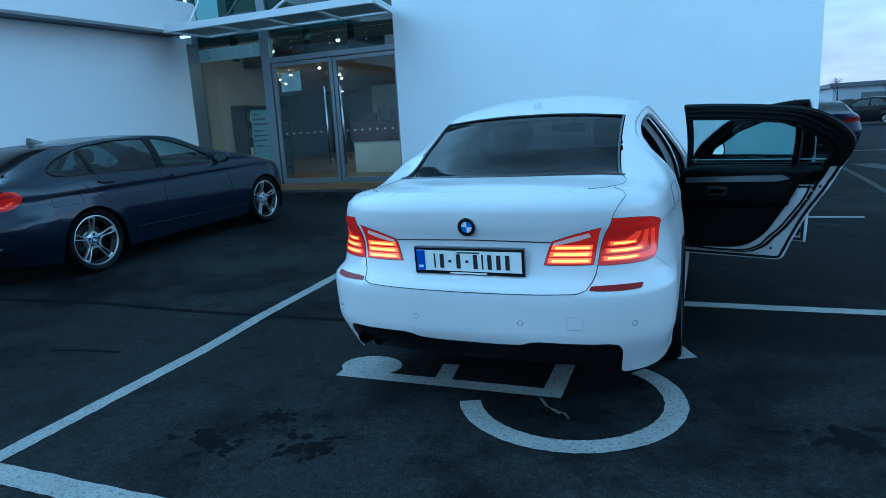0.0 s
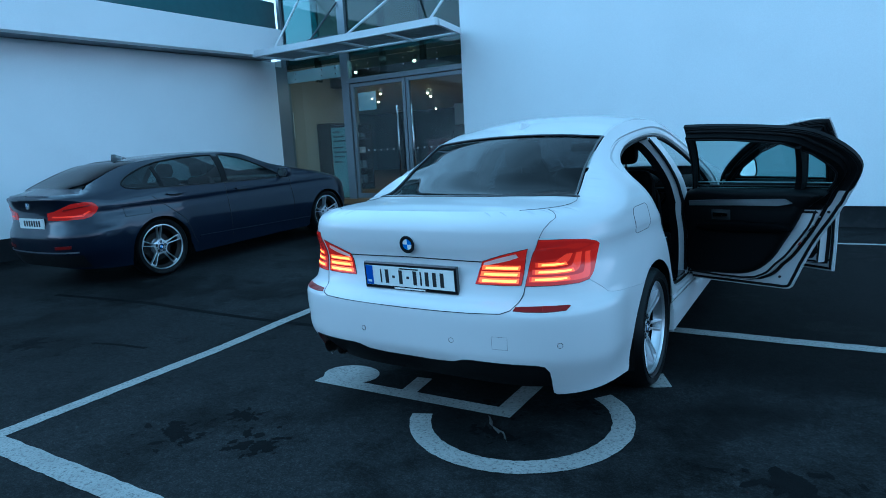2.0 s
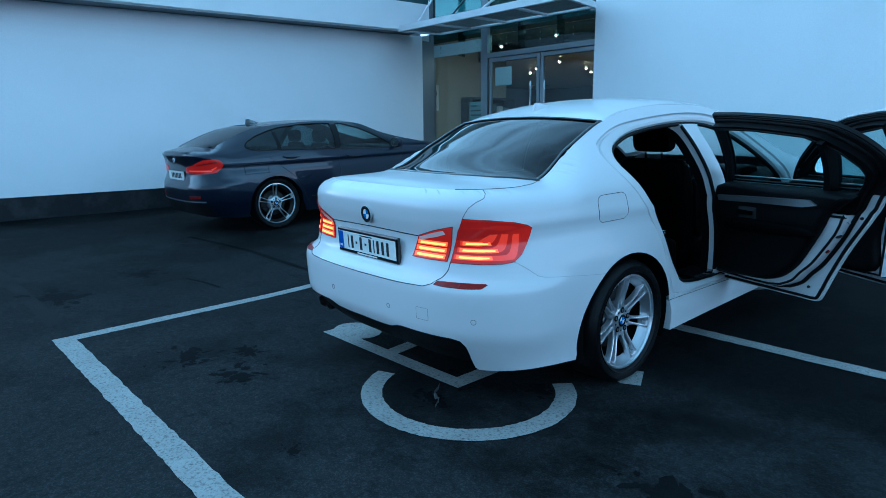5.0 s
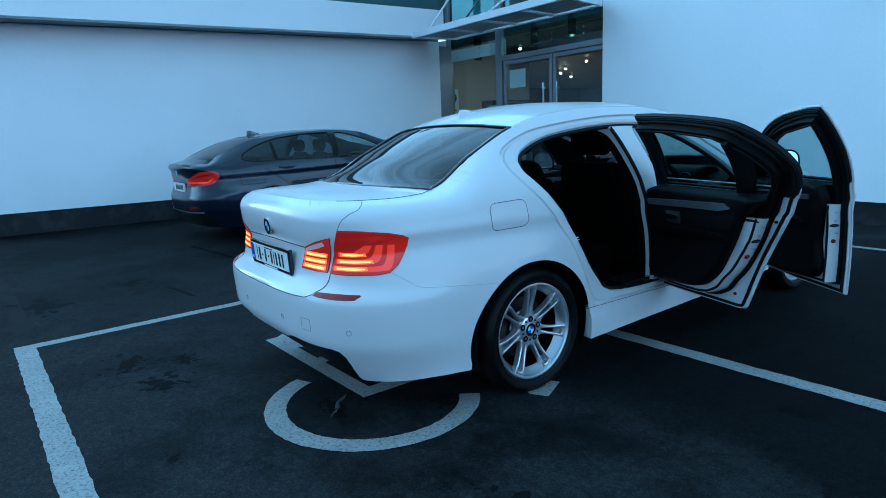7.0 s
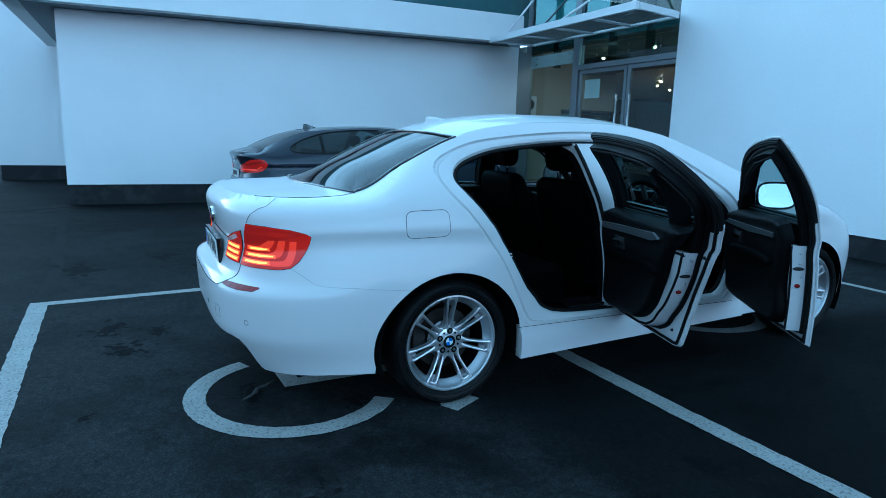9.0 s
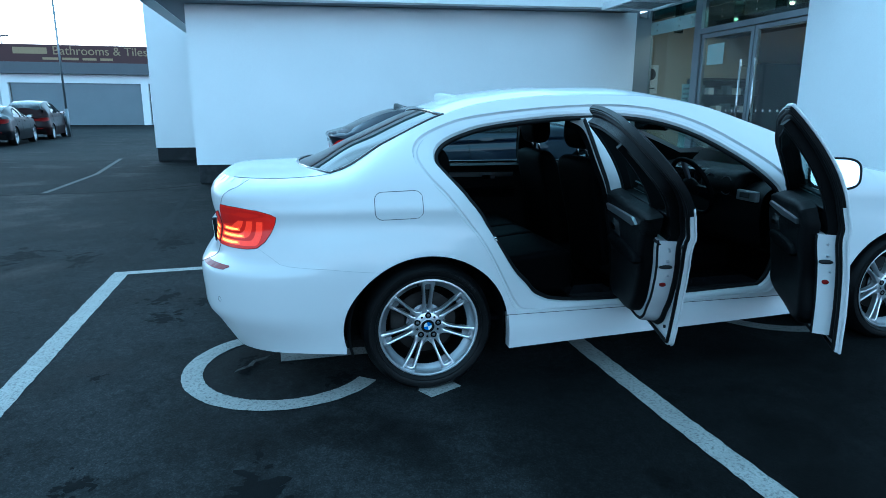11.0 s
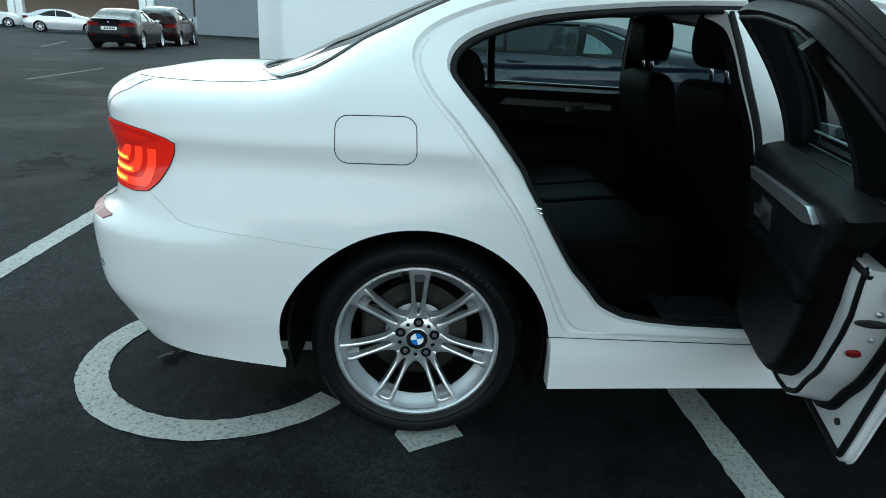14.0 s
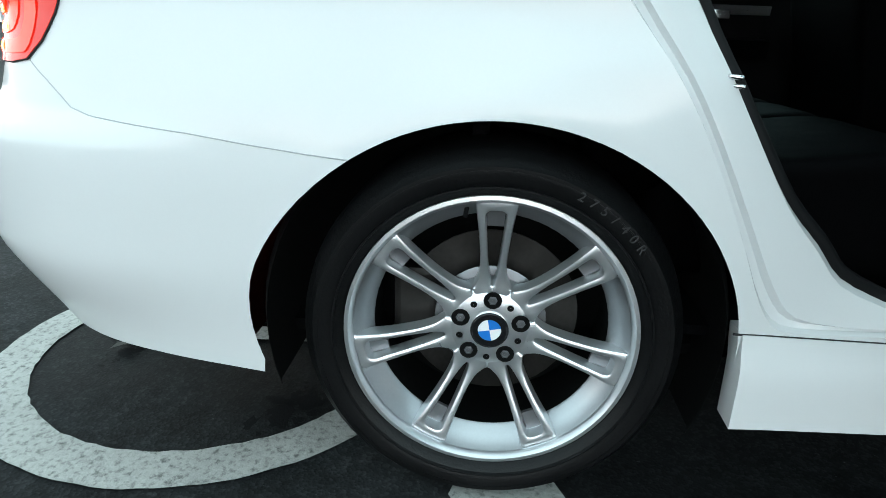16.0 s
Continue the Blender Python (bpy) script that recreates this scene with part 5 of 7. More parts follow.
for cx, cz, a0 in ((-0.065, 0.995, 0), (-0.225, 0.990, 90), (-0.225, 0.928, 180), (-0.062, 0.932, 270)):
    FUEL += [(cx + 0.038 * math.cos(radians(a0 + i * 22.5)), cz + 0.036 * math.sin(radians(a0 + i * 22.5))) for i in range(5)]


def rail_pts(u0, u1, n=60):
    return [(u0 + (u1 - u0) * i / n, S.rail_at(u0 + (u1 - u0) * i / n)[1]) for i in range(n + 1)]


def strip_line(name, fn, line, parent, r=0.0022, closed=False, mat=None, lift=0.0003, label=""):
    return cord(name, [fn(*q, lift) for q in fine(line, 0.02, closed)], r, mat or M["gap"], parent, closed=closed, seg=5, label=label)


def mirrored(ob, name=None):
    """The same part on the other side, as a part of its own."""
    me = ob.data.copy()
    for v in me.vertices:
        v.co.x = -v.co.x
    me.flip_normals()
    o = new(name or ob.name, me)
    o.parent = ob.parent
    if "label" in ob:
        o["label"] = ob["label"]
    return o


WINDOW_REAR = [(0.265, 1.03), (0.215, 1.11), (0.198, 1.16), (0.215, 1.205), (0.30, 1.285), (0.45, 1.354), (0.75, 1.384), (1.015, 1.394), (1.075, 1.025)]
WINDOW_FRONT = [(1.175, 1.025), (1.115, 1.394), (1.37, 1.352), (1.59, 1.275), (1.84, 1.13), (1.95, 1.02)]

WINDOW_LEFT = [(1.175, 1.025), (1.115, 1.394), (1.37, 1.368), (1.60, 1.292), (1.85, 1.15), (1.975, 1.03)]


def white_saloon():
    # the windscreen wraps a hand's width round the far front pillar
    wrap = lambda u: 0.072 * sstep(1.62, 1.8, u) * (1 - sstep(2.44, 2.6, u))
    pillar_pts = lambda a, b: [(u, z - wrap(u)) for u, z in rail_pts(a, b)]
    car = empty("saloon_car", "white four-door saloon with two doors open, rear lamps lit", "car")
    W = M["paint_white"]
    u_rear = -0.955
    # right body side with the door aperture; left body side with closed doors and windows
    shell_line = lambda line: [(-1.104, 0.962), (-1.085, 0.99), (-1.067, 1.011), (-1.03, 1.034), (-0.985, 1.050)] + line(u_rear, 2.62) + [(2.62, 1.0), (2.24, 0.97), (2.2, 0.7), (2.2, 0.37)] + SILL_TOP[::-1][1:] + ARCH_R[2:] + SEAM_BUMPER[::-1] + LAMP_OUT[3:11][::-1]
    skin("body_side", side, shell_line(rail_pts), W, car, holes=[APERTURE], step=0.017)
    skin("body_side", side, shell_line(pillar_pts), W, car, holes=[WINDOW_REAR, WINDOW_LEFT], step=0.036, mirror=True)
    # aperture flange: two steps in from the skin to the rubber seal
    inn = INNER_LINE
    steps = ((0.0, 0.0), (0.05, -0.016), (0.16, -0.019), (0.24, -0.010), (0.60, -0.014), (0.88, -0.024), (1.0, -0.058))
    between = lambda k, dep: [side(p[0] * (1 - k) + q[0] * k, p[1] * (1 - k) + q[1] * k, dep) for p, q in zip(APERTURE, inn)]
    ap = loft("door_aperture", [between(k, dep) for k, dep in steps], W, car, closed=True, label="stepped white painted door aperture")
    smooth_by_angle(ap, 22)
    cord("aperture_seal", [side(*q, -0.055) for q in inn], 0.014, M["rubber"], car, closed=True, seg=8)
    # centre pillar and its dark inner trim
    pillar = spline([(1.07, 0.41), (1.045, 0.7), (1.0, 1.0), (0.955, 1.2), (0.937, 1.33), (0.915, 1.39), (0.86, 1.42)], False, 4) + spline([(1.18, 1.42), (1.115, 1.39), (1.10, 1.33), (1.115, 1.2), (1.165, 1.0), (1.205, 0.7), (1.235, 0.42)], False, 4)
    thick("centre_pillar", side, pillar, W, car, -0.10, -0.046, 0.03)
    thick("pillar_trim", side, pillar, M["trim_soft"], car, -0.15, -0.102, 0.04)
    cord("pillar_seal", [side(*q, -0.052) for q in spline([(1.06, 0.45), (1.035, 0.7), (0.99, 1.0), (0.945, 1.2), (0.92, 1.40)], False, 4)], 0.011, M["rubber"], car, seg=8)
    bm = bmesh.new()
    tube(bm, side(0.325, 0.79, -0.03), side(0.350, 0.786, -0.012), 0.0042, 8)
    tube(bm, side(0.332, 0.775, -0.032), side(0.355, 0.773, -0.014), 0.0036, 8)
    part("striker", bm, M["chrome"], car, "steel door striker", smooth=True)
    # sill skirts, rear bumper, valance
    skirt_poly = SILL_TOP + [(2.2, 0.262), (1.49, 0.236), (0.945, 0.217), (0.425, 0.196)]
    sk = thick("sill_skirt", lambda u, z, o=0.0: side(u, z, o + 0.016 * sstep(0.37, 0.30, z)), skirt_poly, W, car, -0.05, 0.004, 0.03)
    mirrored(sk)
    lid_seam = [(-1.195, 0.760), (-1.205, 0.725), (-1.224, 0.692), (-1.255, 0.668), (-1.30, 0.654), (-1.45, 0.648), (-1.6, 0.645), (S.u0, 0.643)]
    bumper_low = [(S.u0, 0.398), (-1.65, 0.398), (-1.55, 0.404), (-1.50, 0.422), (-1.46, 0.427), (-1.16, 0.424), (-1.12, 0.415), (-1.098, 0.385), (-1.085, 0.33), (-1.075, 0.262), (-1.06, 0.25), (-0.9, 0.244), (-0.7, 0.236), (-0.5, 0.222), (-0.452, 0.220)]
    bumper = lid_seam[::-1] + [(-1.05, 0.760), (-0.94, 0.762)] + SEAM_BUMPER + ARCH_BUMP[1:-1] + bumper_low[::-1]
    skin("rear_bumper", side, bumper, W, car, step=0.017, both=True)
    # black diffuser under the bumper, with a body-coloured lip in its middle
    dif = [(S.u0, 0.405), (-1.65, 0.405), (-1.55, 0.41), (-1.46, 0.432), (-1.16, 0.43), (-1.11, 0.42), (-1.08, 0.33), (-1.06, 0.24), (-1.2, 0.228), (-1.45, 0.228), (S.u0, 0.228)]
    skin("diffuser", lambda u, z: side(u, z, -0.010 - 0.045 * (0.42 - min(z, 0.42)) / 0.18), dif, M["black_plastic"], car, step=0.03, both=True, label="black textured plastic diffuser")
    skin("bumper_underside", lambda x, y: Vector((x, y, 0.27)), [(-0.66, -0.80), (0.66, -0.80), (0.8, -0.45), (-0.8, -0.45)], M["black_plastic"], car, step=0.2)
    for k, x in enumerate((-0.63, -0.545)):
        lathe("exhaust_tip", [(-0.16, 0.034), (0.0, 0.036), (0.004, 0.034), (0.0, 0.031), (-0.1, 0.03), (-0.1, 0.002)], M["disc"], car, 20, pose(x, -0.985, 0.325, 0, 0, -90))
    # boot lid: rear face (with a plate recess) and deck
    face_poly = lid_seam[::-1] + LAMP_OUT[1:4] + [(-1.085, 0.99), (-1.067, 1.011), (-1.03, 1.034), (-0.985, 1.050)] + [(u, z) for u, z in rail_pts(u_rear, S.u0, 30)]
    lid = skin("boot_lid", side, face_poly, W, car, step=0.017, both=True)
    rim_line = S.edge()
    ys = [r for r in rim_line if r[0] < -0.44]
    base_l = [(0.62, -0.452), (0.55, -0.50), (0.42, -0.555), (0.2, -0.60), (0.0, -0.612)]
    deck = [(r[1], r[0]) for r in ys if r[1] > 0.03] + base_l
    deck = deck + [(-x, y) for x, y in deck[::-1] if x > 1e-6]
    seen, clean = set(), []
    for q in deck:
        k = (round(q[0], 4), round(q[1], 4))
        if k not in seen:
            seen.add(k)
            clean.append(q)

    def deck_top(x, y):
        q = top(x, y)
        return Vector((x, y, min(q.z, 1.117 + 0.02 * (y + 0.62)))) if y > -0.66 else q

    skin("deck", deck_top, clean, W, lid, step=0.022)
    glass_top = [(0.556, 0.142), (0.45, 0.118), (0.25, 0.098), (0.0, 0.092)]
    g_side = [(r[1] - 0.012, r[0]) for r in rim_line if -0.445 < r[0] < 0.135]
    half_g = base_l[::-1] + g_side + glass_top
    win = half_g + [(-x, y) for x, y in half_g[::-1] if x > 1e-6]
    skin("rear_window", lambda x, y: top(x, y, -0.004), win, M["privacy"], car, step=0.04, label="dark tinted rear window")
    cord("rear_window_seal", [top(*q, 0.001) for q in fine(win, 0.03)], 0.007, M["gloss_black"], car, closed=True)
    # roof, windscreen, bonnet
    roof_side = [(r[1], r[0]) for r in rim_line if 0.142 <= r[0] <= 1.62]
    ws_top = [(0.5, 1.66), (0.25, 1.70), (0.0, 1.712)]
    roof_half = glass_top[::-1] + roof_side + ws_top
    roof = skin("roof", top, roof_half + [(-x, y) for x, y in roof_half[::-1] if x > 1e-6], W, car, step=0.045)
    for sgn in (1, -1):
        o = strip_line("roof_moulding", lambda x, y, o=0.0: top(x, y, o), [(sgn * (r[1] - 0.012), r[0]) for r in rim_line if 0.16 < r[0] < 1.7], car, 0.0011, mat=M["seam"])
    ws_side = [(r[1] - 0.004, r[0]) for r in rim_line if 1.62 < r[0] < 2.66]
    ws_low = [(0.55, 2.70), (0.3, 2.75), (0.0, 2.77)]
    ws = ws_top[::-1] + ws_side + ws_low
    skin("windscreen", lambda x, y: top(x, y, -0.003), ws + [(-x, y) for x, y in ws[::-1] if x > 1e-6], M["car_glass"], car, step=0.06)
    edge_u = [1.63 + 0.96 * i / 40 for i in range(41)]
    skin("windscreen_edge", lambda u, z: side(u, z, -0.002), [(u, S.rail_at(u)[1] - 0.001) for u in edge_u] + [(u, S.rail_at(u)[1] - wrap(u) - 0.002) for u in edge_u[::-1]], M["car_glass"], car, step=0.05, mirror=True)
    bon_side = [(r[1], r[0]) for r in rim_line if r[0] > 2.66]
    bon = ws_low[::-1] + bon_side
    bon = [q for i, q in enumerate(bon) if i == 0 or math.hypot(q[0] - bon[i - 1][0], q[1] - bon[i - 1][1]) > 0.004]
    skin("bonnet", top, bon + [(-x, y) for x, y in bon[::-1] if x > 0.003], W, car, step=0.06)
    # front wings and nose
    arch_f = [(2.9 + 0.41 * math.cos(radians(a)), 0.355 + 0.385 * math.sin(radians(a))) for a in range(0, 181, 8)]
    wing = [(2.2, 0.37), (2.2, 0.7), (2.24, 0.97), (2.62, 1.0)] + rail_pts(2.62, S.u1, 30) + [(S.u1, 0.25), (3.35, 0.24)] + arch_f + [(2.45, 0.268), (2.2, 0.262)]
    skin("front_wing", side, wing, W, car, step=0.05, both=True)
    # shut lines
    strip_line("panel_gap", side, SEAM_BUMPER, car, 0.0011, mat=M["seam"])
    strip_line("panel_gap", side, lid_seam, car, 0.002)
    mirrored(strip_line("panel_gap", side, lid_seam, car, 0.002))
    strip_line("panel_gap", side, [(-1.104, 0.962), (-1.085, 0.99), (-1.067, 1.011), (-1.03, 1.034), (-0.985, 1.050), (u_rear, S.rail_at(u_rear)[1] - 0.002)], car, 0.0013)
    for sgn in (1, -1):
        cord("panel_gap", [Vector((sgn * r[1], r[0], r[2] + 0.001)) for r in rim_line if -0.93 < r[0] < -0.455], 0.0012, M["gap"], car, seg=5)
    strip_line("panel_gap", side, [(0.405, 0.374), (0.48, 0.373), (1.0, 0.372), (2.1, 0.371)], car, 0.0022)
    strip_line("panel_gap", side, [(2.2, 0.37), (2.2, 0.7), (2.24, 0.97), (2.45, 1.02)], car, 0.0025)
    flap = skin("fuel_flap", lambda u, z: side(u, z, 0.0007), FUEL, W, car, step=0.03)
    strip_line("panel_gap", side, FUEL, flap, 0.0016, closed=True)
    # rear lamps: red lens over lit bands
    for sgn in (1, -1):
        mir = sgn < 0

        def add(fnname, poly, mat, parent, lift, step=0.03, label=""):
            return skin(fnname, lambda u, z: side(u, z, lift), poly, mat, parent, step=step, mirror=mir, label=label)

        lamp = thick("rear_lamp", side, LAMP_OUT, M["lamp_red"], car, -0.03, 0.005, 0.022, label="lit red rear lamp lens", mirror=mir)
        lin = thick("boot_lamp", side, LAMP_IN, M["lamp_red"], car, -0.03, 0.005, 0.022, label="lit red rear lamp lens on the boot lid", mirror=mir)
        for poly, par in ((LAMP_OUT, lamp), (LAMP_IN, lin)):
            o = cord("lamp_seal", [side(*q, 0.002) for q in fine(poly, 0.03)], 0.0022, M["gap"], par, closed=True, seg=5)
            if mir:
                for v in o.data.vertices:
                    v.co.x = -v.co.x
        add("upper_lens", [(-1.155, 0.865), (-1.108, 0.955), (-0.98, 0.952), (-0.86, 0.940), (-0.80, 0.926), (-0.9, 0.905), (-1.0, 0.882)], M["lamp_red_mid"], lamp, 0.0065, label="darker unlit red lens with faint added glow")
        # each lit band runs across the lamp and curls up at its outer end
        for i, (z, u_end, rise) in enumerate(((0.776, -0.850, 0.118), (0.808, -0.905, 0.088), (0.840, -0.958, 0.056))):
            lo_line = [(-1.178 + 0.02 * i, z), (-1.05, z - 0.001), (u_end - 0.07, z + 0.001), (u_end - 0.02, z + 0.018), (u_end + 0.012, z + rise)]
            hi_line = [(-1.172 + 0.02 * i, z + 0.023), (-1.05, z + 0.022), (u_end - 0.085, z + 0.024), (u_end - 0.050, z + 0.042), (u_end - 0.022, z + rise)]
            add("curved_band", spline(lo_line, False, 4) + spline(hi_line[::-1], False, 4), M["led_soft"], lamp, 0.0068, label="softly lit curved red band")
            add("lit_band", [(-1.165 + 0.02 * i, z + 0.002), (-1.05, z + 0.001), (-0.985 + 0.03 * i * (i < 2), z + 0.004), (-0.99 + 0.03 * i * (i < 2), z + 0.019), (-1.05, z + 0.020), (-1.16 + 0.02 * i, z + 0.020)], M["led"], lamp, 0.0074, label="glowing red light band")
            add("lit_core", [(-1.15 + 0.02 * i, z + 0.006), (-1.05, z + 0.005), (-1.0 + 0.03 * i * (i < 2), z + 0.008), (-1.0 + 0.03 * i * (i < 2), z + 0.014), (-1.05, z + 0.015), (-1.145 + 0.02 * i, z + 0.015)], M["led_hot"], lamp, 0.0080, label="bright amber light core")
        add("clear_strip", [(-1.385, 0.846), (-1.378, 0.862), (-1.28, 0.890), (-1.215, 0.905), (-1.205, 0.888), (-1.26, 0.872)], M["lens_clear"], lin, 0.0066, label="clear reversing lens strip")
        for i, z in enumerate((0.770, 0.799, 0.828)):
            add("lit_band", [(-1.418 + 0.012 * i, z), (-1.225 + 0.008 * i, z), (-1.218 + 0.008 * i, z + 0.022), (-1.41 + 0.012 * i, z + 0.022)], M["led"], lin, 0.0066, label="glowing red light band")
            add("lit_core", [(-1.40 + 0.012 * i, z + 0.004), (-1.235 + 0.008 * i, z + 0.004), (-1.23 + 0.008 * i, z + 0.015), (-1.395 + 0.012 * i, z + 0.015)], M["led_hot"], lin, 0.0074, label="bright amber light core")
        thick("reflector", side, [(-1.242, 0.667), (-1.232, 0.6785), (-1.2, 0.680), (-1.1, 0.681), (-1.0, 0.680), (-0.988, 0.677), (-1.012, 0.664), (-1.1, 0.662), (-1.2, 0.664)], M["lamp_red_dull"], car, -0.012, 0.003, 0.02, label="red bumper reflector", mirror=mir)
        for u in (-1.05, -1.545):
            c = [(u + 0.012 * math.cos(radians(a)), 0.513 + 0.012 * math.sin(radians(a))) for a in range(0, 360, 24)]
            o = strip_line("parking_sensor", side, c, car, 0.0011, closed=True)
            if mir:
                for v in o.data.vertices:
                    v.co.x = -v.co.x
    tow = [(-1.345, 0.492), (-1.275, 0.492), (-1.275, 0.55), (-1.345, 0.55)]
    strip_line("towing_cover", side, tow, car, 0.0006, closed=True)
    # number plate: characters as plain bars
    pl = empty("number_plate", "white number plate in a black holder")
    pl.parent = car
    pl.matrix_local = pose(0, -1.062, 0.774, 4, 0, 0)
    box("holder", (-0.268, -0.012, -0.066), (0.268, 0.012, 0.066), M["gloss_black"], pl, bevel=0.005)
    box("plate", (-0.255, -0.0145, -0.047), (0.255, -0.0125, 0.05), M["plate_white"], pl)
    box("band", (-0.2545, -0.0158, -0.046), (-0.212, -0.0148, 0.049), M["plate_blue"], pl, "blue country band")
    box("country_bar", (-0.245, -0.0166, -0.034), (-0.222, -0.016, -0.022), M["plate_white"], pl)
    for x, w in ((-0.163, 0.012), (-0.127, 0.03), (-0.087, 0.022), (-0.045, 0.03), (-0.003, 0.022), (0.038, 0.03), (0.072, 0.012), (0.106, 0.03), (0.148, 0.03), (0.19, 0.03)):
        tall = 0.006 if w == 0.022 else 0.034
        box("character_bar", (x - w * 0.34, -0.0158, -tall), (x + w * 0.34, -0.0148, tall), M["gap"], pl)
    box("small_print_bar", (-0.05, -0.0158, 0.039), (0.06, -0.0148, 0.045), M["gap"], pl)
    box("small_print_bar", (-0.09, -0.0132, -0.060), (0.09, -0.0122, -0.053), M["plate_white"], pl)
    roundel("badge", 0.041, Matrix.Translation((0, -1.064, 0.933)) @ pose(0, 0, 0, 0, 0, -90) @ pose(0, 0, 0, 0, 6, 0), car, 0.008)
    # handle strip above the plate
    strip_line("panel_gap", side, [(-1.39, 0.862), (-1.6, 0.866), (S.u0, 0.868)], car, 0.003)
    mirrored(strip_line("panel_gap", side, [(-1.39, 0.862), (-1.6, 0.866), (S.u0, 0.868)], car, 0.003))
    # roof aerial
    fin_rows = []
    for i, (t, hgt, wd) in enumerate(((0, 0.0, 0.012), (0.04, 0.012, 0.026), (0.09, 0.035, 0.028), (0.13, 0.048, 0.022), (0.15, 0.05, 0.014), (0.158, 0.0, 0.012))):
        y = 0.37 - t
        z = top(0, y).z - 0.004
        fin_rows.append([Vector((-wd, y, z)), Vector((-wd * 0.7, y, z + hgt * 0.6)), Vector((0, y, z + hgt)), Vector((wd * 0.7, y, z + hgt * 0.6)), Vector((wd, y, z))])
    loft("roof_aerial", fin_rows, W, car)
    # underside and wheel housings
    # unseen board added inside the boot to keep lamp glow out of the housings
    box("boot_floor", (-0.64, -0.88, 0.705), (0.64, -0.43, 0.725), M["carpet"], car)
    box("underbody", (-0.70, -0.70, 0.235), (0.70, 3.4, 0.26), M["dark_well_shade"], car)
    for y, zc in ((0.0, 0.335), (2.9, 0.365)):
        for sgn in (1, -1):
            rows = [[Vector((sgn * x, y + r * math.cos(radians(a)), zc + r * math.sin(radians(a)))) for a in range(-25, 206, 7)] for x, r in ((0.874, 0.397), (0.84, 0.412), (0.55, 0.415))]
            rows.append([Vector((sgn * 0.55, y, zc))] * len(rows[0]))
            loft("wheel_housing", rows, M["dark_well_shade"], car)
    wheel("rear_wheel", 0.336, 0.258, 0.265, 7, car, pose(0.760, 0, 0.332, 0, 0, 0), True, True)
    wheel("front_wheel", 0.334, 0.258, 0.245, 7, car, pose(0.765, 2.9, 0.367, 0, 0, 0), True)
    wheel("rear_wheel", 0.335, 0.252, 0.265, 7, car, pose(-0.760, 0, 0.335, 0, 0, 180), False)
    wheel("front_wheel", 0.333, 0.252, 0.245, 7, car, pose(-0.765, 2.9, 0.367, 0, 0, 180), False)
    saloon_doors(car)
    saloon_cabin(car)
    return car


def hinge(ob, hx, hy, deg):
    """Swings a door about an upright axis."""
    ob.matrix_local = Matrix.Translation((hx, hy, 0)) @ pose(0, 0, 0, 0, 0, deg) @ Matrix.Translation((-hx, -hy, 0))


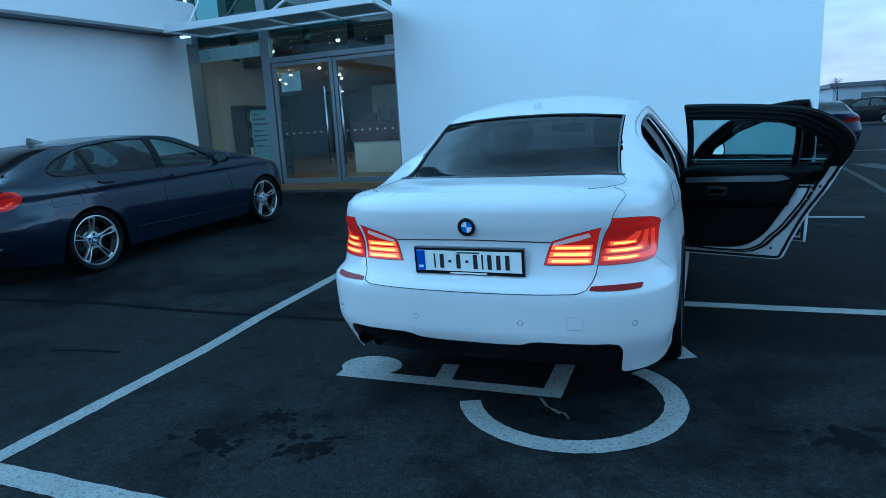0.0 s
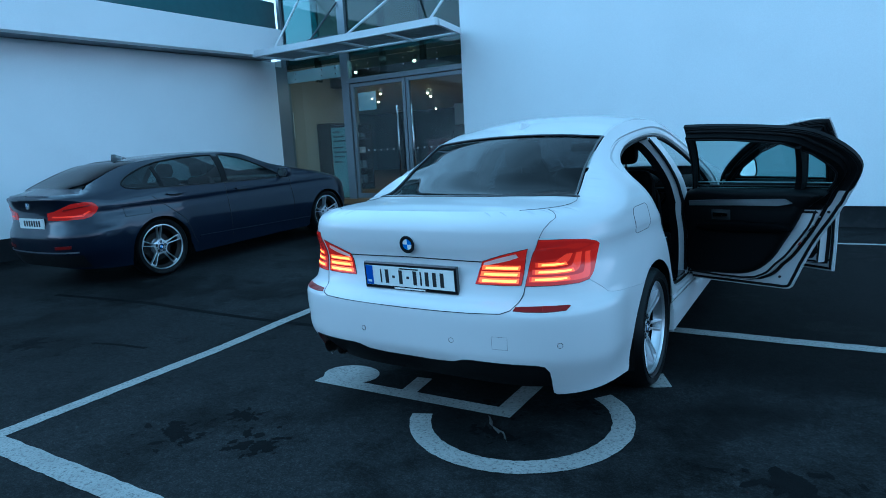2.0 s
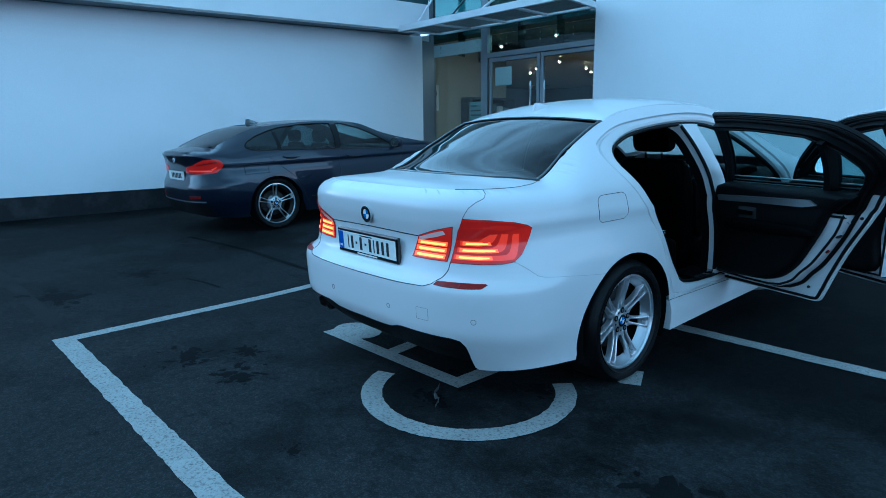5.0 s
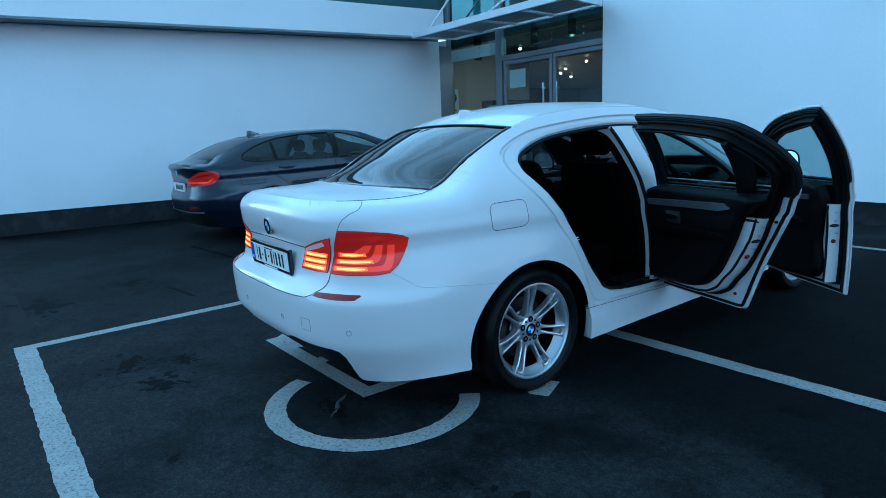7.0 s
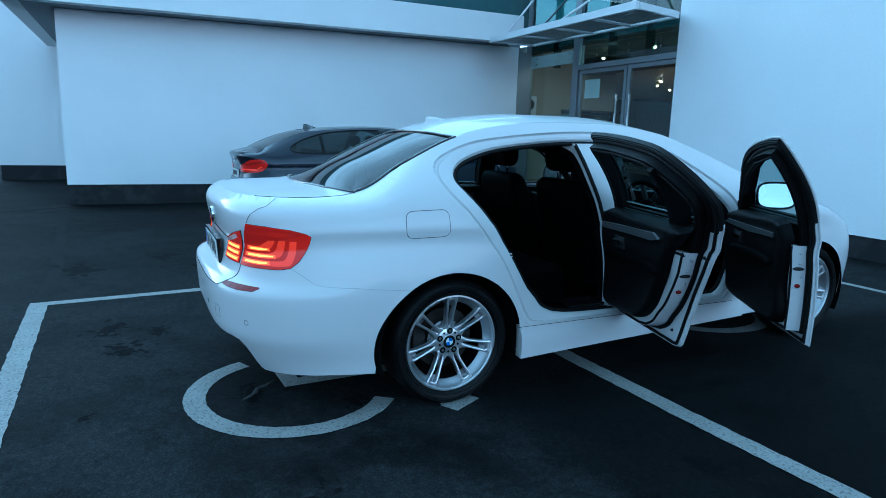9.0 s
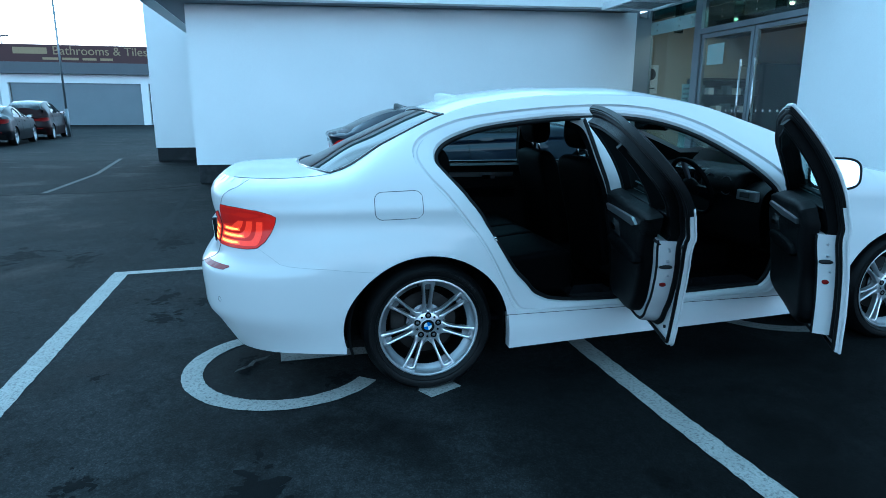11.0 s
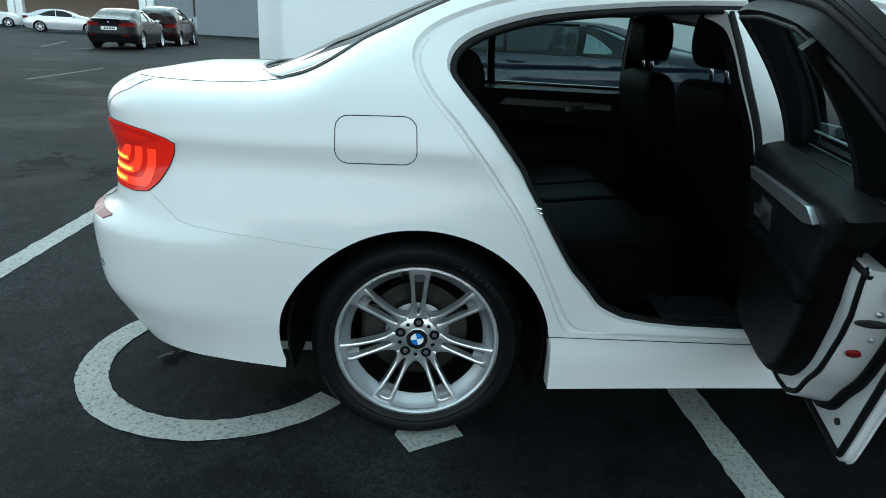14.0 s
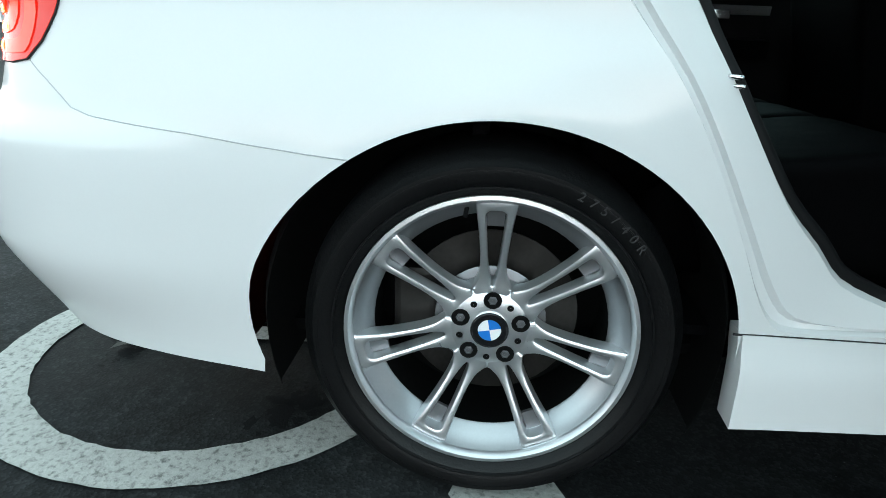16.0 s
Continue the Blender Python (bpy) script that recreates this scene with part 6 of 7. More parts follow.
def door(name, car, outline, window, inner, trim_poly, hx, hy, deg, label, strip, pull, speaker):
    """A car door drawn closed on the body's skin, then swung open."""
    W = M["paint_white"]
    d = empty(name, label)
    d.parent = car
    thick("door_skin", side, clip(outline, 1.03, False), W, d, -0.024, 0.0, 0.035)
    thick("window_frame", side, clip(outline, 1.0305, True), M["black_plastic"], d, -0.024, -0.003, 0.035, holes=[clip(window, 1.0405, True)])
    cord("frame_edge", [side(*q, -0.006) for q in fine(outline if name == "front_door" else clip(outline, 1.06, False), 0.03)], 0.0075 if name == "front_door" else 0.0042, W, d, closed=True, seg=6)
    # white inner frame, stepped inwards, seen on the open edge
    thick("door_frame", side, clip(inner, 0.90, False), W, d, -0.108, -0.0245, 0.035)
    up = [(u, z) for u, z in outline]
    cord("outer_seal", [side(*q, -0.027) for q in inset(fine(outline, 0.03), 0.015)], 0.009, M["rubber"], d, closed=True, seg=6)
    cord("edge_seal", [side(*q, -0.029) for q in inset(fine(inner, 0.03), -0.004)], 0.0135, M["rubber"], d, closed=True, seg=8)
    cord("door_seal", [side(*q, -0.109) for q in inset(fine(clip(inner, 0.90, False), 0.03), 0.010)], 0.007, M["rubber"], d, closed=True, seg=8)
    # black window surround inside, glass, and the padded trim below the sill
    belt = 1.03
    cx, cz = sum(p[0] for p in window) / len(window), sum(p[1] for p in window) / len(window)
    grow = [(cx + (u - cx) * 1.10, cz + (z - cz) * 1.16) for u, z in window]
    thick("frame_flange", side, clip([(u * 0.99 + 0.01 * cx, z - 0.004) for u, z in outline], 1.02, True), M["rubber"], d, -0.031, -0.0246, 0.035, holes=[window])
    thick("window_surround", side, clip(inner, 0.90, True), M["trim_soft"], d, -0.078, -0.0245, 0.035, holes=[window])
    cord("window_seal", [side(*q, 0.001) for q in fine(window, 0.03)], 0.008, M["rubber"], d, closed=True)
    cord("window_inner_seal", [side(*q, -0.078) for q in fine(window, 0.03)], 0.007, M["rubber"], d, closed=True)
    bigger = [(cx + (u - cx) * 1.02, cz + (z - cz) * 1.04) for u, z in window]
    skin("window_glass", lambda u, z: side(u, z, -0.03), bigger, M["tint_glass"], d, step=0.06)
    rounded("trim_panel", side, spline(trim_poly, True, 4), M["trim_soft"], d, -0.10, -0.168, 0.032, 0.03)
    thick("decor_strip", side, strip, M["silver_trim"], d, -0.180, -0.160, 0.03, label="brushed silver trim strip")
    (a, b, z) = pull
    arm = [(a, z - 0.02), (b, z - 0.035), (b + 0.02, z + 0.03), (a, z + 0.04)]
    rounded("armrest", side, spline(arm, True, 6), M["leather"], d, -0.16, -0.198, 0.022, 0.02)
    hu, hz = speaker
    thick("handle_recess", side, [(hu - 0.06, hz - 0.022), (hu + 0.06, hz - 0.022), (hu + 0.06, hz + 0.022), (hu - 0.06, hz + 0.022)], M["gap"], d, -0.1705, -0.166, 0.03)
    thick("door_handle", side, [(hu - 0.05, hz - 0.004), (hu + 0.045, hz - 0.007), (hu + 0.045, hz + 0.006), (hu - 0.05, hz + 0.004)], M["chrome"], d, -0.188, -0.1715, 0.03, label="chrome inside handle")
    hinge(d, hx, hy, deg)
    return d


def clip(poly, z0, above):
    """The part of a polygon above or below a height."""
    out = []
    for a, b in zip(poly, poly[1:] + poly[:1]):
        ina, inb = (a[1] >= z0) == above, (b[1] >= z0) == above
        if ina:
            out.append(a)
        if ina != inb:
            t = (z0 - a[1]) / (b[1] - a[1])
            out.append((a[0] + (b[0] - a[0]) * t, z0))
    return out


def latch(d, edge, z0):
    """Lock, buffer and plugs on the rear shut face of a door, along its edge line."""
    at = lambda z: float(np.interp(z, [q[1] for q in edge], [q[0] for q in edge]))

    def stud(name, z, dep, wide, tall, mat, label=""):
        u = at(z)
        lean = math.atan2(at(z + 0.03) - at(z - 0.03), 0.06)
        loop = [(wide * math.cos(a), tall * math.sin(a)) for a in [2 * math.pi * k / 16 for k in range(16)]]
        out = Vector((0, -math.cos(lean), math.sin(lean)))
        up = Vector((0, math.sin(lean), math.cos(lean)))
        c = side(u, z, dep)
        rows = [[c + Vector((x, 0, 0)) * k + up * y * k + out * o for x, y in loop] for k, o in ((1.0, -0.01), (1.0, 0.004), (0.8, 0.0055), (0.01, 0.0055))]
        return loft(name, rows, mat, d, closed=True, label=label)

    stud("lock", z0, -0.078, 0.028, 0.010, M["gap"], "dark door lock")
    stud("lock_plate", z0 + 0.028, -0.07, 0.007, 0.006, M["silver_trim"])
    stud("bolt", z0 - 0.05, -0.062, 0.005, 0.005, M["silver_trim"])
    stud("bolt", z0 + 0.075, -0.068, 0.005, 0.005, M["silver_trim"])
    stud("plug", z0 - 0.10, -0.078, 0.014, 0.011, M["lamp_red_dull"], "red round reflector")
    for z, dz in ((0.885, 0.0), (0.455, 0.0)):
        u = at(z) - 0.022
        c = side(u, z, -0.026)
        bm = bmesh.new()
        tube(bm, c + Vector((0.004, 0, 0)), c + Vector((-0.006, 0, 0)), 0.008, 12)
        part("grommet", bm, M["gap"], d)


REAR_OUT = [(u + 0.004, z) for u, z in spline([(0.58, 0.380), (0.492, 0.385), (0.458, 0.440), (0.415, 0.545), (0.350, 0.680), (0.285, 0.790), (0.222, 0.887), (0.165, 1.000), (0.118, 1.082), (0.085, 1.165), (0.098, 1.227), (0.148, 1.290), (0.24, 1.354), (0.36, 1.392), (0.628, 1.422), (0.89, 1.440)], False, 3)] + [(1.04, 1.443), (1.07, 1.2), (1.108, 1.0), (1.14, 0.7), (1.155, 0.38), (1.0, 0.378), (0.7, 0.379)]
REAR_IN = [(u + 0.005, z) for u, z in spline([(0.66, 0.44), (0.585, 0.48), (0.535, 0.54), (0.47, 0.61), (0.397, 0.72), (0.339, 0.82), (0.282, 0.930), (0.225, 1.040), (0.175, 1.115), (0.155, 1.160), (0.165, 1.212), (0.21, 1.262), (0.30, 1.320), (0.396, 1.361), (0.64, 1.390), (0.87, 1.407)], False, 3)] + [(1.025, 1.408), (1.085, 1.0), (1.11, 0.7), (1.12, 0.435), (0.9, 0.425), (0.74, 0.427)]
FRONT_OUT = [(1.18, 0.38), (1.16, 0.7), (1.125, 1.0), (1.088, 1.2), (1.058, 1.442)] + spline([(1.15, 1.442), (1.40, 1.410), (1.64, 1.333), (1.90, 1.186), (2.035, 1.081), (2.095, 0.992), (2.12, 0.86), (2.115, 0.70), (2.095, 0.56), (2.055, 0.46), (2.0, 0.397)], False, 3) + [(1.6, 0.38)]
FRONT_IN = [(1.225, 0.44), (1.205, 0.7), (1.165, 1.0), (1.13, 1.2), (1.10, 1.409)] + spline([(1.18, 1.408), (1.385, 1.374), (1.61, 1.298), (1.855, 1.155), (1.985, 1.037), (2.04, 0.957), (2.062, 0.85), (2.058, 0.70), (2.035, 0.58), (1.995, 0.48), (1.95, 0.435)], False, 3) + [(1.6, 0.425)]


def saloon_doors(car):
    trim_r = [(0.70, 0.475), (0.58, 0.56), (0.49, 0.70), (0.415, 0.84), (0.335, 0.96), (0.26, 1.045), (0.7, 1.045), (1.085, 1.03), (1.10, 0.7), (1.105, 0.47), (0.9, 0.455)]
    strip_r = [(0.42, 0.985), (0.46, 1.006), (0.9, 0.992), (1.06, 0.984), (1.06, 0.955), (0.9, 0.958), (0.5, 0.968)]
    rd = door("rear_door", car, REAR_OUT, WINDOW_REAR, REAR_IN, trim_r, 0.852, 1.13, 73, "open white rear door with black trim", strip_r, (0.48, 0.95, 0.80), (0.85, 0.87))
    thick("quarter_bar", side, [(0.40, 1.03), (0.34, 1.335), (0.37, 1.34), (0.435, 1.03)], M["trim_soft"], rd, -0.104, -0.002, 0.05)
    latch(rd, [(0.57, 0.49), (0.534, 0.54), (0.47, 0.61), (0.40, 0.72), (0.342, 0.82), (0.285, 0.90)], 0.79)
    trim_f = [(1.265, 0.47), (1.245, 0.7), (1.21, 1.035), (1.6, 1.045), (1.93, 1.03), (2.0, 0.95), (2.035, 0.85), (2.03, 0.70), (2.0, 0.58), (1.95, 0.47), (1.6, 0.455)]
    strip_f = [(1.27, 0.965), (1.26, 0.99), (1.9, 0.985), (1.96, 0.96), (1.6, 0.955)]
    fd = door("front_door", car, FRONT_OUT, WINDOW_FRONT, FRONT_IN, trim_f, 0.87, 2.14, 58.5, "open white front door with black trim", strip_f, (1.35, 1.8, 0.80), (1.75, 0.87))
    latch(fd, [(1.225, 0.44), (1.205, 0.7), (1.165, 1.0)], 0.79)
    # door mirror
    mir = empty("door_mirror", "white door mirror with black foot")
    mir.parent = fd
    c = side(1.95, 1.07) + Vector((0.17, 0.03, 0.02))
    mir.matrix_local = Matrix.Translation(c) @ pose(0, 0, 0, -9, 0, 6)
    bm = bmesh.new()
    bmesh.ops.create_uvsphere(bm, u_segments=24, v_segments=16, radius=1.0)
    for v in bm.verts:
        x, y, z = v.co
        sx, sz = math.copysign(abs(x) ** 0.6, x), math.copysign(abs(z) ** 0.6, z)
        v.co = Vector((sx * 0.125, max(y, -0.25) * 0.095, sz * 0.082 * (1 - 0.12 * sx)))
    part("housing", bm, M["paint_white"], mir, smooth=True)
    ringp = [Vector((0.122 * math.copysign(abs(math.cos(a)) ** 0.6, math.cos(a)), -0.024, 0.080 * math.copysign(abs(math.sin(a)) ** 0.6, math.sin(a)))) for a in [2 * math.pi * k / 40 for k in range(40)]]
    cord("mirror_rim", ringp, 0.007, M["black_plastic"], mir, closed=True)
    link_mesh("mirror_glass", [Vector((p.x * 0.97, -0.0255, p.z * 0.97)) for p in ringp], [tuple(range(40))], M["mirror"], mir, "mirror glass")
    bm = bmesh.new()
    add_box(bm, (-0.22, -0.02, -0.075), (-0.07, 0.035, -0.03), 0.012)
    part("foot", bm, M["black_plastic"], mir)
    # the window frames lean in towards the roof
    for d in (rd, fd):
        for o in d.children:
            if o.type == "MESH":
                for v in o.data.vertices:
                    v.co.x -= (0.045 if v.co.z > 0.75 else 0.07) * (v.co.z - 0.75)
            else:
                o.location.x -= 0.03
    # left doors are shut: handles, glass and gaps on the far side
    for nm, win in (("rear_side_window", WINDOW_REAR), ("front_side_window", WINDOW_LEFT)):
        skin(nm, lambda u, z: side(u, z, -0.004), win, M["tint_glass"], car, step=0.06, mirror=True)
        o = cord("window_frame", [side(*q, 0.0) for q in fine(win, 0.03)], 0.010, M["gloss_black"], car, closed=True)
        for v in o.data.vertices:
            v.co.x = -v.co.x
    for line in (REAR_OUT, FRONT_OUT):
        o = strip_line("panel_gap", side, line, car, 0.0025, closed=True)
        for v in o.data.vertices:
            v.co.x = -v.co.x
    for u in (0.42, 1.33):
        thick("door_handle", side, [(u, 0.925), (u + 0.2, 0.915), (u + 0.2, 0.94), (u, 0.95)], M["paint_white"], car, 0.004, 0.03, 0.05, mirror=True)
    mm = empty("door_mirror", "white door mirror with black foot")
    mm.parent = car
    mm.matrix_local = Matrix.Translation((-0.93, 1.92, 1.085))
    for o in mir.children:
        k = o.copy()
        k.data = o.data.copy()
        for v in k.data.vertices:
            v.co.x = -v.co.x
        k.data.flip_normals()
        scene.collection.objects.link(k)
        k.parent = mm


def pad(name, outline, x0, x1, mat, parent, r=0.035, n=7, channels=0):
    """A padded form: a side profile (y, z) swept across x, thinning to rounded ends."""
    cy, cz = sum(p[0] for p in outline) / len(outline), sum(p[1] for p in outline) / len(outline)
    rows = []
    w = x1 - x0
    xs = [(0.0, 0.0), (0.0, 0.5), (0.25, 0.85), (0.6, 0.97), (1.0, 1.0)]
    left = [(x0 + r * a, 1 - (1 - b) * 0.35) for a, b in xs]
    right = [(x1 - r * a, 1 - (1 - b) * 0.35) for a, b in xs[::-1]]
    mid = [(x0 + r + (w - 2 * r) * i / 4, 1.0) for i in range(1, 4)]
    seq = left + mid + right
    for x, k in seq:
        rows.append([Vector((x, cy + (p[0] - cy) * k, cz + (p[1] - cz) * k)) for p in outline])
    rows.insert(0, [Vector((x0 + 0.002, cy, cz))] * len(outline))
    rows.append([Vector((x1 - 0.002, cy, cz))] * len(outline))
    return loft(name, rows, mat, parent, closed=True)


def saloon_cabin(car):
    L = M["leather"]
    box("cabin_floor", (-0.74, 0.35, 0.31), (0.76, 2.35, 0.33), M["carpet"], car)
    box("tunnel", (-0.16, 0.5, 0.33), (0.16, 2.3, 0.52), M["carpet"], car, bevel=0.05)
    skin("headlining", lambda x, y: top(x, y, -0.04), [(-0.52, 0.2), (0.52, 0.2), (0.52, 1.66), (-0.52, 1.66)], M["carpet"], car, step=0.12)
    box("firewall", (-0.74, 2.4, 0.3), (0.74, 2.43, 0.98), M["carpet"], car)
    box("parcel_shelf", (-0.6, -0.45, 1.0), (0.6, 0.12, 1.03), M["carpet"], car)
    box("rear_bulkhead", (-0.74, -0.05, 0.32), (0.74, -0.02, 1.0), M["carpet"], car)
    for sgn in (1, -1):
        skin("pillar_lining", lambda u, z: S.p(u, z, -0.035), [(0.02, 0.55), (0.36, 0.55), (0.02, 1.0), (-0.2, 1.02), (-0.3, 1.1), (0.0, 1.22), (0.02, 1.1)] if sgn < 0 else [(-0.3, 1.05), (0.0, 1.1), (-0.03, 1.2), (-0.15, 1.2)], M["trim_soft"], car, step=0.08, mirror=sgn < 0)
    skin("pillar_lining", lambda u, z: S.p(u, z, -0.03), [(1.62, 1.30), (1.85, 1.155), (1.985, 1.03), (2.2, 0.95), (2.6, 0.96), (2.6, 1.11), (2.44, 1.105), (2.2, 1.195), (2.0, 1.265), (1.8, 1.325), (1.66, 1.42), (1.4, 1.45), (1.4, 1.38)], M["trim_soft"], car, step=0.06, mirror=True)
    thick("pillar_trim", side, [(1.06, 0.42), (1.06, 1.02), (1.005, 1.40), (1.15, 1.405), (1.195, 1.02), (1.21, 0.42)], M["trim_soft"], car, -0.075, -0.03, 0.05, mirror=True)
    # sill plates
    for a, b in ((0.80, 1.04), (1.26, 1.96)):
        sp = thick("sill_plate", side, [(a, 0.424), (b, 0.424), (b + 0.005, 0.446), (a - 0.03, 0.446)], M["gloss_black"], car, -0.19, -0.05, 0.06, label="black sill plate")
    # far-side door trims
    for win, poly in ((WINDOW_REAR, [(0.58, 0.5), (0.46, 0.62), (0.2, 1.03), (1.06, 1.03), (1.08, 0.46)]), (WINDOW_FRONT, [(1.19, 0.46), (1.18, 1.03), (1.98, 1.02), (2.05, 0.8), (2.0, 0.5)])):
        t = thick("far_door_trim", side, poly, M["trim_soft"], car, -0.12, -0.06, 0.06, mirror=True)
        u0, u1 = poly[2][0] + 0.2 if win is WINDOW_REAR else 1.25, max(p[0] for p in poly) - 0.08
        thick("decor_strip", side, [(u0, 0.955), (u1, 0.948), (u1, 0.978), (u0 + 0.03, 0.985)], M["silver_trim"], t, -0.132, -0.1205, 0.05, label="brushed silver trim strip", mirror=True)
        thick("armrest", side, [(u0, 0.80), (u1, 0.78), (u1, 0.85), (u0, 0.86)], L, t, -0.18, -0.1205, 0.06, mirror=True)
        thick("door_handle", side, [(u1 - 0.25, 0.90), (u1 - 0.15, 0.90), (u1 - 0.15, 0.91), (u1 - 0.25, 0.91)], M["chrome"], t, -0.14, -0.125, 0.05, label="chrome inside handle", mirror=True)
    thick("quarter_bar", side, [(0.335, 1.035), (0.30, 1.30), (0.335, 1.305), (0.372, 1.035)], M["trim_soft"], car, -0.06, 0.002, 0.05, mirror=True)
    # rear bench
    bench = empty("rear_bench", "black leather rear bench seat")
    bench.parent = car
    cush = [(0.30, 0.40), (0.28, 0.55), (0.33, 0.62), (0.55, 0.635), (0.78, 0.66), (0.86, 0.63), (0.87, 0.52), (0.85, 0.40)]
    back = [(0.40, 0.60), (0.33, 0.75), (0.20, 1.0), (0.13, 1.06), (0.06, 1.05), (0.04, 0.98), (0.12, 0.75), (0.2, 0.55)]
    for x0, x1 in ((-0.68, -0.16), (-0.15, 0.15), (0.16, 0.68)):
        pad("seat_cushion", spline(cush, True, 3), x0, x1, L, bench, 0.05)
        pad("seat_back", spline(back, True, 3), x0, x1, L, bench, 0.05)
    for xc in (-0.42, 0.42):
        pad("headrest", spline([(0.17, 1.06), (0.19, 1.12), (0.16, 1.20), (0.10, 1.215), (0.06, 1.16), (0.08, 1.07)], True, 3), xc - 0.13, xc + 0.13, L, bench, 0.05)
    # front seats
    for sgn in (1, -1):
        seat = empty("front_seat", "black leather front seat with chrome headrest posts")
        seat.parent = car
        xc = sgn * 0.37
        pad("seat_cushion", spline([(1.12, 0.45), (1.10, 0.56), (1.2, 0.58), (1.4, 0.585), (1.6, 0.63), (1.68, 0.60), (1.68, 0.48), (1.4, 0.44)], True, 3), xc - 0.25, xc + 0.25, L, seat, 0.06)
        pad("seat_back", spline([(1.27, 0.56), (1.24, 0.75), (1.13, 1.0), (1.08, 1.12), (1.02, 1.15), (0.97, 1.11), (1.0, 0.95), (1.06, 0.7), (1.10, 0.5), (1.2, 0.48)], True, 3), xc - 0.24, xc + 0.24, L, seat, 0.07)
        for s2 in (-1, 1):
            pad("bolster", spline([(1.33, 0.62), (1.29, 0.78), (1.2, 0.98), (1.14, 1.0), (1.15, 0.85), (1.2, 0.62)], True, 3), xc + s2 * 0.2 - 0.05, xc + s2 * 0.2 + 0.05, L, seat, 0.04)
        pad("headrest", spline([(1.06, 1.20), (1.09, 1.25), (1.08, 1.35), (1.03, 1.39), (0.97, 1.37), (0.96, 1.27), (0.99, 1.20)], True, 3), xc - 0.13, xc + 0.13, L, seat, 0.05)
        for s2 in (-1, 1):
            bm = bmesh.new()
            tube(bm, (xc + s2 * 0.06, 1.04, 1.12), (xc + s2 * 0.06, 1.02, 1.24), 0.0075, 10)
            part("headrest_post", bm, M["chrome"], seat, "chrome headrest post", smooth=True)
    # dashboard, binnacle, console, wheel
    dash = empty("dashboard", "black dashboard with silver trim and instruments")
    dash.parent = car
    prof = spline([(2.40, 0.55), (2.05, 0.60), (1.98, 0.72), (1.97, 0.86), (2.0, 0.95), (2.12, 1.0), (2.40, 1.03), (2.60, 1.02)], False, 4)
    rows = [[Vector((x, y + 0.05 * abs(x) ** 2, z)) for y, z in prof] for x in [-0.74 + 0.074 * i for i in range(21)]]
    loft("dash_top", rows, M["trim_soft"], dash)
    box("decor_strip", (-0.72, 1.962, 0.895), (-0.12, 1.992, 0.945), M["silver_trim"], dash, "brushed silver trim strip", bevel=0.003)
    box("decor_strip", (0.565, 1.962, 0.895), (0.73, 1.992, 0.955), M["silver_trim"], dash, "brushed silver trim strip", bevel=0.006)
    box("screen_hood", (-0.12, 1.97, 0.94), (0.14, 2.1, 1.045), M["gloss_black"], dash, bevel=0.012)
    pad("binnacle", spline([(1.99, 0.90), (1.97, 1.02), (2.05, 1.06), (2.25, 1.05), (2.3, 0.95)], True, 3), 0.2, 0.56, M["trim_soft"], dash, 0.05)
    for xc in (0.30, 0.46):
        lathe("gauge", [(0.0, 0.058), (0.012, 0.06), (0.012, 0.056), (0.002, 0.054), (0.002, 0.001)], M["gap"], dash, 28, pose(xc, 1.978, 0.965, 0, 0, -90))
        lathe("gauge_ring", [(0.011, 0.058), (0.014, 0.058), (0.014, 0.055), (0.011, 0.055)], M["silver_trim"], dash, 28, pose(xc, 1.978, 0.965, 0, 0, -90))
    box("light_switch", (0.60, 1.955, 0.912), (0.68, 1.962, 0.942), M["gap"], dash, "black light switch", bevel=0.003)
    for x in (-0.09, 0.0, 0.09):
        box("vent", (x - 0.04, 1.956, 0.86), (x + 0.04, 1.975, 0.91), M["gap"], dash, bevel=0.004)
    box("radio_panel", (-0.1, 1.955, 0.73), (0.1, 1.972, 0.82), M["gloss_black"], dash, bevel=0.004)
    box("radio_trim", (-0.1, 1.952, 0.823), (0.1, 1.97, 0.834), M["silver_trim"], dash)
    box("console", (-0.13, 1.2, 0.5), (0.13, 2.0, 0.68), M["trim_soft"], dash, bevel=0.03)
    sw = empty("steering_wheel", "black leather steering wheel with silver lower spoke")
    sw.parent = car
    sw.matrix_local = pose(0.35, 1.80, 0.95, -66, 0, 0)
    cord("wheel_rim", [Vector((0.185 * math.cos(2 * math.pi * k / 48), 0.185 * math.sin(2 * math.pi * k / 48), 0)) for k in range(48)], 0.0155, L, sw, closed=True, seg=10)
    bm = bmesh.new()
    bmesh.ops.create_uvsphere(bm, u_segments=20, v_segments=10, radius=0.075, matrix=Matrix.Diagonal((1, 0.85, 0.4, 1)))
    part("hub_pad", bm, M["trim_soft"], sw, smooth=True)
    for a in (0, 180, 270):
        bm = bmesh.new()
        add_box(bm, (0.05, -0.018, -0.012), (0.18, 0.018, 0.008), 0.006, pose(0, 0, 0, 0, 0, a))
        part("wheel_spoke", bm, M["silver_trim"] if a == 270 else M["trim_soft"], sw)
    bm = bmesh.new()
    tube(bm, (0.35, 1.82, 0.94), (0.35, 2.15, 0.79), 0.035, 12)
    part("steering_column", bm, M["trim_soft"], dash)
    # rear-view mirror
    rm = empty("rear_view_mirror", "black interior rear-view mirror")
    rm.parent = car
    bm = bmesh.new()
    add_box(bm, (-0.145, -0.018, -0.036), (0.145, 0.018, 0.036), 0.016, pose(-0.10, 1.76, 1.32, 8, 0, 14))
    tube(bm, (-0.09, 1.775, 1.335), (-0.04, 1.83, 1.43), 0.014, 8)
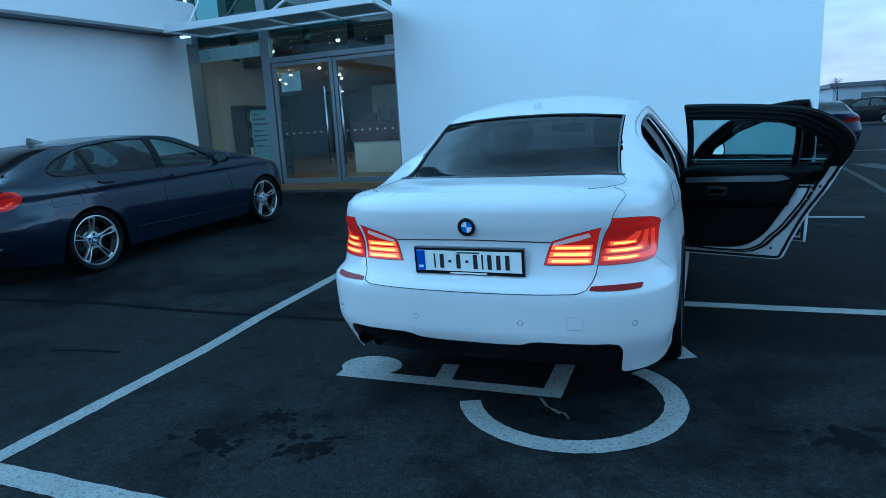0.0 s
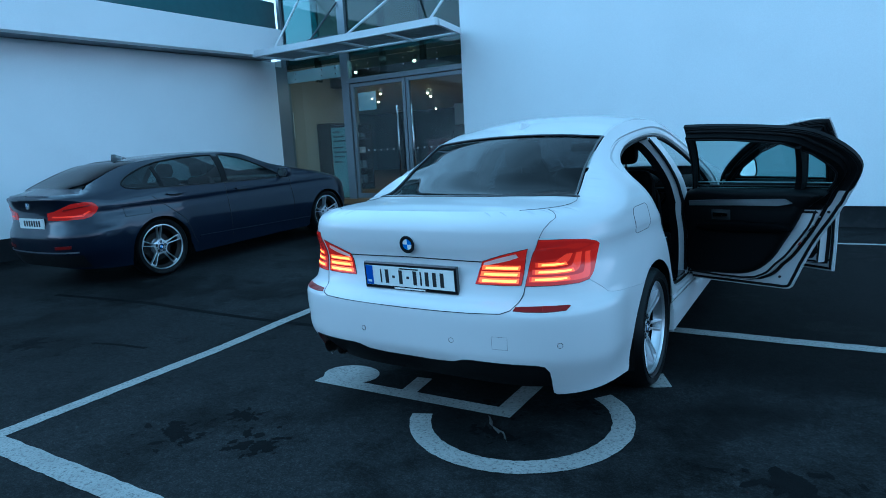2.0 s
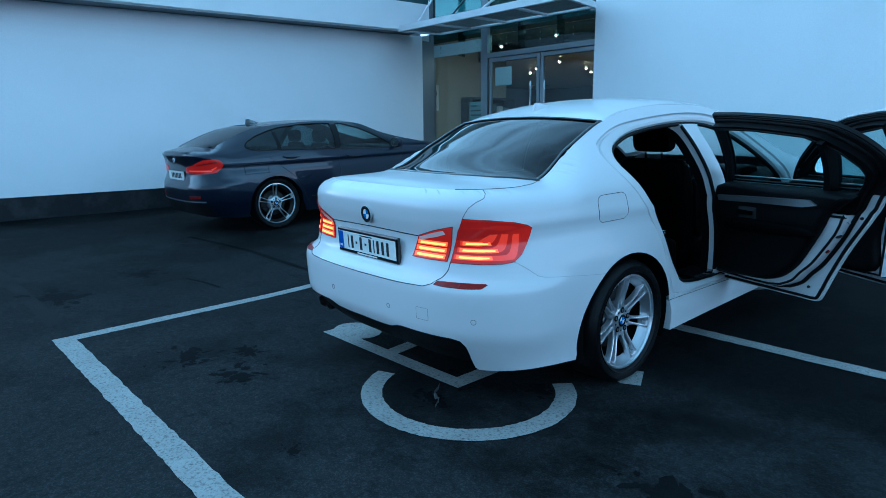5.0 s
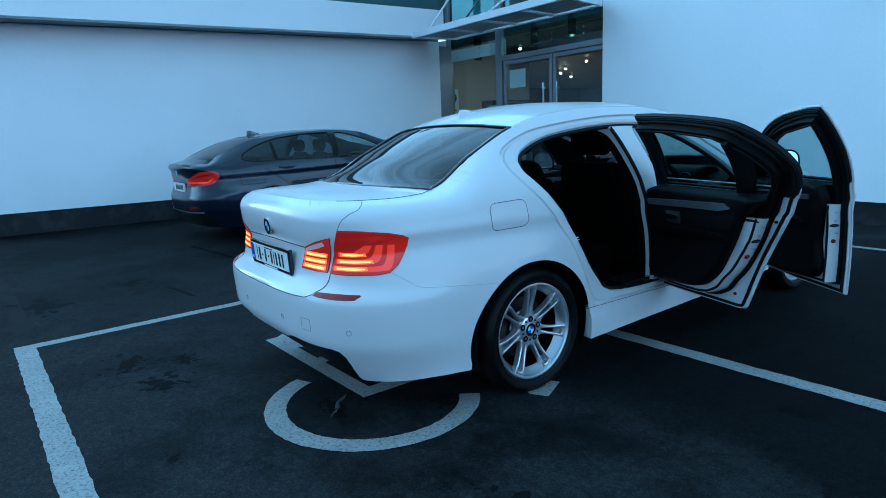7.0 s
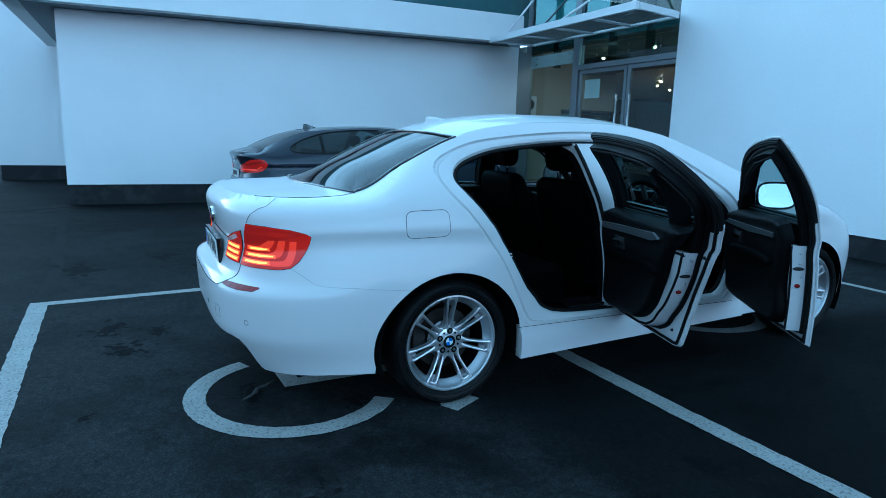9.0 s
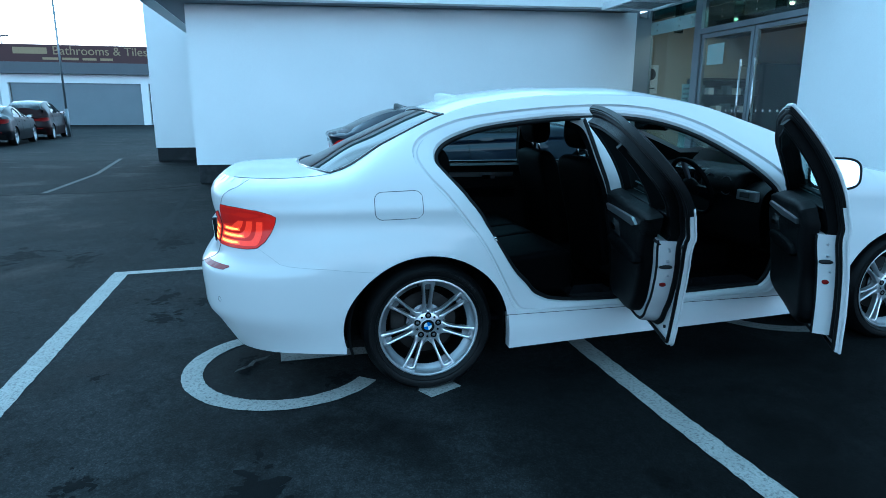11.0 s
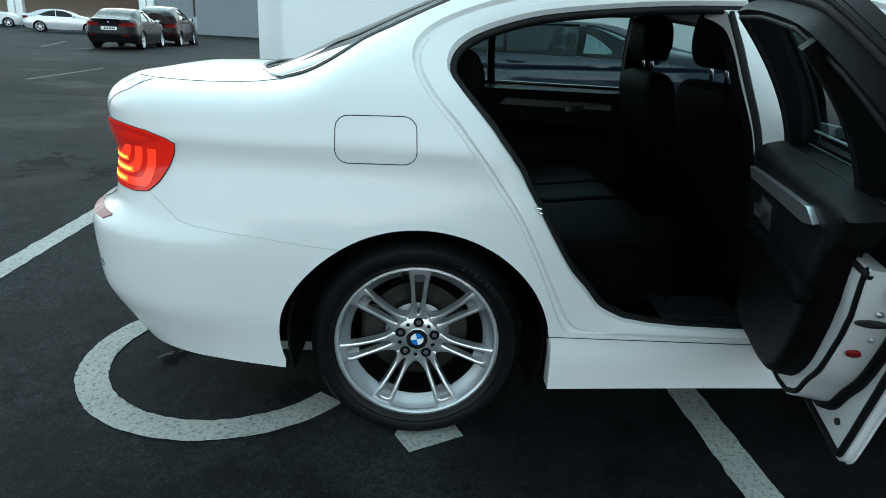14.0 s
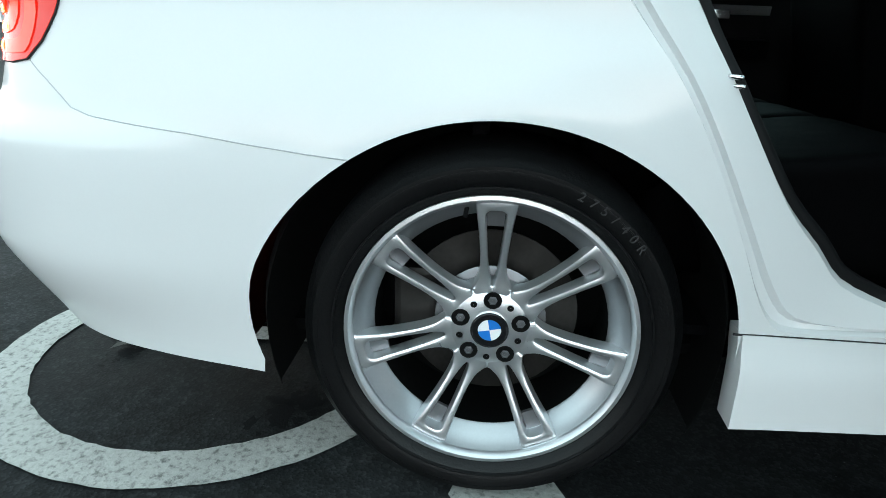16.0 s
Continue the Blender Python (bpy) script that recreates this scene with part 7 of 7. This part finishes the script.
    part("housing", bm, M["gloss_black"], rm)


white_saloon()


# ---- other cars: closed, built on the same kind of skin ----
def family(length_back, wheelbase, length_front, half, roof, deck, belt, fast, square=0.0):
    """A skin for another car: overhangs, wheelbase, half width, roof, deck and belt heights; fast: y where the rear glass starts down."""
    k = roof / 1.5
    wb = wheelbase
    back = -length_back
    return Shell(
        yc=back + 0.85, yr=back, yf=wb + 0.05, yn=wb + length_front, half=half, power=3.6,
        width=[(0.16, half - 0.03), (0.3, half - 0.02), (0.55, half), (0.75, half - 0.006), (belt - 0.12, half - 0.02), (belt - 0.08, half - 0.012), (belt, half - 0.03), (belt + 0.1, half - 0.05)],
        tail=[(0.16, back + 0.14), (0.4, back + 0.02), (0.58, back), (0.68, back + 0.03), (0.77, back + 0.055), (0.87, back + 0.05), (deck - 0.09, back + 0.028), (deck - 0.035, back + 0.004), (deck - 0.01, back + 0.015), (deck + 0.02, back + 0.06)],
        nose=[(0.2, wb + length_front - 0.1), (0.45, wb + length_front), (0.7, wb + length_front - 0.03), (0.9, wb + length_front - 0.2)],
        rail=([(back - 1.2, half - 0.16), (back + 0.2, half - 0.17), (fast - 0.7, half - 0.24), (fast, 0.56), (0.9 * wb / 2.8, 0.55), (1.5 * wb / 2.8, 0.55), (2.05 * wb / 2.8, 0.59), (2.6 * wb / 2.8, 0.69), (wb + 1.4, 0.6)],
              [(back - 1.2, deck), (back + 0.2, deck), (fast - 0.7, deck + 0.06 + 0.3 * square), (fast, roof - 0.075), (0.9 * wb / 2.8, roof - 0.025), (1.45 * wb / 2.8, roof - 0.06), (2.0 * wb / 2.8, roof - 0.24), (2.6 * wb / 2.8, belt + 0.06), (wb + 0.5, belt - 0.06), (wb + 1.4, 0.8)]),
        crown=[(back, deck), (fast - 0.75, deck + 0.06 + 0.3 * square), (fast, roof - 0.045), (0.8 * wb / 2.8, roof), (1.3 * wb / 2.8, roof - 0.01), (1.75 * wb / 2.8, roof - 0.10), (2.55 * wb / 2.8, belt + 0.11), (wb + 0.5, belt - 0.0), (wb + length_front, 0.78)],
        shoulder=[(back, deck - 0.09), (fast - 0.6, belt - 0.03), (0.5, belt), (2.2, belt - 0.01), (wb + 0.2, belt - 0.1), (wb + 1, 0.68)],
        round_to=fast - 0.85, arches=[(0.0, 0.33, 0.375), (wb, 0.33, 0.375)])


def closed_car(name, label, sh, paint, m, wb, roof, deck, belt, fast, half, back, step=0.05, plate_at=0.62, lamp=None, spokes=5, near=False, group="", square=0.0, windows=None, grips=None):
    car = empty(name, label, "car", group, m)
    sd = lambda u, z, o=0.0: sh.p(u, min(z, sh.rail_at(u)[1]), o)
    P = M[paint]
    R = 0.336 if near else 0.328
    arch = lambda y: [(y + 0.375 * math.cos(radians(a)), 0.33 + 0.365 * math.sin(radians(a))) for a in range(0, 181, 8)]
    kb = wb / 2.81
    yw0 = fast - 0.16
    w_rear = spline([(yw0 + 0.12, belt + 0.035), (yw0 - 0.02, belt + 0.085), (yw0 + 0.14, belt + 0.16), (fast + 0.36, roof - 0.135)], False, 4) + [(0.93 * kb, roof - 0.085), (0.95 * kb, belt + 0.03)]
    w_front = [(1.02 * kb, belt + 0.03), (1.0 * kb, roof - 0.085)] + spline([(1.35 * kb, roof - 0.10), (1.62 * kb, roof - 0.17), (1.95 * kb, belt + 0.13), (2.1 * kb, belt + 0.03)], False, 3)
    if windows:
        w_rear, w_front = ([(u, min(z, sh.rail_at(u)[1] - 0.018)) for u, z in w] for w in windows)
    rail = [(u, sh.rail_at(u)[1]) for u in np.linspace(sh.u0, sh.u1, 90)]
    body_poly = rail + [(sh.u1, 0.22)] + [(wb + 0.42, 0.2)] + arch(wb) + [(wb - 0.42, 0.2), (0.42, 0.19)] + arch(0.0) + [(-0.42, 0.2), (sh.u0, 0.27)]
    skin("body", sd, body_poly, P, car, holes=[w_rear, w_front], step=step, both=True)
    edge = sh.edge()
    row = lambda a, b: [(r[1], r[0]) for r in edge if a < r[0] < b]
    y_gl = fast - 0.72
    x_gl = min(edge, key=lambda r: abs(r[0] - y_gl - 0.05))[1]
    base = [(x_gl - 0.006, y_gl + 0.045), (0.35, y_gl - 0.02), (0.0, y_gl - 0.05)]
    hd = [(fast and 0.54, fast + 0.02), (0.3, fast - 0.02), (0.0, fast - 0.03)]
    wst = [(0.5, 1.42 * kb), (0.25, 1.46 * kb), (0.0, 1.47 * kb)]
    wsl = [(0.58, 2.52 * kb), (0.3, 2.57 * kb), (0.0, 2.58 * kb)]

    def sheet(nm, half_line, mat, lift=0.0, st=step, lab=""):
        clean = [q for i, q in enumerate(half_line) if i == 0 or math.hypot(q[0] - half_line[i - 1][0], q[1] - half_line[i - 1][1]) > 0.006]
        return skin(nm, lambda x, y: sh.top(x, y, lift), clean + [(-x, y) for x, y in clean[::-1] if x > 0.004], mat, car, step=st, label=lab)

    sheet("boot_lid", row(-9, y_gl + 0.05) + base, P)
    sheet("rear_window", base[::-1] + [(x - 0.01, y) for x, y in row(y_gl + 0.05, fast + 0.02)] + hd, M["privacy"] if near else M["coupe_glass"], -0.003)
    sheet("roof", hd[::-1] + row(fast + 0.02, 1.42 * kb) + wst, P)
    sheet("windscreen", wst[::-1] + row(1.42 * kb, 2.52 * kb) + wsl, M["car_glass"], -0.003)
    sheet("bonnet", wsl[::-1] + row(2.52 * kb, 9), P)
    for mir in (False, True):
        for w in (w_rear, w_front):
            skin("side_window", lambda u, z: sd(u, z, -0.004), w, M["coupe_glass"] if w is w_rear or not near else M["tint_glass"], car, step=step * 2, mirror=mir)
            o = cord("window_trim", [sd(*q, 0.0) for q in fine(w, 0.05)], 0.009, M["rubber"], car, closed=True, seg=5)
            if mir:
                for v in o.data.vertices:
                    v.co.x = -v.co.x
        lo = lamp or [(-0.55, deck - 0.10), (-0.7, deck - 0.08), (-1.05, deck - 0.1), (-1.3, deck - 0.15), (-1.28, deck - 0.22), (-0.9, deck - 0.25), (-0.62, deck - 0.2)]
        sc = sh.yc + 0.15
        lo = [(u + sc, z) for u, z in lo]
        l = thick("rear_lamp", sd, lo, M["lamp_red_mid"] if near else M["lamp_red_dull"], car, -0.02, 0.006, 0.05, label="red rear lamp", mirror=mir)
        thick("reflector", sd, [(sh.u0 + 0.42, 0.462), (sh.u0 + 0.64, 0.472), (sh.u0 + 0.645, 0.505), (sh.u0 + 0.42, 0.495)], M["lamp_red_dull"], car, -0.01, 0.004, 0.05, label="red bumper reflector", mirror=mir)
        for u, hz in grips or ((0.5 * kb, belt - 0.09), (1.32 * kb, belt - 0.09)):
            # near-black plate on the skin; its colour is the shade behind the grip
            thick("handle_recess", sd, spline([(u + 0.03, hz - 0.03), (u + 0.12, hz - 0.036), (u + 0.19, hz - 0.028), (u + 0.19, hz + 0.016), (u + 0.12, hz + 0.02), (u + 0.03, hz + 0.016)], True, 2), M["gap"], car, -0.004, 0.0015, 0.05, mirror=mir)
            thick("door_handle", sd, spline([(u, hz - 0.01), (u + 0.1, hz - 0.018), (u + 0.22, hz - 0.015), (u + 0.22, hz + 0.01), (u + 0.1, hz + 0.012), (u, hz + 0.01)], True, 2), P, car, 0.003, 0.032, 0.05, mirror=mir)
        if windows:
            # black pillar cover between the doors and the bar of the quarter light
            thick("pillar_cover", sd, [(0.962, 0.984), (1.03, 1.315), (1.125, 1.315), (1.012, 0.984)], M["rubber"], car, -0.012, 0.004, 0.05, mirror=mir)
            thick("quarter_bar", sd, [(0.10, 1.024), (0.12, 1.255), (0.155, 1.262), (0.145, 1.024)], M["rubber"], car, -0.012, 0.002, 0.05, mirror=mir)
            thick("belt_moulding", sd, [(-0.30, 1.045), (-0.155, 1.018), (0.083, 1.010), (0.97, 0.974), (1.86, 0.953), (1.86, 0.967), (0.97, 0.988), (0.083, 1.024), (-0.15, 1.032), (-0.29, 1.06)], M["gloss_black"], car, -0.006, 0.005, 0.05, mirror=mir)
            thick("side_crease", sd, [(0.5, 0.36), (2.42, 0.32), (2.42, 0.335), (1.4, 0.36), (0.5, 0.385)], P, car, -0.004, 0.012, 0.05, mirror=mir)
        for line in ([(fast - 0.06, belt - 0.02), (0.33, 0.62), (0.43, 0.36), (0.47, 0.3)], [(0.97 * kb, belt + 0.02), (0.99 * kb, 0.6), (1.0 * kb, 0.3)], [(2.08 * kb, belt), (2.12 * kb, 0.6), (2.1 * kb, 0.32)]):
            o = strip_line("panel_gap", sd, line, car, 0.0035)
            if mir:
                for v in o.data.vertices:
                    v.co.x = -v.co.x
        mr = empty("door_mirror")
        mr.parent = car
        sx = -1 if mir else 1
        q = sd(1.93 * kb, belt + 0.03)
        mr.matrix_local = Matrix.Translation((sx * (q.x + 0.1), q.y, q.z + 0.04))
        bm = bmesh.new()
        bmesh.ops.create_uvsphere(bm, u_segments=16, v_segments=10, radius=1.0)
        for v in bm.verts:
            x, y, z = v.co
            v.co = Vector((math.copysign(abs(x) ** 0.65, x) * 0.11, max(y, -0.3) * 0.08, math.copysign(abs(z) ** 0.65, z) * 0.072))
        part("housing", bm, P, mr, smooth=True)
        box("foot", (-0.13 * sx - 0.02, -0.02, -0.075), (-0.07 * sx + 0.02, 0.03, -0.03), M["black_plastic"], mr, bevel=0.008)
        bm = bmesh.new()
        bmesh.ops.create_circle(bm, cap_ends=True, segments=20, radius=0.068, matrix=Matrix.Translation((0, -0.026, 0)) @ Matrix.Diagonal((1.4, 1, 0.9, 1)) @ pose(0, 0, 0, 90, 0, 0))
        part("mirror_glass", bm, M["mirror"], mr)
        for y in (0.0, wb):
            wheel("road_wheel", R, 0.262 if near else 0.238, 0.24, spokes, car, pose(sx * (half - 0.135), y, R, 0, 0, 180 if mir else 0), near, False, slim=spokes > 5 or near)
            rows = [[Vector((sx * x, y + r * math.cos(radians(a)), 0.33 + r * math.sin(radians(a)))) for a in range(-25, 206, 11)] for x, r in ((half - 0.02, 0.37), (half - 0.3, 0.40))]
            rows.append([Vector((sx * (half - 0.3), y, 0.33))] * len(rows[0]))
            loft("wheel_housing", rows, M["dark_well_shade"], car)
        if near:
            # the lamp is off; this bar's glow is added as a highlight
            thick("lamp_bar", sd, [(-1.22, 0.80), (-0.84, 0.80), (-0.755, 0.85), (-0.772, 0.86), (-0.85, 0.818), (-1.22, 0.816)], M["led_soft"], l, 0.0065, 0.0085, 0.03, label="red lamp bar with added glow", mirror=mir)
            thick("lamp_upper_bar", sd, [(-1.05, 0.868), (-0.80, 0.90), (-0.735, 0.905), (-0.745, 0.918), (-0.80, 0.914), (-1.05, 0.882)], M["lamp_red_dull"], l, 0.0065, 0.0085, 0.03, mirror=mir)
    # dark lower bumper, plate, badge, aerial
    dz = [(sh.u0, 0.40), (sh.u0 + 0.75, 0.40), (sh.u0 + 0.8, 0.26), (sh.u0, 0.26)]
    skin("diffuser", lambda u, z: sd(u, z, 0.006), dz, M["black_plastic"], car, step=0.06, both=True)
    if near:
        skin("bumper_strip", lambda u, z: sd(u, z, 0.010), [(sh.u0, 0.415), (sh.u0 + 0.72, 0.425), (sh.u0 + 0.72, 0.442), (sh.u0, 0.432)], M["silver_trim"], car, step=0.06, both=True, label="thin silver bumper strip")
    yb = sh.p(sh.u0, plate_at).y
    pl = empty("number_plate", "white number plate")
    pl.parent = car
    pl.matrix_local = Matrix.Translation((0, yb - 0.012, plate_at))
    box("plate", (-0.26, -0.008, -0.055), (0.26, 0.006, 0.055), M["plate_white"], pl)
    for i in range(7):
        x = -0.16 + i * 0.053
        box("character_bar", (x, -0.0095, -0.032), (x + 0.034, -0.0083, 0.032), M["gap"], pl)
    roundel("badge", 0.04, Matrix.Translation((0, sh.p(sh.u0, deck - 0.1).y - 0.004, deck - 0.1)) @ pose(0, 0, 0, 0, 0, -90), car, 0.006)
    skin("underbody", lambda x, y: Vector((x, y, 0.24)), [(-half + 0.12, back + 0.25), (half - 0.12, back + 0.25), (half - 0.12, wb + 0.5), (-half + 0.12, wb + 0.5)], M["dark_well_shade"], car, step=0.8)
    if near:
        loft("roof_aerial", [[Vector((-w, fast + 0.24 - t, sh.top(0, fast + 0.24 - t).z - 0.003)), Vector((0, fast + 0.24 - t, sh.top(0, fast + 0.24 - t).z + h)), Vector((w, fast + 0.24 - t, sh.top(0, fast + 0.24 - t).z - 0.003))] for t, h, w in ((0, 0.0, 0.012), (0.07, 0.03, 0.04), (0.14, 0.066, 0.034), (0.19, 0.07, 0.022), (0.205, 0.0, 0.016))], M["gloss_black"], car)
        strip_line("panel_gap", sd, [(-0.28 + sh.yc, belt - 0.09), (0.05 + sh.yc, belt - 0.09), (0.05 + sh.yc, belt - 0.21), (-0.28 + sh.yc, belt - 0.21)], car, 0.0025, closed=True)
    # cabin
    box("cabin_floor", (-half + 0.15, -0.1, 0.3), (half - 0.15, 2.3 * kb, 0.34), M["carpet"], car)
    box("parcel_shelf", (-half + 0.25, y_gl + 0.1, belt - 0.02), (half - 0.25, 0.25, belt), M["carpet"], car)
    box("dashboard", (-half + 0.17, 2.0 * kb, 0.55), (half - 0.17, 2.4 * kb, belt + 0.02), M["trim_soft"], car, bevel=0.05)
    box("bulkhead", (-half + 0.2, 0.1, 0.3), (half - 0.2, 0.14, belt), M["carpet"], car)
    for s2 in (1, -1):
        seat = empty("front_seat", "dark leather front seat")
        seat.parent = car
        xc = s2 * 0.36
        pad("seat_back", spline([(1.2 * kb, 0.5), (1.18 * kb, 0.75), (1.05 * kb, 1.02), (0.98 * kb, 1.05), (0.98 * kb, 0.9), (1.05 * kb, 0.5)], True, 2), xc - 0.23, xc + 0.23, M["leather"], seat, 0.06)
        pad("headrest", spline([(1.03 * kb, 1.08), (1.05 * kb, 1.2), (1.0 * kb, 1.25), (0.94 * kb, 1.22), (0.95 * kb, 1.08)], True, 2), xc - 0.12, xc + 0.12, M["leather"], seat, 0.05)
        pad("rear_seat_back", spline([(0.42, 0.5), (0.36, 0.8), (0.25, 1.02), (0.18, 1.02), (0.24, 0.7), (0.3, 0.5)], True, 2), xc - 0.3, xc + 0.3, M["leather"], car, 0.05)
    return car


GREY = family(0.98, 2.81, 0.80, 0.905, 1.395, 1.04, 0.955, 0.02)
closed_car("grey_coupe", "dark metallic grey five-door coupe parked by the white wall", GREY, "paint_grey", pose(-5.76, 0.83, 0.082, 1.75, 0, 0.6), 2.81, 1.395, 1.04, 0.955, 0.02, 0.905, -0.98, 0.026, 0.74, spokes=5, near=True,
           lamp=[(-1.32, 0.853), (-1.34, 0.772), (-1.04, 0.772), (-0.86, 0.776), (-0.785, 0.792), (-0.72, 0.838), (-0.695, 0.88), (-0.705, 0.918), (-0.735, 0.943), (-0.793, 0.953), (-0.937, 0.944), (-1.07, 0.905), (-1.2, 0.87)],
           windows=(spline([(-0.12, 1.208), (-0.26, 1.146), (-0.322, 1.096), (-0.30, 1.056), (-0.155, 1.028), (0.083, 1.02)], False, 3) + [(0.955, 0.984), (1.03, 1.335), (0.80, 1.34), (0.56, 1.333), (0.231, 1.302), (0.05, 1.262)],
                    [(1.015, 0.982), (1.125, 1.33)] + spline([(1.22, 1.325), (1.375, 1.285), (1.585, 1.205), (1.78, 1.10), (1.93, 1.0)], False, 3) + [(1.88, 0.962)]),
           grips=((0.145, 0.932), (1.12, 0.888)))
FAR = family(1.02, 2.76, 0.78, 0.885, 1.42, 1.03, 0.95, 0.2)
SUV = family(0.85, 2.8, 0.80, 0.91, 1.66, 1.02, 1.08, 0.15, 0.9)
closed_car("black_saloon", "black saloon car parked in the yard", FAR, "paint_black", pose(-23.9, -12.2, 0, 0, 0, 98) @ Matrix.Scale(1.08, 4), 2.76, 1.42, 1.03, 0.95, 0.2, 0.885, -1.02, 0.11, 0.72, group="cars in the yard")
closed_car("brown_estate", "dark brown tall estate car parked in the yard", SUV, "paint_brown", pose(-29.4, -12.75, 0, 0, 0, 98) @ Matrix.Scale(1.08, 4), 2.8, 1.66, 1.02, 1.08, 0.15, 0.91, -0.85, 0.12, 0.72, group="cars in the yard", square=0.9)
closed_car("silver_saloon", "pale silver saloon car in front of the open bay", FAR, "paint_silver", pose(-40.8, -24.8, 0, 0, 0, 22), 2.76, 1.42, 1.03, 0.95, 0.2, 0.885, -1.02, 0.12, 0.72, group="cars in the yard")
closed_car("white_saloon", "white saloon car outside the open bay", FAR, "paint_white", pose(-46.5, -33.5, 0, 0, 0, 24), 2.76, 1.42, 1.03, 0.95, 0.2, 0.885, -1.02, 0.12, 0.72, group="cars in the yard")
closed_car("blue_saloon", "dark blue saloon car parked beyond the wall", FAR, "paint_blue", pose(4.02, 17.3, gz(4, 17.3), 0, 0, 3), 2.76, 1.42, 1.03, 0.95, 0.2, 0.885, -1.02, 0.10, 0.72, group="cars beyond the wall")
closed_car("black_estate", "black tall estate car parked beyond the wall", SUV, "paint_black", pose(11.2, 41.5, gz(8, 30), 0, 0, 62), 2.8, 1.66, 1.02, 1.08, 0.15, 0.91, -0.85, 0.12, 0.72, group="cars beyond the wall", square=0.9)
closed_car("black_saloon", "black saloon car parked beyond the wall", FAR, "paint_black", pose(15.6, 42.5, gz(8, 30), 0, 0, 62), 2.76, 1.42, 1.03, 0.95, 0.2, 0.885, -1.02, 0.12, 0.72, group="cars beyond the wall")


# ---- distance beyond the wall ----
M["bark"] = material("bare_bark", (0.055, 0.045, 0.038), 0.9, vary=0.25)
M["far_clad"] = material("far_shed_cladding", (0.30, 0.33, 0.37), 0.7, vary=0.08, scale=0.2, fine=2)
M["hedge"] = material("winter_hedge", (0.035, 0.035, 0.028), 0.9, vary=0.3, scale=1)


def bare_tree(x, y, h, seed):
    t = empty("bare_tree", "leafless winter tree with fine upright twigs", "tree", "bare trees", pose(x, y, 0))
    rnd = random.Random(seed)
    bm = bmesh.new()
    tube(bm, (0, 0, 0), (0.05, 0, h * 0.45), h * 0.022, 8, h * 0.014)
    part("trunk", bm, M["bark"], t)
    bm = bmesh.new()

    def grow(p, d, l, r, n):
        q = p + d * l
        tube(bm, p, q, r, 5, r * 0.6)
        if n:
            for _ in range(3):
                e = (d + Vector((rnd.uniform(-0.6, 0.6), rnd.uniform(-0.6, 0.6), rnd.uniform(0.0, 0.35)))).normalized()
                grow(p + d * l * rnd.uniform(0.6, 1), e, l * rnd.uniform(0.6, 0.8), r * 0.55, n - 1)

    grow(Vector((0.05, 0, h * 0.3)), Vector((0, 0, 1)), h * 0.2, h * 0.013, 5)
    part("crown", bm, M["bark"], t)


for i, (x, y, h) in enumerate(((10, 68, 4.6), (13.2, 72, 5.2), (16, 66, 4.4), (20, 70, 5.2), (23, 74, 5.6), (33, 75, 5))):
    bare_tree(x, y, h, i)
shed = empty("warehouse", "long low pale warehouse in the distance", "building")
box("wall", (20, 118, 0), (95, 140, 4.2), M["far_clad"], shed)
box("roof", (19.5, 117.5, 4.21), (95.5, 140.5, 4.9), M["cladding"], shed)
for i in range(9):
    box("door", (24 + i * 8, 117.9, 0), (28 + i * 8, 117.99, 3.2), M["cladding"], shed)
bm = bmesh.new()
rnd = random.Random(5)
for i in range(240):
    x = -10 + i * 0.55
    add_box(bm, (x, 84 + rnd.uniform(-1, 1), 0), (x + 0.9, 85.5 + rnd.uniform(0, 1), rnd.uniform(1.2, 2.1)))
tagged(part("hedge", bm, M["hedge"], None), "dark leafless hedge along the far edge", "hedge", kind="stuff")


def leaf_litter(x, y, seed):
    """A flattened strip of torn paper lying on the asphalt."""
    rnd = random.Random(seed)
    rows = []
    for i in range(9):
        t = i / 8
        wv = 0.018 * (0.5 + rnd.random())
        cx, cy = x + 0.17 * (1 - t), y + 0.16 * t + 0.02 * math.sin(t * 7)
        rows.append([Vector((cx - wv, cy + wv, gz(cx, cy) + 0.005 + 0.01 * rnd.random())), Vector((cx, cy, gz(cx, cy) + 0.012 + 0.012 * rnd.random())), Vector((cx + wv, cy - wv, gz(cx, cy) + 0.005 + 0.01 * rnd.random()))])
    o = loft("litter", rows, M["paper"], None)
    return tagged(o, "torn grey strip of litter on the asphalt", "litter")


M["paper"] = material("dirty_paper", (0.07, 0.07, 0.066), 0.8, vary=0.3, scale=40)
leaf_litter(0.27, -0.99, 4)
showroom_furniture()
